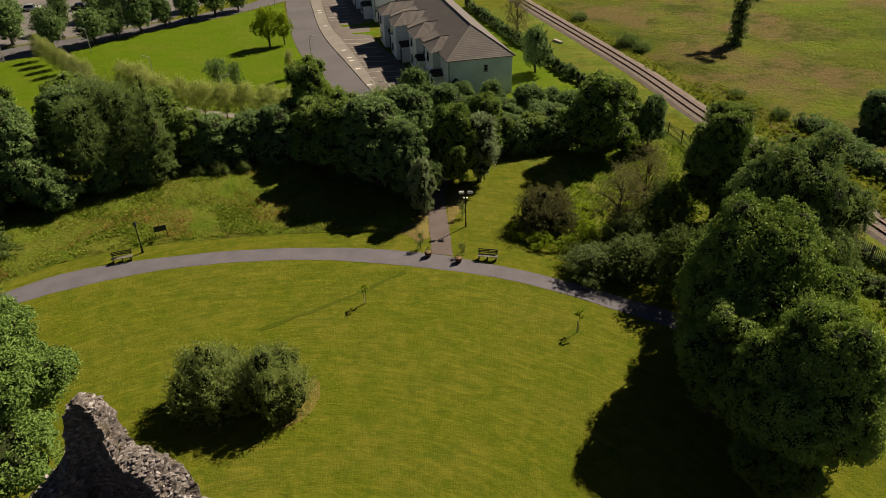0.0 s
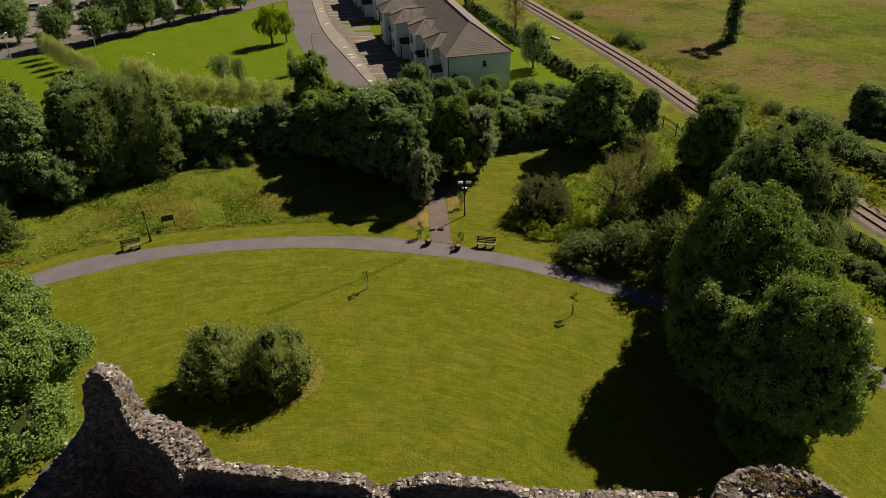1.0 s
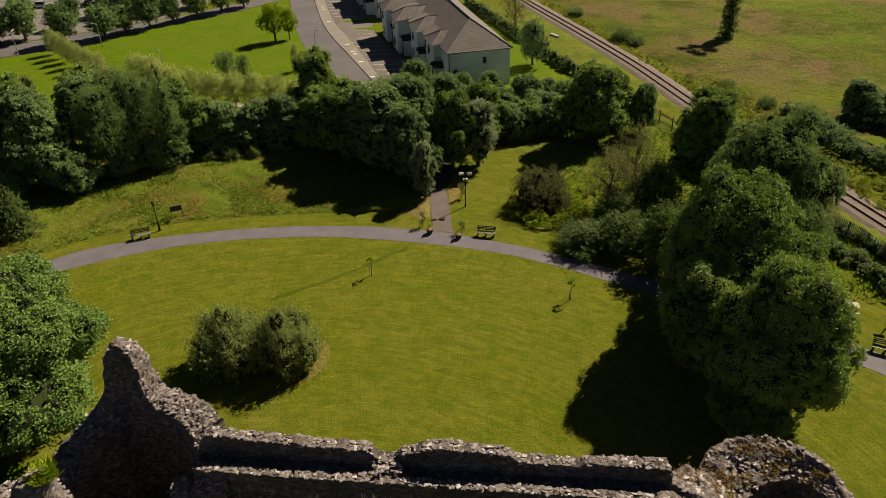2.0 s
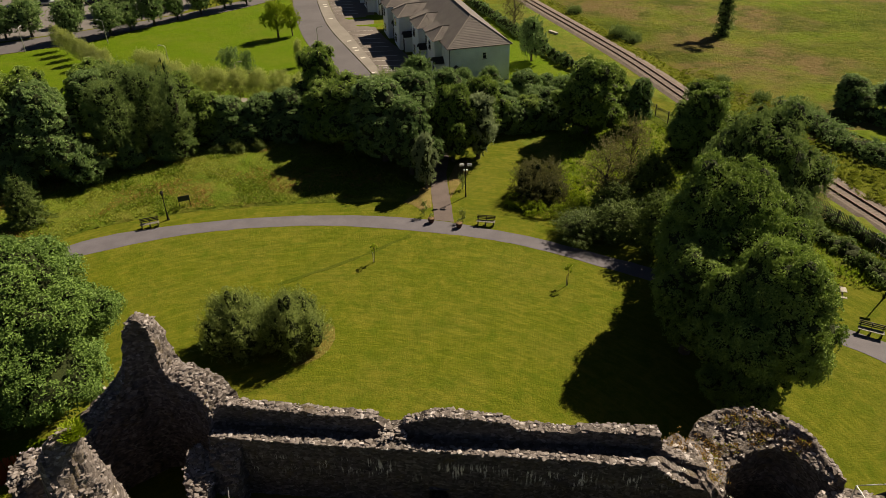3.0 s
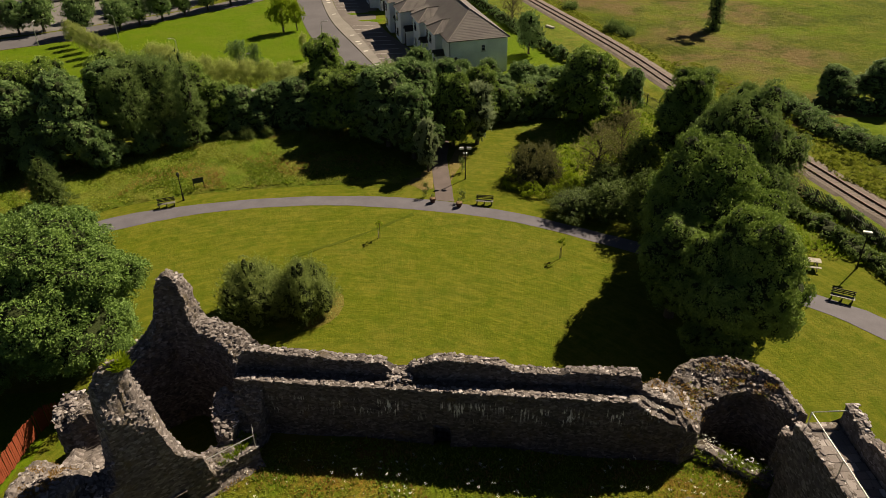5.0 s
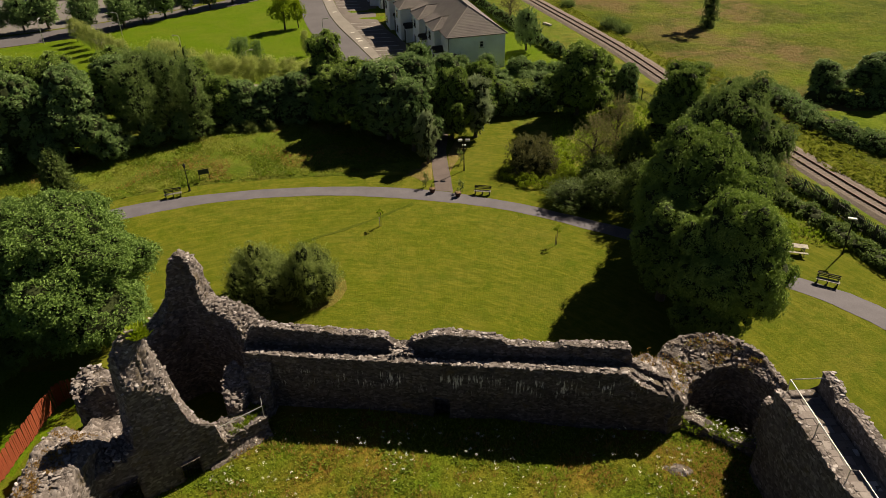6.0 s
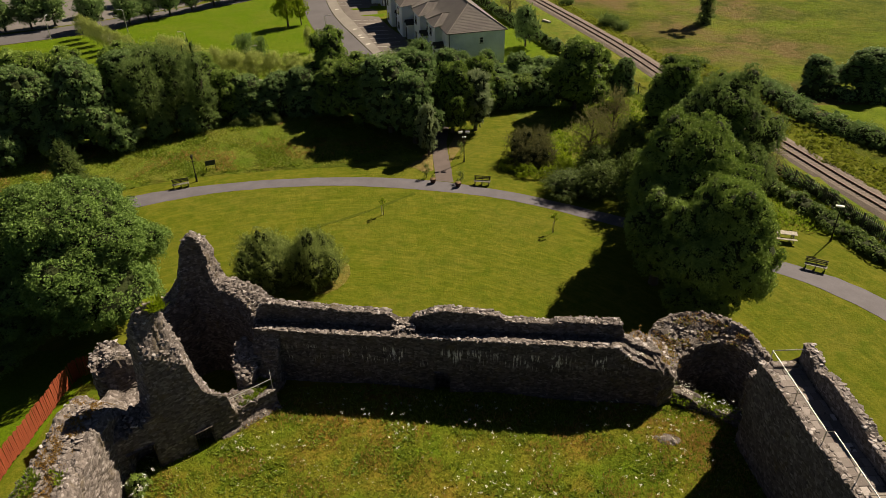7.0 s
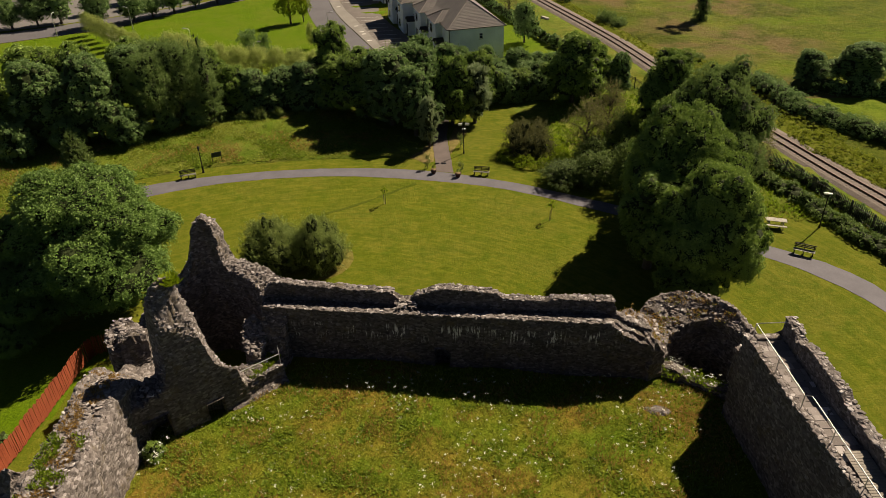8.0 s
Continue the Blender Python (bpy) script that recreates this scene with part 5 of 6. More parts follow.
for x, y in ((-64.4, 131.6), (-61.6, 134.8), (-58.2, 138.2), (-54.8, 142.2), (-51.0, 146.0), (-47.2, 150.4), (-43.4, 154.2), (-70.6, 128.6), (-79.6, 131.6), (-83.6, 129.8), (-88.0, 128.0), (-92.6, 126.4), (-60.0, 150.0), (-54.0, 156.0), (-66.0, 146.0), (-74.5, 141.0), (-71.0, 150.0), (-86.0, 144.0), (-96.0, 140.0), (-100.0, 124.0)):
    plant("street", "street_tree", x, y, "dark round street tree beside the estate road", 6.0 + 1.1 * math.sin(x * 1.7 + y), 2.4 + 0.6 * math.sin(x * 2.9), group="street trees")
plant("light", "young_tree", -31.0, 126.2, "bright green young tree on the estate lawn", 6.5, 2.6)
plant("light", "young_tree", -28.6, 127.4, "bright green young tree on the estate lawn", 5.4, 1.6)
for key, x, y, h, r in (("young", -34.2, 104.6, 4.4, 2.1), ("young", -31.0, 102.6, 4.4, 1.2), ("feathery", -24.1, 108.6, 4.2, 0.9), ("street", -4.0, 94.2, 5.4, 2.3), ("street", 13.9, 108.7, 6.6, 2.2)):
    plant(key, "young_tree", x, y, "young tree standing in estate grass", h, r, group="estate trees")
for x, y, h, r in ((11.2, 92.6, 3.4, 2.4), (6.2, 94.0, 3.6, 1.9), (2.4, 94.4, 3.4, 1.8), (14.6, 95.0, 2.2, 1.6), (7.4, 87.8, 3.2, 2.6), (2.4, 86.6, 3.6, 2.6), (-1.6, 89.4, 3.2, 2.2), (12.0, 86.6, 3.2, 2.6), (16.6, 88.4, 3.8, 2.6)):
    plant("low_shrub", "shrub", x, y, "dark rounded shrub below the house", h, r, "shrub", group="shrubs below the house")
def ivy_lobes():
    """A trunk thick with ivy under a thin spreading head."""
    col = [((0.25 * math.sin(i * 2.1), 0.25 * math.cos(i * 1.7), 0.8 + 1.0 * i), (1.35 - 0.06 * i, 1.35 - 0.06 * i, 0.95)) for i in range(7)]
    return col + [((2.0 * math.cos(i * 2.4), 2.0 * math.sin(i * 2.4), 7.6 + 0.45 * i), (0.95, 0.95, 0.8)) for i in range(8)]


tree_kind("ivy_tree", 22, 3.3, 11.5, 1.0, 7000, 0.22, LEAF_OLIVE, spray=0.4, per=20, core=0.6, sub=4, shoots=(420, 10, 1.1, 0.5), lobes=ivy_lobes(), rad=0.4)
plant("ivy_tree", "field_tree", 49.3, 121.0, "ivy covered tree standing alone in the field", 11.5, 3.3, rz=40)
for x, y, h, r in ((52.6, 82.2, 5.2, 2.8), (59.0, 80.6, 6.6, 4.2), (66.0, 79.0, 7.0, 4.4), (74.0, 77.0, 7.0, 4.4)):
    plant("dark_a", "field_tree", x, y, "dark hedgerow tree at the field edge", h, r, group="hedgerow trees")
hedge("hedge", [(45.6, 84), (46.4, 77), (47.4, 71), (53, 62.5), (60, 52), (68, 42)], 2.4, 1.7, 22000, 0.26, LEAF_DARK, "dark overgrown field hedge", seed=1)
hedge("hedge", [(50.5, 80.5), (58, 78), (70, 75.5), (90, 71)], 1.8, 2.0, 9000, 0.34, LEAF_DARK, "dark overgrown field hedge", seed=2)
hedge("bank_grass", [(21.5, 152), (26.5, 134), (31.6, 114), (36.4, 96), (40.2, 82)], 1.8, 0.35, 14000, 0.17, BLADES, "long rough grass along the railway bank", "grass", seed=3, uneven=0.6, core=False)
hedge("hedge", [(4.6, 153), (9.2, 137), (13.2, 123.6), (16.4, 113.6), (20.0, 103), (22.5, 96)], 1.0, 1.6, 9000, 0.32, LEAF_DARK, "dark boundary hedge behind the houses", seed=4)
hedge("hedge", [(33.6, 55), (36.2, 48.5), (37.8, 43), (40.0, 37), (42.5, 30), (45, 20)], 1.7, 0.9, 14000, 0.24, LEAF_OLIVE, "green scrub along the railway fence", seed=5, uneven=0.5)
hedge("hedge", [(35.8, 60), (38.9, 50.9), (39.8, 47.8), (42.0, 38.7), (44.6, 30), (47, 20)], 1.3, 0.9, 12000, 0.2, LEAF_DARK, "dark scrub behind the railway fence", seed=15, uneven=0.5)
hedge("bank_grass", [(44.6, 63.5), (47.2, 55), (50.6, 46), (54.5, 36)], 3.4, 0.45, 26000, 0.17, BLADES, "long rough grass on the railway bank", "grass", seed=6, uneven=0.6, core=False)
hedge("hedge", [(-33, 77.4), (-27, 77.2), (-21, 77.6), (-17, 78.0)], 1.6, 3.0, 9000, 0.32, LEAF_DARK, "dark overgrown hedge behind the meadow", seed=7)
hedge("hedge", [(5.8, 78.6), (10, 79.4), (14.5, 80.2)], 1.5, 3.0, 6000, 0.32, LEAF_DARK, "dark overgrown hedge behind the park", seed=8)
hedge("nettles", [(6.6, 59.6), (9.6, 57.6), (12.4, 58.0), (13.4, 60.6), (12.8, 63.0), (14.8, 63.6)], 1.7, 0.7, 7000, 0.2, LEAF_LIGHT, "bright green nettles and tall weeds round the shrub", "weeds", seed=9, core=False, uneven=0.5)
hedge("nettles", [(17.6, 63.4), (20.4, 65.0), (21.8, 62.4)], 1.5, 0.8, 3500, 0.22, LEAF_LIGHT, "bright green nettles and tall weeds among thin trees", "weeds", seed=10, core=False, uneven=0.5)
hedge("bank_grass", [(38, 100), (42, 88), (44.0, 78), (45.4, 68), (46.4, 63)], 3.4, 0.45, 24000, 0.17, BLADES, "long rough grass on the railway bank", "grass", seed=11, uneven=0.6, core=False)
for x, y, h, r in ((26.0, 140, 1.6, 1.6), (31.2, 122, 2.2, 2.0), (33.0, 119, 1.6, 1.7), (43.5, 88.0, 1.6, 1.4), (47.5, 83.0, 1.8, 1.6), (40.8, 96.0, 1.3, 1.3)):
    plant("scrub", "shrub", x, y, "ragged scrub bush on the railway bank", h, r, "shrub", group="bank scrub")

# ---- railway ----
BALLAST = speckled("ballast", (0.11, 0.088, 0.08), (0.185, 0.152, 0.14), 14, 0.6, 0.95, 0, 0.9, 0.06)
RUST = speckled("rusty_rail", (0.06, 0.035, 0.025), (0.12, 0.07, 0.05), 20, 1.0, 0.6, 0.4)
SLEEPER = speckled("concrete_sleeper", (0.12, 0.097, 0.088), (0.18, 0.148, 0.137), 14, 1.0)
TRACK = [(9.5, 180), (18.3, 149), (29.2, 110.5), (34.5, 86.5), (40.4, 64.4), (43.0, 53.9), (45.2, 46.0), (47.6, 36), (50, 22), (52, 5), (52, -30)]
track = thing("railway_track", 0, 0, 0, "single railway track on pale ballast with rusty rails", "railway", kind="structure")
ts = spline(TRACK, 0.66)
tan = np.gradient(ts, axis=0)
tan /= np.linalg.norm(tan, axis=1, keepdims=True)
side = np.stack([-tan[:, 1], tan[:, 0]], -1)  # towards the east


def swept(section, rail_line):
    """A long strip with the given cross-section (offset, height) along the track."""
    k, n = len(section), len(rail_line)
    v = np.array([[(p[0] + s[0] * o, p[1] + s[1] * o, z) for o, z in section] for p, s in zip(rail_line, side)]).reshape(-1, 3)
    i = (np.arange(n - 1)[:, None] * k + np.arange(k - 1)[None, :]).ravel()
    return v, np.stack([i, i + 1, i + k + 1, i + k], -1)


part("ballast", mesh_np("ballast", *swept([(-2.0, 0.0), (-1.45, 0.245), (1.55, 0.255), (2.5, 0.0)], ts), BALLAST), None, track)
for o in (-0.65, 0.65):
    part("rail", mesh_np("rail", *swept([(o - 0.07, 0.26), (o - 0.045, 0.44), (o + 0.045, 0.44), (o + 0.07, 0.26)], ts), RUST), None, track)
bm = bmesh.new()
box(bm, 0, 0, 0, 2.3, 0.25, 0.14, None, 0.02)
sleeper = bm_mesh("sleeper", bm, SLEEPER)
near = [i for i in range(len(ts)) if 20 < ts[i][1] < 165][:290]
for i in near:
    part("sleeper", sleeper, None, track, at=pose(ts[i][0], ts[i][1], 0.205, 0, 0, math.degrees(math.atan2(side[i][1], side[i][0]))))

# steel palisade fence along the railway
fence = thing("palisade_fence", 0, 0, 0, "dark steel palisade fence beside the railway", "fence")
FENCE_LINE = spline([(23.5, 96), (26.5, 86), (31.0, 73), (35.2, 60.5), (38.3, 50.9), (39.0, 47.8), (41.2, 38.7), (43.6, 30), (46, 18)], 0.21)
bm = bmesh.new()
box(bm, 0, 0, 0.9, 0.07, 0.02, 1.8)
bmesh.ops.create_cone(bm, segments=4, radius1=0.045, radius2=0.0, depth=0.12, cap_ends=False, matrix=Matrix.Translation((0, 0, 1.86)))
pale = bm_mesh("pale", bm, STEEL)
bm = bmesh.new()
box(bm, 0, 0, 0.95, 0.1, 0.1, 1.9)
fpost = bm_mesh("post", bm, STEEL)
rows = [(i, p) for i, p in enumerate(FENCE_LINE)]
close = [r for r in rows if r[1][1] < 64][:280]
far = [r for r in rows if r[1][1] >= 64]
for i, (x, y) in close:
    part("pale", pale, None, fence, at=pose(x, y, 0.05, 0, 0, -72))
bm = bmesh.new()
for i, (x, y) in far:
    box(bm, x, y, 0.95, 0.025, 0.07, 1.8)
tagged(part("far_pale", bm, STEEL, fence), kind="stuff")
for i, (x, y) in rows[::13]:
    part("post", fpost, None, fence, at=pose(x + 0.08, y, 0, 0, 0, -72))
for z in (0.4, 1.5):
    bm = bmesh.new()
    tube(bm, [(x + 0.03, y, z) for x, y in FENCE_LINE[::12]], 0.035, 4)
    part("rail", bm, IRON, fence)


# ---- houses ----
RENDER_WALL = speckled("pale_render", (0.72, 0.76, 0.8), (0.82, 0.86, 0.89), 6, 0.35, 0.85, 0, 0.15, 0.02)
GLASS = material("window_glass", 0.08, 0, 0.5)
GLASS.node_tree.nodes["Principled BSDF"].inputs["Base Color"].default_value = (0.02, 0.024, 0.03, 1)
DARKDOOR = speckled("dark_door", (0.02, 0.02, 0.022), (0.04, 0.04, 0.042), 12, 1.0, 0.5)
SLATE = speckled("dark_canopy_tile", (0.03, 0.027, 0.027), (0.06, 0.055, 0.053), 12, 0.8)


def tile_material():
    n = Nodes(material("roof_tile", 0.85, 0, 0.25))
    rr = n.geo.outputs["Random Per Island"]
    c = n.ramp(rr, [(0, (0.09, 0.079, 0.081)), (0.6, (0.118, 0.105, 0.107)), (1, (0.148, 0.133, 0.135))])
    s = n.noise(0.5, 4, 0.6)
    c = n.mix(n.value(s, 0.4, 0.7, 0, 0.5), c, (0.15, 0.14, 0.13))
    g = n.noise(18, 4, 0.6)
    n.bump(g, 0.3, 0.02)
    return n.color(c)


TILE = tile_material()
RIDGE = speckled("ridge_tile", (0.12, 0.105, 0.1), (0.19, 0.17, 0.16), 12, 1.0)


def roof_plane(parent, quad, mat=None, rows_of=0.3):
    """Courses of tiles over a roof plane given by eave-left, eave-right, ridge-right, ridge-left; each course is a part."""
    a, b, c, d = [Vector(p) for p in quad]
    n = (b - a).cross(d - a).normalized()
    if n.z < 0:
        n = -n
    k = max(2, int(((d + c) / 2 - (a + b) / 2).length / rows_of))
    for i in range(k):
        t0, t1 = i / k, (i + 1) / k
        p0, p1 = a.lerp(d, t0), b.lerp(c, t0)
        q0, q1 = a.lerp(d, t1), b.lerp(c, t1)
        lift, low = n * 0.055, n * 0.03
        bm = bmesh.new()
        vs = [bm.verts.new(p) for p in (p0 + lift, p1 + lift, q1 + low, q0 + low, p0, p1)]
        bm.faces.new(vs[:4])
        bm.faces.new((vs[4], vs[5], vs[1], vs[0]))
        part("tile_course", bm, mat or TILE, parent)


def deck(quads):
    """Boarding below the tiles."""
    bm = bmesh.new()
    for q in quads:
        pts = [p for i, p in enumerate(q) if p not in q[:i]]
        bm.faces.new([bm.verts.new(p) for p in pts])
    return bm


def window(parent, name, w, h, at, label=""):
    f = part(name, box(bmesh.new(), 0, 0, 0, w + 0.14, 0.1, h + 0.14), WHITEPAINT, parent, label, at)
    part("pane", box(bmesh.new(), 0, -0.06, 0, w, 0.03, h), GLASS, f)
    part("glazing_bar", box(bmesh.new(), 0, -0.08, h * 0.1, w, 0.02, 0.05), WHITEPAINT, f)
    part("sill", box(bmesh.new(), 0, -0.1, -h / 2 - 0.1, w + 0.25, 0.16, 0.06), PAVING, f)
    return f


def terrace(x, y, width, length, wings, label):
    """A two-storey terrace with a hipped tiled roof. Local x runs across its end wall, y along it."""
    ob = thing("terraced_house", x, y, 0, label, "house", 13.6)
    e, r, ov = 5.5, 8.9, 0.3
    part("wall", box(bmesh.new(), width / 2, length / 2, e / 2 - 0.1, width, length, e + 0.2), RENDER_WALL, ob)
    w2, L = width / 2, length
    A, B, C, D = (-ov, -ov, e), (width + ov, -ov, e), (width + ov, L + ov, e), (-ov, L + ov, e)
    R0, R1 = (w2, 4.9, r), (w2, L - 4.9, r)
    planes = ((A, B, R0, R0), (B, C, R1, R0), (D, A, R0, R1), (C, D, R1, R1))
    roof = part("roof", deck(planes), SLATE, ob)
    for q in planes:
        roof_plane(roof, q)
    for p, q in ((A, R0), (B, R0), (R0, R1), (C, R1), (D, R1)):
        part("ridge_tiles", tube(bmesh.new(), [Vector(p) + Vector((0, 0, 0.08)), Vector(q) + Vector((0, 0, 0.08))], 0.075, 5), RIDGE, roof)
    part("gutter", tube(bmesh.new(), [Vector(A), Vector(B), Vector(C), Vector(D), Vector(A)], 0.07, 5), IRON, roof)
    part("downpipe", tube(bmesh.new(), [(0.12, -0.08, 0), (0.12, -0.08, e)], 0.05, 6), IRON, ob)
    for out, v0, v1 in wings:
        part("wall", box(bmesh.new(), 0.2 - out / 2, (v0 + v1) / 2, e / 2 - 0.1, out + 0.4, v1 - v0, e + 0.2), RENDER_WALL, ob)
        m, hr = (v0 + v1) / 2, e + (v1 - v0) / 2 * 0.62
        a, b, c, d = (-out - ov, v0 - ov, e), (-out - ov, v1 + ov, e), (1.2, v0 - ov, e + 0.5), (1.2, v1 + ov, e + 0.5)
        ra, rb = (-out + (v1 - v0) * 0.4, m, hr), (w2 * 0.8, m, hr)
        planes = ((b, a, ra, ra), (a, c, rb, ra), (d, b, ra, rb))
        wr = part("wing_roof", deck(planes), SLATE, ob)
        for q in planes:
            roof_plane(wr, q)
        for p, q in ((a, ra), (b, ra), (ra, rb)):
            part("ridge_tiles", tube(bmesh.new(), [Vector(p) + Vector((0, 0, 0.07)), Vector(q) + Vector((0, 0, 0.07))], 0.07, 5), RIDGE, wr)
        for z in (1.5, 4.2):
            window(ob, "window", 1.3, 1.1, pose(-out - 0.02, m + 0.6, z, 0, 0, -90))
        # porch with a small pitched canopy
        pv = v0 - 0.9
        porch = part("porch", box(bmesh.new(), -out * 0.6, pv, 1.3, 1.7, 1.5, 2.6), RENDER_WALL, ob)
        part("canopy", deck([((-out * 0.6 - 1.1, pv + s * 1.0, 2.55), (-out * 0.6 + 0.9, pv + s * 1.0, 2.55), (-out * 0.6 + 0.9, pv, 3.4), (-out * 0.6 - 1.1, pv, 3.4)) for s in (-1, 1)]), SLATE, porch, "dark tiled porch canopy")
        part("door", box(bmesh.new(), -out * 0.6 - 0.88, pv, 1.05, 0.06, 0.95, 2.1), DARKDOOR, porch)
    # recessed filler bays between the wings, added to keep the terrace's shadow unbroken
    for (o0, _, v0), (o1, v1, _) in zip(wings, wings[1:]):
        o = 0.8 * min(o0, o1)
        part("wall", box(bmesh.new(), 0.25 - o / 2, (v0 + v1) / 2, e / 2 - 0.1, o + 0.5, v1 - v0, e + 0.2), RENDER_WALL, ob)
        q = ((-o - ov, v0, e), (-o - ov, v1, e), (1.6, v1, e + 1.2), (1.6, v0, e + 1.2))
        roof_plane(part("link_roof", deck([q]), SLATE, ob), q)
        window(ob, "window", 1.1, 1.0, pose(-o - 0.02, (v0 + v1) / 2, 4.2, 0, 0, -90))
    for z in (1.5, 4.1):
        window(ob, "window", 0.5, 0.8, pose(5.5, -0.02, z))
    porch = part("door", box(bmesh.new(), 1.1, -0.05, 1.05, 1.0, 0.1, 2.1), DARKDOOR, ob, "dark side door")
    part("canopy", deck([((1.1 + s * 0.95, -1.0, 2.3), (1.1 + s * 0.95, 0.1, 2.3), (1.1, 0.1, 3.05), (1.1, -1.0, 3.05)) for s in (-1, 1)]), SLATE, porch, "dark tiled canopy")
    return ob


terrace(0.35, 97.9, 9.45, 38, ((1.1, 4.6, 9.6), (1.9, 12.6, 18.0), (3.6, 20.6, 25.8), (4.2, 28.5, 33.5)), "pale rendered two-storey terrace with hipped tiled roof")
terrace(-13.5, 141.5, 10.5, 30, ((1.5, 5.0, 10.0), (2.0, 14.0, 19.0)), "pale rendered two-storey terrace beyond the car bays")
area("estate_lawn", [(-21.4, 140.6), (-12.4, 142.7), (-12.4, 138.6), (-20.2, 137.7)], 0.13, ESTATE, "narrow grass strip between parking bays", "lawn", 2.0, 0.05)
area("estate_lawn", [(-18.6, 134.3), (-12.1, 135.7), (-12.8, 133.0), (-17.6, 132.2)], 0.13, ESTATE, "narrow grass strip between parking bays", "lawn", 2.0, 0.05)
area("estate_lawn", [(9.9, 100.3), (-1, 146), (4, 152), (9, 138), (13, 123.6), (16.2, 113.6), (19.8, 103), (22, 96), (14, 90), (5, 91), (-2, 93.5), (-0.2, 97), (0.6, 97.2)], 0.11, ESTATE, "bright mown grass round the end house", "lawn", 3.0, 0.06)
LINE = speckled("road_paint", (0.42, 0.4, 0.38), (0.62, 0.6, 0.57), 15, 1.2, 0.7)
STRIP = [(94.0, -6.7), (102, -9.6), (115, -13.8), (128.6, -18.3), (140.6, -22.3), (162.6, -27.3)]
line_mesh = bm_mesh("bay_line", box(bmesh.new(), 2.4, 0, 0, 4.8, 0.11, 0.02), LINE)
bays = thing("bay_markings", 0, 0, 0.1, "worn white parking bay lines on asphalt", "road marking", kind="structure")
for k in range(24):
    yy = 97.2 + 2.72 * k
    if 132.4 < yy < 142.6:
        continue
    part("bay_line", line_mesh, None, bays, at=pose(curve_at(STRIP, yy) + 0.15, yy, 0.0, 0, 0, 2))
cover = bm_mesh("slab", box(bmesh.new(), 0, 0, 0, 0.8, 0.5, 0.02), LINE)
slabs = thing("pavement_slabs", 0, 0, 0.165, "pale crossing slabs set into the pavement", "pavement", kind="structure")
for k, yy in enumerate((101.5, 104.5, 112.5, 117.0, 118.6, 123.0, 139.5, 150.0, 152.0)):
    part("slab", cover, None, slabs, at=pose(curve_at(STRIP, yy) - 1.1, yy, 0.0, 0, 0, 20))


# ---- lamps ----
def street_lamp(x, y, h, rz):
    ob = thing("street_lamp", x, y, 0, "slim grey street lamp with one curved arm", "street lamp", rz, "street lamps")
    part("pole", tube(bmesh.new(), [(0, 0, 0), (0, 0, 1.0), (0, 0, h - 0.2), (0.25, 0, h), (0.7, 0, h + 0.05)], [0.09, 0.07, 0.05, 0.045, 0.04], 8), GALV, ob)
    part("lamp_head", box(bmesh.new(), 0.9, 0, h + 0.06, 0.5, 0.22, 0.13, None, 0.03), GALV, ob)
    return ob


for x, y, h, rz in ((-45.0, 107.4, 4.4, 180), (-62.3, 125.0, 4.4, 180), (-22.0, 116.2, 4.5, 0), (-8.0, 94.3, 4.0, 180), (-31.3, 97.0, 4.6, 0), (-36.5, 158.0, 4.5, 0), (-75.6, 121.0, 4.4, 90)):
    street_lamp(x, y, h, rz)


def park_lamp(x, y, h):
    ob = thing("park_lamp", x, y, 0, "black iron park lamp post with small lantern", "lamp post")
    bm = bmesh.new()
    tube(bm, [(0, 0, 0), (0, 0, 0.1), (0, 0, 0.12), (0, 0, 0.8), (0, 0, 0.85), (0, 0, h - 0.5)], [0.16, 0.16, 0.11, 0.09, 0.06, 0.045], 10)
    tube(bm, [(-0.3, 0, h - 0.75), (0.3, 0, h - 0.75)], 0.02, 5)
    part("pole", bm, IRON, ob)
    part("lantern", tube(bmesh.new(), [(0, 0, h - 0.5), (0, 0, h - 0.42), (0, 0, h - 0.08)], [0.06, 0.1, 0.17], 6), GLASS, ob)
    part("lantern_cap", tube(bmesh.new(), [(0, 0, h - 0.08), (0, 0, h + 0.02), (0, 0, h + 0.14)], [0.21, 0.12, 0.02], 6), IRON, ob)
    return ob


park_lamp(-29.3, 57.9, 3.25)
flood = thing("floodlight_post", 1.72, 61.6, 0, "dark post with twin floodlights and cameras", "lamp post")
part("pole", tube(bmesh.new(), [(0, 0, 0), (0, 0, 0.6), (0, 0, 3.7)], [0.1, 0.06, 0.045], 8), IRON, flood)
part("crossbar", tube(bmesh.new(), [(-0.45, 0, 3.7), (0.45, 0, 3.7)], 0.03, 6), IRON, flood)
for s in (-1, 1):
    lamp_ob = part("floodlight", box(bmesh.new(), 0, 0, 0, 0.5, 0.2, 0.28, None, 0.03), GALV, flood, "", pose(s * 0.42, -0.05, 3.82, 25, 0, s * -12))
    part("lens", box(bmesh.new(), 0, -0.11, 0, 0.44, 0.02, 0.22), WHITEPAINT, lamp_ob)
    part("camera_dome", tube(bmesh.new(), [(s * 0.14, -0.1, 3.28), (s * 0.14, -0.1, 3.12)], [0.1, 0.05], 8), WHITEPAINT, flood)
tall = thing("park_lamp", 36.2, 41.8, 0, "dark lamp post with one pale angled head", "lamp post")
part("pole", tube(bmesh.new(), [(0, 0, 0), (0, 0, 0.7), (0, 0, 3.75)], [0.09, 0.06, 0.045], 8), IRON, tall)
part("lamp_head", box(bmesh.new(), -0.1, -0.1, 3.8, 0.75, 0.3, 0.14, pose(0, 0, 0, 0, 0, -20), 0.03), WHITEPAINT, tall)


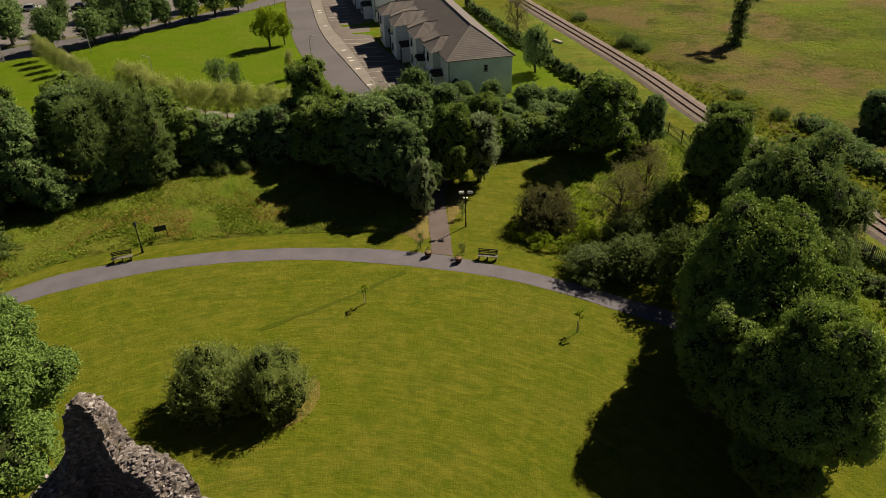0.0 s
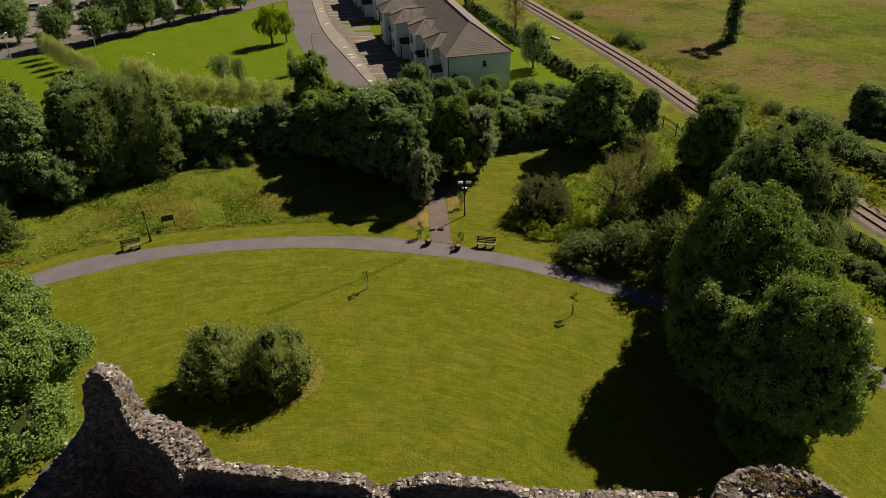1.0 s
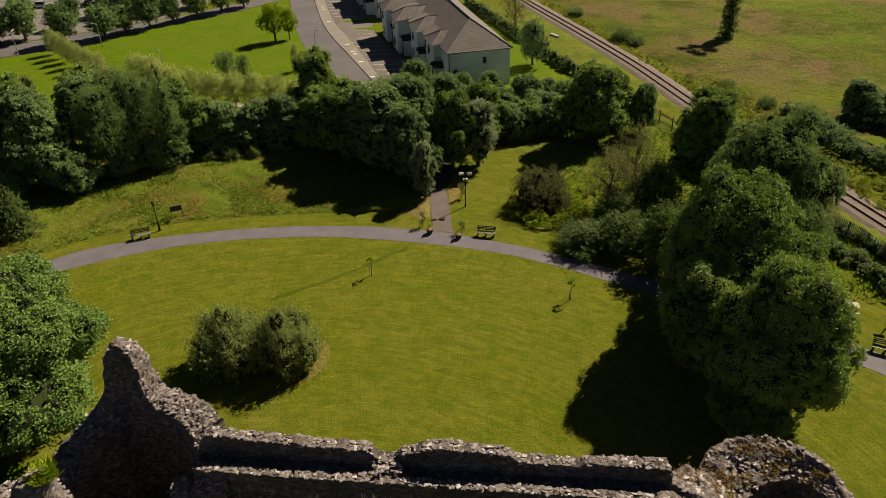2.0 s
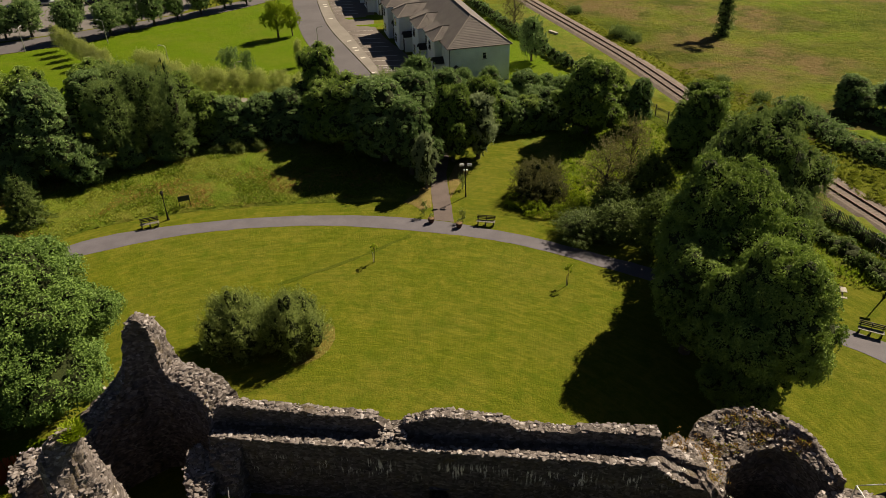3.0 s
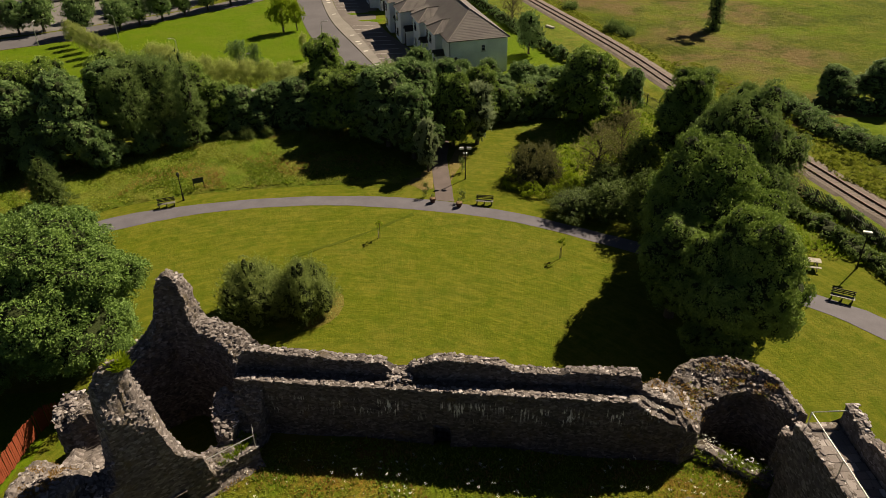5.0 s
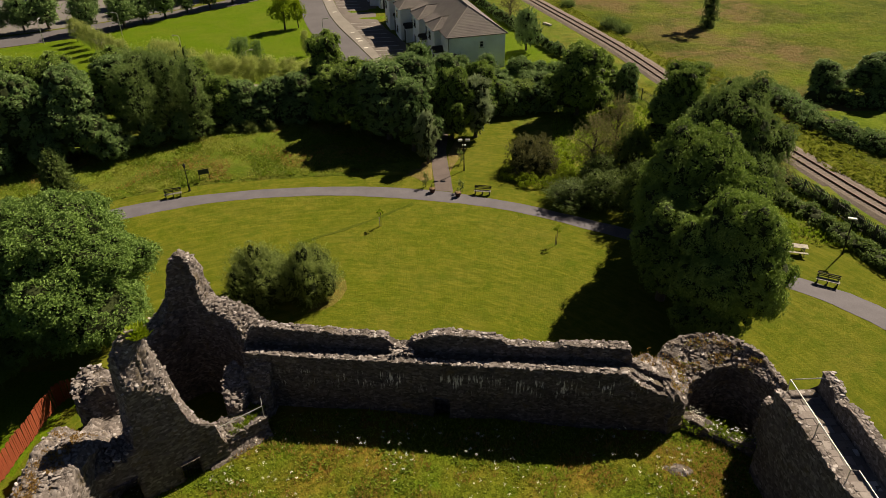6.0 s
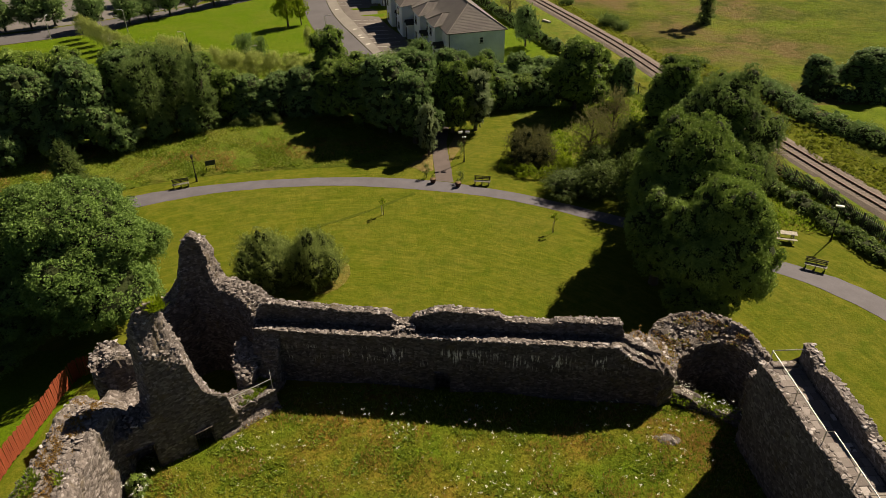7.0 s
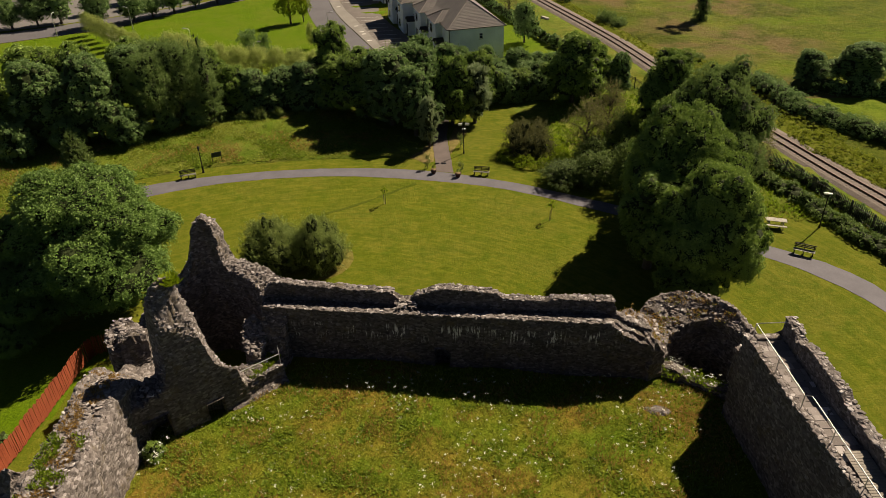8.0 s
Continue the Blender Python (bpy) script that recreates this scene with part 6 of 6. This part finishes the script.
# ---- benches, table, sign, planters, saplings ----
BENCHWOOD = speckled("dark_bench_wood", (0.025, 0.022, 0.02), (0.06, 0.052, 0.045), 18, 2.0, 0.6)
SEATWOOD = speckled("pale_bench_seat", (0.13, 0.125, 0.115), (0.22, 0.21, 0.195), 18, 2.0, 0.6)
PALEWOOD = speckled("weathered_wood", (0.3, 0.28, 0.25), (0.45, 0.42, 0.38), 16, 1.5)


def bench(x, y, rz, z=0.05):
    ob = thing("park_bench", x, y, z, "dark slatted park bench with pale seat beside the path", "bench", rz, "park benches")
    for s in (-0.78, 0, 0.78):
        bm = bmesh.new()
        box(bm, s, 0, 0.21, 0.07, 0.5, 0.42, None, 0.01)
        box(bm, s, 0.29, 0.45, 0.06, 0.06, 0.9, None, 0.01)
        part("leg", bm, IRON, ob)
    for k in range(4):
        part("seat_slat", box(bmesh.new(), 0, -0.24 + 0.13 * k, 0.45, 1.85, 0.1, 0.04, None, 0.008), SEATWOOD, ob)
    for k in range(3):
        part("back_slat", box(bmesh.new(), 0, 0.27 + 0.03 * k, 0.6 + 0.14 * k, 1.85, 0.035, 0.1, None, 0.008), BENCHWOOD, ob)
    return ob


bench(-30.6, 56.35, 19)
bench(3.55, 55.35, -11)
bench(32.5, 36.95, -29)
fallen = thing("fallen_branch", 0, 0, 0, "pale bare fallen branch lying in the thicket", "branch")
part("wood", tube(bmesh.new(), [(14.7, 54.3, 0.75), (15.6, 53.8, 0.62), (16.6, 53.0, 0.5), (17.6, 52.3, 0.2)], [0.03, 0.07, 0.09, 0.11], 7), PALEWOOD, fallen)
part("twig", tube(bmesh.new(), [(15.6, 53.8, 0.62), (15.9, 54.2, 1.0), (15.7, 54.5, 1.3)], [0.04, 0.03, 0.012], 5), PALEWOOD, fallen)
table = thing("picnic_table", 32.0, 42.2, 0.03, "pale weathered wooden picnic table on grass", "picnic table", -17)
for k in range(5):
    part("top_board", box(bmesh.new(), 0, -0.3 + 0.15 * k, 0.75, 1.9, 0.13, 0.045, None, 0.008), PALEWOOD, table)
for s in (-1, 1):
    for k in range(2):
        part("seat_board", box(bmesh.new(), 0, s * (0.68 + 0.13 * k), 0.45, 1.9, 0.12, 0.045, None, 0.008), PALEWOOD, table)
    bm = bmesh.new()
    box(bm, s * 0.65, 0, 0.43, 0.08, 1.7, 0.09)
    tube(bm, [(s * 0.65, -0.7, 0), (s * 0.65, -0.2, 0.73)], 0.05, 4)
    tube(bm, [(s * 0.65, 0.7, 0), (s * 0.65, 0.2, 0.73)], 0.05, 4)
    part("leg_frame", bm, PALEWOOD, table)
sign = thing("park_sign", -28.3, 60.55, 0.1, "dark green board sign on two posts in long grass", "sign", 24)
for s in (-0.55, 0.55):
    part("post", box(bmesh.new(), s, 0, 0.65, 0.07, 0.07, 1.3), IRON, sign)
part("board", box(bmesh.new(), 0, -0.05, 1.0, 1.15, 0.05, 0.6, None, 0.01), speckled("sign_board", (0.02, 0.035, 0.03), (0.035, 0.055, 0.048), 10, 2.0, 0.5), sign)
TERRACOTTA = speckled("brown_planter", (0.05, 0.022, 0.018), (0.09, 0.042, 0.034), 14, 2.0, 0.7)
tree_kind("tuft", 30, 0.5, 1.1, 0.05, 260, 0.13, LEAF_SILK, 7, core=0, rad=0.04, spray=0.18, per=12, sub=1, shoots=(26, 7, 0.5, 0.8))
for x, y in ((-1.95, 56.15), (0.85, 55.05)):
    ob = thing("planter", x, y, 0.02, "round brown planter with a small shrub at the path corner", "planter", 0, "planters")
    ob.scale = (0.72, 0.72, 0.72)
    part("pot", tube(bmesh.new(), [(0, 0, 0), (0, 0, 0.45), (0, 0, 0.62), (0, 0, 0.68)], [0.32, 0.46, 0.44, 0.48], 14), TERRACOTTA, ob)
    part("soil", tube(bmesh.new(), [(0, 0, 0.685), (0, 0, 0.7)], 0.4, 14), SOIL, ob)
    part("shrub_leaves", TREES["tuft"][1], None, ob, "small green shrub", Matrix.Translation((0, 0, 0.65)) @ Matrix.Scale(0.6, 4))
for x, y, h in ((-2.7, 57.6, 1.5), (1.2, 56.2, 1.2), (1.4, 63.4, 1.5)):
    plant("tuft", "shrub", x, y, "small upright shrub beside the path junction", h, 0.4, "shrub", group="small shrubs")
tree_kind("whip", 31, 0.38, 2.1, 0.9, 170, 0.14, LEAF_LIGHT, 5, core=0, rad=0.025, spray=0.15, per=12)
for x, y, h in ((-7.1, 48.9, 2.0), (10.1, 44.6, 2.2)):
    ob = plant("whip", "sapling", x, y, "thin young sapling tied to a stake in the lawn", h, 0.4, "sapling", group="saplings")
    part("stake", box(bmesh.new(), 0.14, 0, 0.55, 0.05, 0.05, 1.1), PALEWOOD, ob)

# red wooden garden fence west of the castle
REDWOOD = speckled("red_stained_wood", (0.2, 0.04, 0.018), (0.32, 0.075, 0.035), 12, 0.7, 0.75)
red = thing("garden_fence", 0, 0, 0, "red stained close-board wooden fence beside grass", "fence")
line = spline([(-26.3, 23.9), (-27.6, 23.5), (-28.0, 22.4), (-28.35, 18.0), (-28.75, 13.5), (-29.3, 7.0)], 0.14)
board = bm_mesh("board", box(bmesh.new(), 0, 0, 0.84, 0.13, 0.025, 1.68), REDWOOD)
for i, (x, y) in enumerate(line):
    part("board", board, None, red, at=pose(x, y, 1.0 + 0.05 * math.sin(i * 1.7) + 0.05 * math.sin(i * 0.31), 0, 1.2 * math.sin(i * 2.3), 85 + 3 * math.sin(i * 5.1)))
for i, (x, y) in list(enumerate(line))[::14]:
    part("post", box(bmesh.new(), 0, 0, 0.85, 0.1, 0.1, 1.7), REDWOOD, red, "", pose(x - 0.08, y, 0.95, 0, 0, 78))
part("rail", tube(bmesh.new(), [(x - 0.05, y, 2.4) for x, y in line[::8]], 0.045, 4), REDWOOD, red)

# handrails on the wall walks
def handrail(name, pts, posts, label, mat=GALV, r=0.03, mid=True):
    ob = thing(name, 0, 0, 0, label, "handrail")
    part("top_rail", tube(bmesh.new(), pts, r, 6), mat, ob)
    if mid:
        part("mid_rail", tube(bmesh.new(), [Vector(p) - Vector((0, 0, 0.5)) for p in pts], r * 0.8, 6), mat, ob)
    for p, q in posts:
        part("post", tube(bmesh.new(), [p, q], r, 6), mat, ob)
    return ob


rail_pts = [(19.95, 15.0, 9.4), (17.92, 14.95, 9.4), (18.08, 8.75, 9.45), (18.44, 8.7, 9.45), (18.5, 3.2, 9.6), (18.55, 0.5, 9.65)]
handrail("handrail", rail_pts, [((17.92, 14.95, 8.25), (17.92, 14.95, 9.4)), ((17.98, 11.75, 8.3), (17.98, 11.75, 9.42)), ((18.08, 8.75, 8.4), (18.08, 8.75, 9.45)), ((18.46, 6.2, 8.5), (18.46, 6.2, 9.52)), ((18.5, 3.2, 8.55), (18.5, 3.2, 9.6))], "galvanised steel handrail along the wall walk", mid=False)
handrail("handrail", [(-14.3, 16.3, 5.2), (-11.95, 18.12, 5.2), (-12.24, 19.0, 5.2)], [((-14.3, 16.3, 4.1), (-14.3, 16.3, 5.2)), ((-11.95, 18.12, 4.1), (-11.95, 18.12, 5.2))], "galvanised steel handrail on the tower platform", mid=False)


# cars in the far car park
def car(x, y, rz, paint, label):
    ob = thing("car", x, y, 0.05, label, "car", rz, "parked cars")
    bm = bmesh.new()
    box(bm, 0, 0, 0.55, 4.1, 1.7, 0.6, None, 0.12)
    part("body", bm, paint, ob)
    bm = bmesh.new()
    r = box(bm, -0.2, 0, 1.1, 2.2, 1.5, 0.55, None, 0.1)
    for v in bm.verts:
        if v.co.z > 1.1:
            v.co.x = -0.2 + (v.co.x + 0.2) * 0.72
            v.co.y *= 0.85
    part("cabin", bm, GLASS, ob)
    part("car_roof", box(bmesh.new(), -0.2, 0, 1.38, 1.5, 1.2, 0.05, None, 0.02), paint, ob)
    for sx in (-1.25, 1.25):
        for sy in (-0.8, 0.8):
            part("wheel", tube(bmesh.new(), [(sx, sy - 0.1, 0.3), (sx, sy + 0.1, 0.3)], 0.31, 12), IRON, ob)
    return ob


CARDARK = speckled("dark_car_paint", (0.012, 0.014, 0.02), (0.02, 0.022, 0.03), 4, 2, 0.25, 0.3)
CARPALE = speckled("silver_car_paint", (0.4, 0.41, 0.42), (0.5, 0.5, 0.5), 4, 2, 0.3, 0.5)
for x, y, rz, p, l in ((-82.4, 153.4, 20, CARDARK, "dark blue hatchback parked on paving"), (-89.4, 158.4, 15, CARPALE, "silver hatchback parked on paving"), (-78.6, 158.6, 25, CARDARK, "dark hatchback parked on paving"), (-94.0, 152.0, 15, CARDARK, "black hatchback parked on paving")):
    car(x, y, rz, p, l)


# ---- low growth ----
def tufts(name, n, sampler, height, width, mat, label, category, seed, blades=4, lean=0.5):
    """Tufts of blades: thin triangles that fan out from each spot."""
    rng = np.random.default_rng(seed)
    p = sampler(rng, n)
    n = len(p)
    p = np.repeat(p, blades, 0)
    m = len(p)
    a = rng.uniform(0, 2 * np.pi, m)
    h = height * rng.uniform(0.4, 1.3, (m, 1))
    out = np.stack([np.cos(a), np.sin(a), np.zeros(m)], -1)
    sidev = np.stack([-np.sin(a), np.cos(a), np.zeros(m)], -1)
    base = p + out * rng.uniform(0, 0.12, (m, 1))
    w = width * rng.uniform(0.6, 1.3, (m, 1))
    tip = base + out * h * lean * rng.uniform(0.2, 1.2, (m, 1)) + np.array([0, 0, 1.0]) * h
    mid = base * 0.5 + tip * 0.5 + np.array([0, 0, 0.12]) * h
    v = np.stack([base - sidev * w * 0.35, mid - sidev * w * 0.5, tip, mid + sidev * w * 0.5], 1).reshape(-1, 3)
    f = np.arange(4 * m).reshape(-1, 4)
    return tagged(new(name, mesh_np(name, v, f, mat)), label, category, kind="stuff")


def yard_z(x, y):
    z = court_height(x, y)
    return z + 0.1 * (z > 1.4) * np.sin(x * 0.8 + np.sin(y * 0.6)) * np.sin(y * 0.7 + 1.0)


def in_yard(rng, n):
    p = np.stack([rng.uniform(-19.0, 17.3, 3 * n), rng.uniform(-9.4, 19.6, 3 * n)], -1)
    z = yard_z(p[:, 0], p[:, 1])
    ok = (z > 1.45) & (p[:, 1] < 19.2 - 0.09 * p[:, 0])
    return np.concatenate([p, z[:, None]], -1)[ok][:n]


def patchy(scale, cut, seed):
    """Keeps spots where a slow noise is high."""
    def pick(rng, n):
        p = in_yard(rng, 4 * n)
        k = np.array([noise.noise(Vector((q[0] * scale, q[1] * scale, seed))) for q in p])
        return p[k > cut][:n]
    return pick


BLADE_GREEN = leaf_material("weed_leaves", (0.1, 0.165, 0.014), (0.22, 0.3, 0.03), 0.5)
BLADE_DRY = leaf_material("dry_stalks", (0.24, 0.14, 0.04), (0.42, 0.28, 0.1), 0.5)
tufts("courtyard_grass", 23000, in_yard, 0.12, 0.055, BLADES, "long uncut grass covering the courtyard", "grass", 1, 4, 1.5)
tufts("courtyard_weeds", 5000, patchy(0.4, 0.08, 3.0), 0.12, 0.1, BLADE_GREEN, "broad leaved green weeds in the courtyard", "weeds", 2, 5, 1.9)
def by_turret(rng, n):
    p = np.stack([rng.normal(15.0, 1.5, 2 * n), rng.normal(14.9, 1.6, 2 * n)], -1)
    ok = (p[:, 0] < 17.9) & (p[:, 1] < 18.2)
    return np.concatenate([p, yard_z(p[:, 0], p[:, 1])[:, None]], -1)[ok][:n]


tufts("dry_grass", 900, by_turret, 0.13, 0.06, BLADE_DRY, "dry brown grass before the turret", "grass", 17, 5)
tufts("dry_grass", 6500, patchy(0.5, 0.08, 9.0), 0.2, 0.05, BLADE_DRY, "dry brown grass stalks in the courtyard", "grass", 3)


def umbels(name, spots, size, label, seed):
    """White flower heads: clusters of small florets on thin stalks."""
    rng = np.random.default_rng(seed)
    c = np.repeat(spots, 7, 0)
    m = len(c)
    pts = c + rng.normal(0, 1, (m, 3)) * np.array([size, size, size * 0.4])
    v, f = leaf_cloud(rng, pts, np.tile([0, 0, 1.0], (m, 1)), size * 1.1, 0.35, 0.8)
    return tagged(new(name, mesh_np(name, v, f, PETALS)), label, "flowers", kind="stuff")


frng = np.random.default_rng(8)
fp = patchy(0.22, -0.02, 5.0)(frng, 520)
fp[:, 2] += frng.uniform(0.2, 0.5, len(fp))
umbels("white_flowers", fp, 0.06, "scattered white flower heads among the weeds", 1)
fp = in_yard(frng, 1100)
fp[:, 2] += frng.uniform(0.15, 0.4, len(fp))
umbels("small_white_flowers", fp, 0.025, "tiny white flowers scattered in the courtyard", 2)


def along(points, spread, z):
    def pick(rng, n):
        s = spline(points, 0.3)
        q = s[rng.integers(0, len(s), n)] + rng.normal(0, 1, (n, 2)) * spread
        return np.concatenate([q, np.full((n, 1), z)], -1)
    return pick


# elder bush with flowers against the west wall, and growth along the turret footing
tree_kind("round_shrub", 41, 0.8, 1.4, 0.0, 2200, 0.14, LEAF_DARK, 9, core=0.75, rad=0.05, spray=0.2, per=40)
plant("round_shrub", "shrub", -30.6, 14.3, "small clipped round shrub behind the garden fence", 1.5, 0.9, "shrub", z=0.9)
tree_kind("elder", 40, 0.9, 1.5, 0.0, 2600, 0.15, LEAF_MID, 7, core=0.6, rad=0.05, spray=0.25, per=40)
plant("elder", "elder_bush", -18.45, 11.3, "elder bush with white flowers against the wall foot", 1.2, 0.65, "bush", z=2.9)
tufts("footing_weeds", 260, along([(14.2, 19.3), (16, 18.1), (17.9, 16.8)], 0.35, 2.4), 0.2, 0.08, BLADE_GREEN, "weeds growing along the broken footing", "weeds", 11, 5, 0.9)
fp = along([(14.2, 19.3), (16, 18.1), (17.9, 16.8)], 0.4, 2.9)(frng, 60)
umbels("footing_flowers", fp, 0.05, "white flowers on the broken footing", 3)
fp = np.array([-18.45, 11.3, 3.75]) + frng.normal(0, 0.36, (26, 3)) * np.array([1, 1, 0.6])
umbels("elder_flowers", fp, 0.07, "white elder flower heads", 4)


def on_turret(rng, n):
    a, t = rng.uniform(20, 200, n), rng.random(n) ** 0.8
    k = np.array([noise.noise(Vector((math.cos(radians(q)) * 2.6, math.sin(radians(q)) * 2.6, 8.0 + 4 * w))) for q, w in zip(a, t)]) > 0.05
    a, t = a[k], t[k]
    ri = np.interp(a, [p[0] for p in T_IN], [p[1] for p in T_IN])
    r = ri + (3.5 - ri) * t
    zi, zo = np.interp(a, [p[0] for p in T_INZ], [p[1] for p in T_INZ]), np.interp(a, [p[0] for p in T_OUTZ], [p[1] for p in T_OUTZ])
    return np.stack([TC[0] + r * np.cos(np.radians(a)), TC[1] + r * np.sin(np.radians(a)), zi * (1 - t) + zo * t - 0.02], -1)


tufts("turret_grass", 650, on_turret, 0.13, 0.06, BLADE_DRY, "dry grass growing on the turret top", "grass", 12, 4, 1.4)
def on_join(rng, n):
    x, y = rng.normal(12.7, 0.7, n), rng.normal(20.5, 0.6, n)
    return np.stack([x, y, 5.2 - 0.33 * (x - 12.7) + 0.15 * (y - 20.5)], -1)


tufts("join_grass", 380, on_join, 0.16, 0.05, BLADE_DRY, "dry grass on the rubble slope", "grass", 19)
tufts("turret_moss", 260, on_turret, 0.08, 0.08, BLADES, "green growth on the turret top", "grass", 13, 4, 1.5)


def on_platform(rng, n):
    a, r = np.radians(rng.uniform(-47, -18, n)), rng.uniform(4.1, 5.6, n)
    return np.stack([WC[0] + r * np.cos(a), WC[1] + r * np.sin(a), np.full(n, 4.25)], -1)


tufts("platform_grass", 900, on_platform, 0.18, 0.06, BLADE_GREEN, "grass on the tower platform", "grass", 14)


def on_west(rng, n):
    y = rng.uniform(1, 9.5, n)
    t = rng.random(n)
    k = np.array([noise.noise(Vector((q * 0.8, w * 2, 4.0))) for q, w in zip(y, t)]) > 0.12
    y, t = y[k], t[k]
    z = np.interp(y, [p[0] for p in L_INN], [p[1] for p in L_INN]) * (1 - t) + np.interp(y, [p[0] for p in L_OUT], [p[1] for p in L_OUT]) * t
    return np.stack([-20.0 - 1.9 * t, y, z - 0.05], -1)


def on_slope(rng, n):
    y, t = rng.uniform(1, 15, n), rng.random(n)
    k = np.array([noise.noise(Vector((q * 0.9, w * 2.5, 14.0))) for q, w in zip(y, t)]) > -0.05
    y, t = y[k], t[k]
    z = np.interp(y, [p[0] for p in L_INN], [p[1] for p in L_INN]) * (1 - t) + np.interp(y, [p[0] for p in L_OUT], [p[1] for p in L_OUT]) * t
    return np.stack([-20.2 - 1.6 * t, y, z - 0.08], -1)


tufts("wall_grass", 2600, on_slope, 0.13, 0.05, BLADE_DRY, "dry brown grass on the broken wall top", "grass", 18)
tufts("wall_weeds", 1000, on_west, 0.2, 0.08, BLADE_GREEN, "weeds growing on the broken wall top", "weeds", 15, 5, 0.8)


def on_peak(rng, n):
    u, q = rng.uniform(4.9, 5.6, n), rng.uniform(0.9, 1.9, n)
    return np.stack([GA.x + GE.x * u + GN.x * q, GA.y + GE.y * u + GN.y * q, np.full(n, 13.1) - 0.4 * np.abs(q - 1.4)], -1)


tufts("ivy_tuft", 160, on_peak, 0.3, 0.12, LEAF_LIGHT, "bright green ivy tuft on the tower fragment", "ivy", 16, 5, 1.0)


# meadow and rough grass outside
def inside(poly, p):
    x, y, hit = p[:, 0], p[:, 1], np.zeros(len(p), bool)
    for (x0, y0), (x1, y1) in zip(poly, poly[1:] + poly[:1]):
        c = (y0 > y) != (y1 > y)
        hit ^= c & (x < (x1 - x0) * (y - y0) / (y1 - y0 + 1e-9) + x0)
    return hit


def in_area(poly, z, scale=0.0, cut=-9.0):
    lo, hi = np.min(poly, 0), np.max(poly, 0)

    def pick(rng, n):
        p = rng.uniform(lo, hi, (4 * n, 2))
        p = p[inside(poly, p)]
        if scale:
            p = p[np.array([noise.noise(Vector((q[0] * scale, q[1] * scale, 2.0))) for q in p]) > cut]
        p = p[:n]
        return np.concatenate([p, np.full((len(p), 1), z)], -1)
    return pick


MEADOW_AREA = [(-60, 42), (-46, 47.4), (-40.3, 53.2), (-36.8, 56.5), (-32.3, 58.6), (-27.3, 59.9), (-21.9, 60.6), (-16.4, 61.1), (-10.9, 61.3), (-5.3, 61.2), (-4.0, 64), (-16, 78), (-34, 76), (-50, 66), (-60, 60)]
tufts("meadow_grass", 12000, in_area(MEADOW_AREA, 0.13), 0.2, 0.1, BLADES, "long meadow grass beside the path", "grass", 21, 4, 1.5)
tufts("meadow_weeds", 5000, in_area(MEADOW_AREA, 0.15, 0.25, 0.1), 0.26, 0.13, BLADE_GREEN, "green weed patches in the meadow", "weeds", 22, 5, 1.3)
tufts("meadow_dry_grass", 3500, in_area(MEADOW_AREA, 0.15, 0.16, 0.12), 0.26, 0.07, BLADE_DRY, "dry brown stalks in the meadow", "grass", 23, 4, 1.2)
ROUGH_AREA = [(14.5, 53), (24, 46), (36, 43), (41, 35.5), (43.5, 36), (38, 55), (30, 78), (20, 84), (14, 76), (12, 62)]
tufts("rough_grass_tufts", 8000, in_area(ROUGH_AREA, 0.12), 0.3, 0.12, BLADE_GREEN, "rough grass below the trees", "grass", 24, 4, 0.7)

trough = thing("water_trough", 19.6, 124.2, 0.1, "pale weathered trough beside the railway boundary", "trough", -60)
part("trough_body", box(bmesh.new(), 0, 0, 0.35, 2.2, 0.6, 0.5, None, 0.05), PALEWOOD, trough)
for s in (-0.8, 0.8):
    part("foot", box(bmesh.new(), s, 0, 0.06, 0.2, 0.5, 0.12), PAVING, trough)
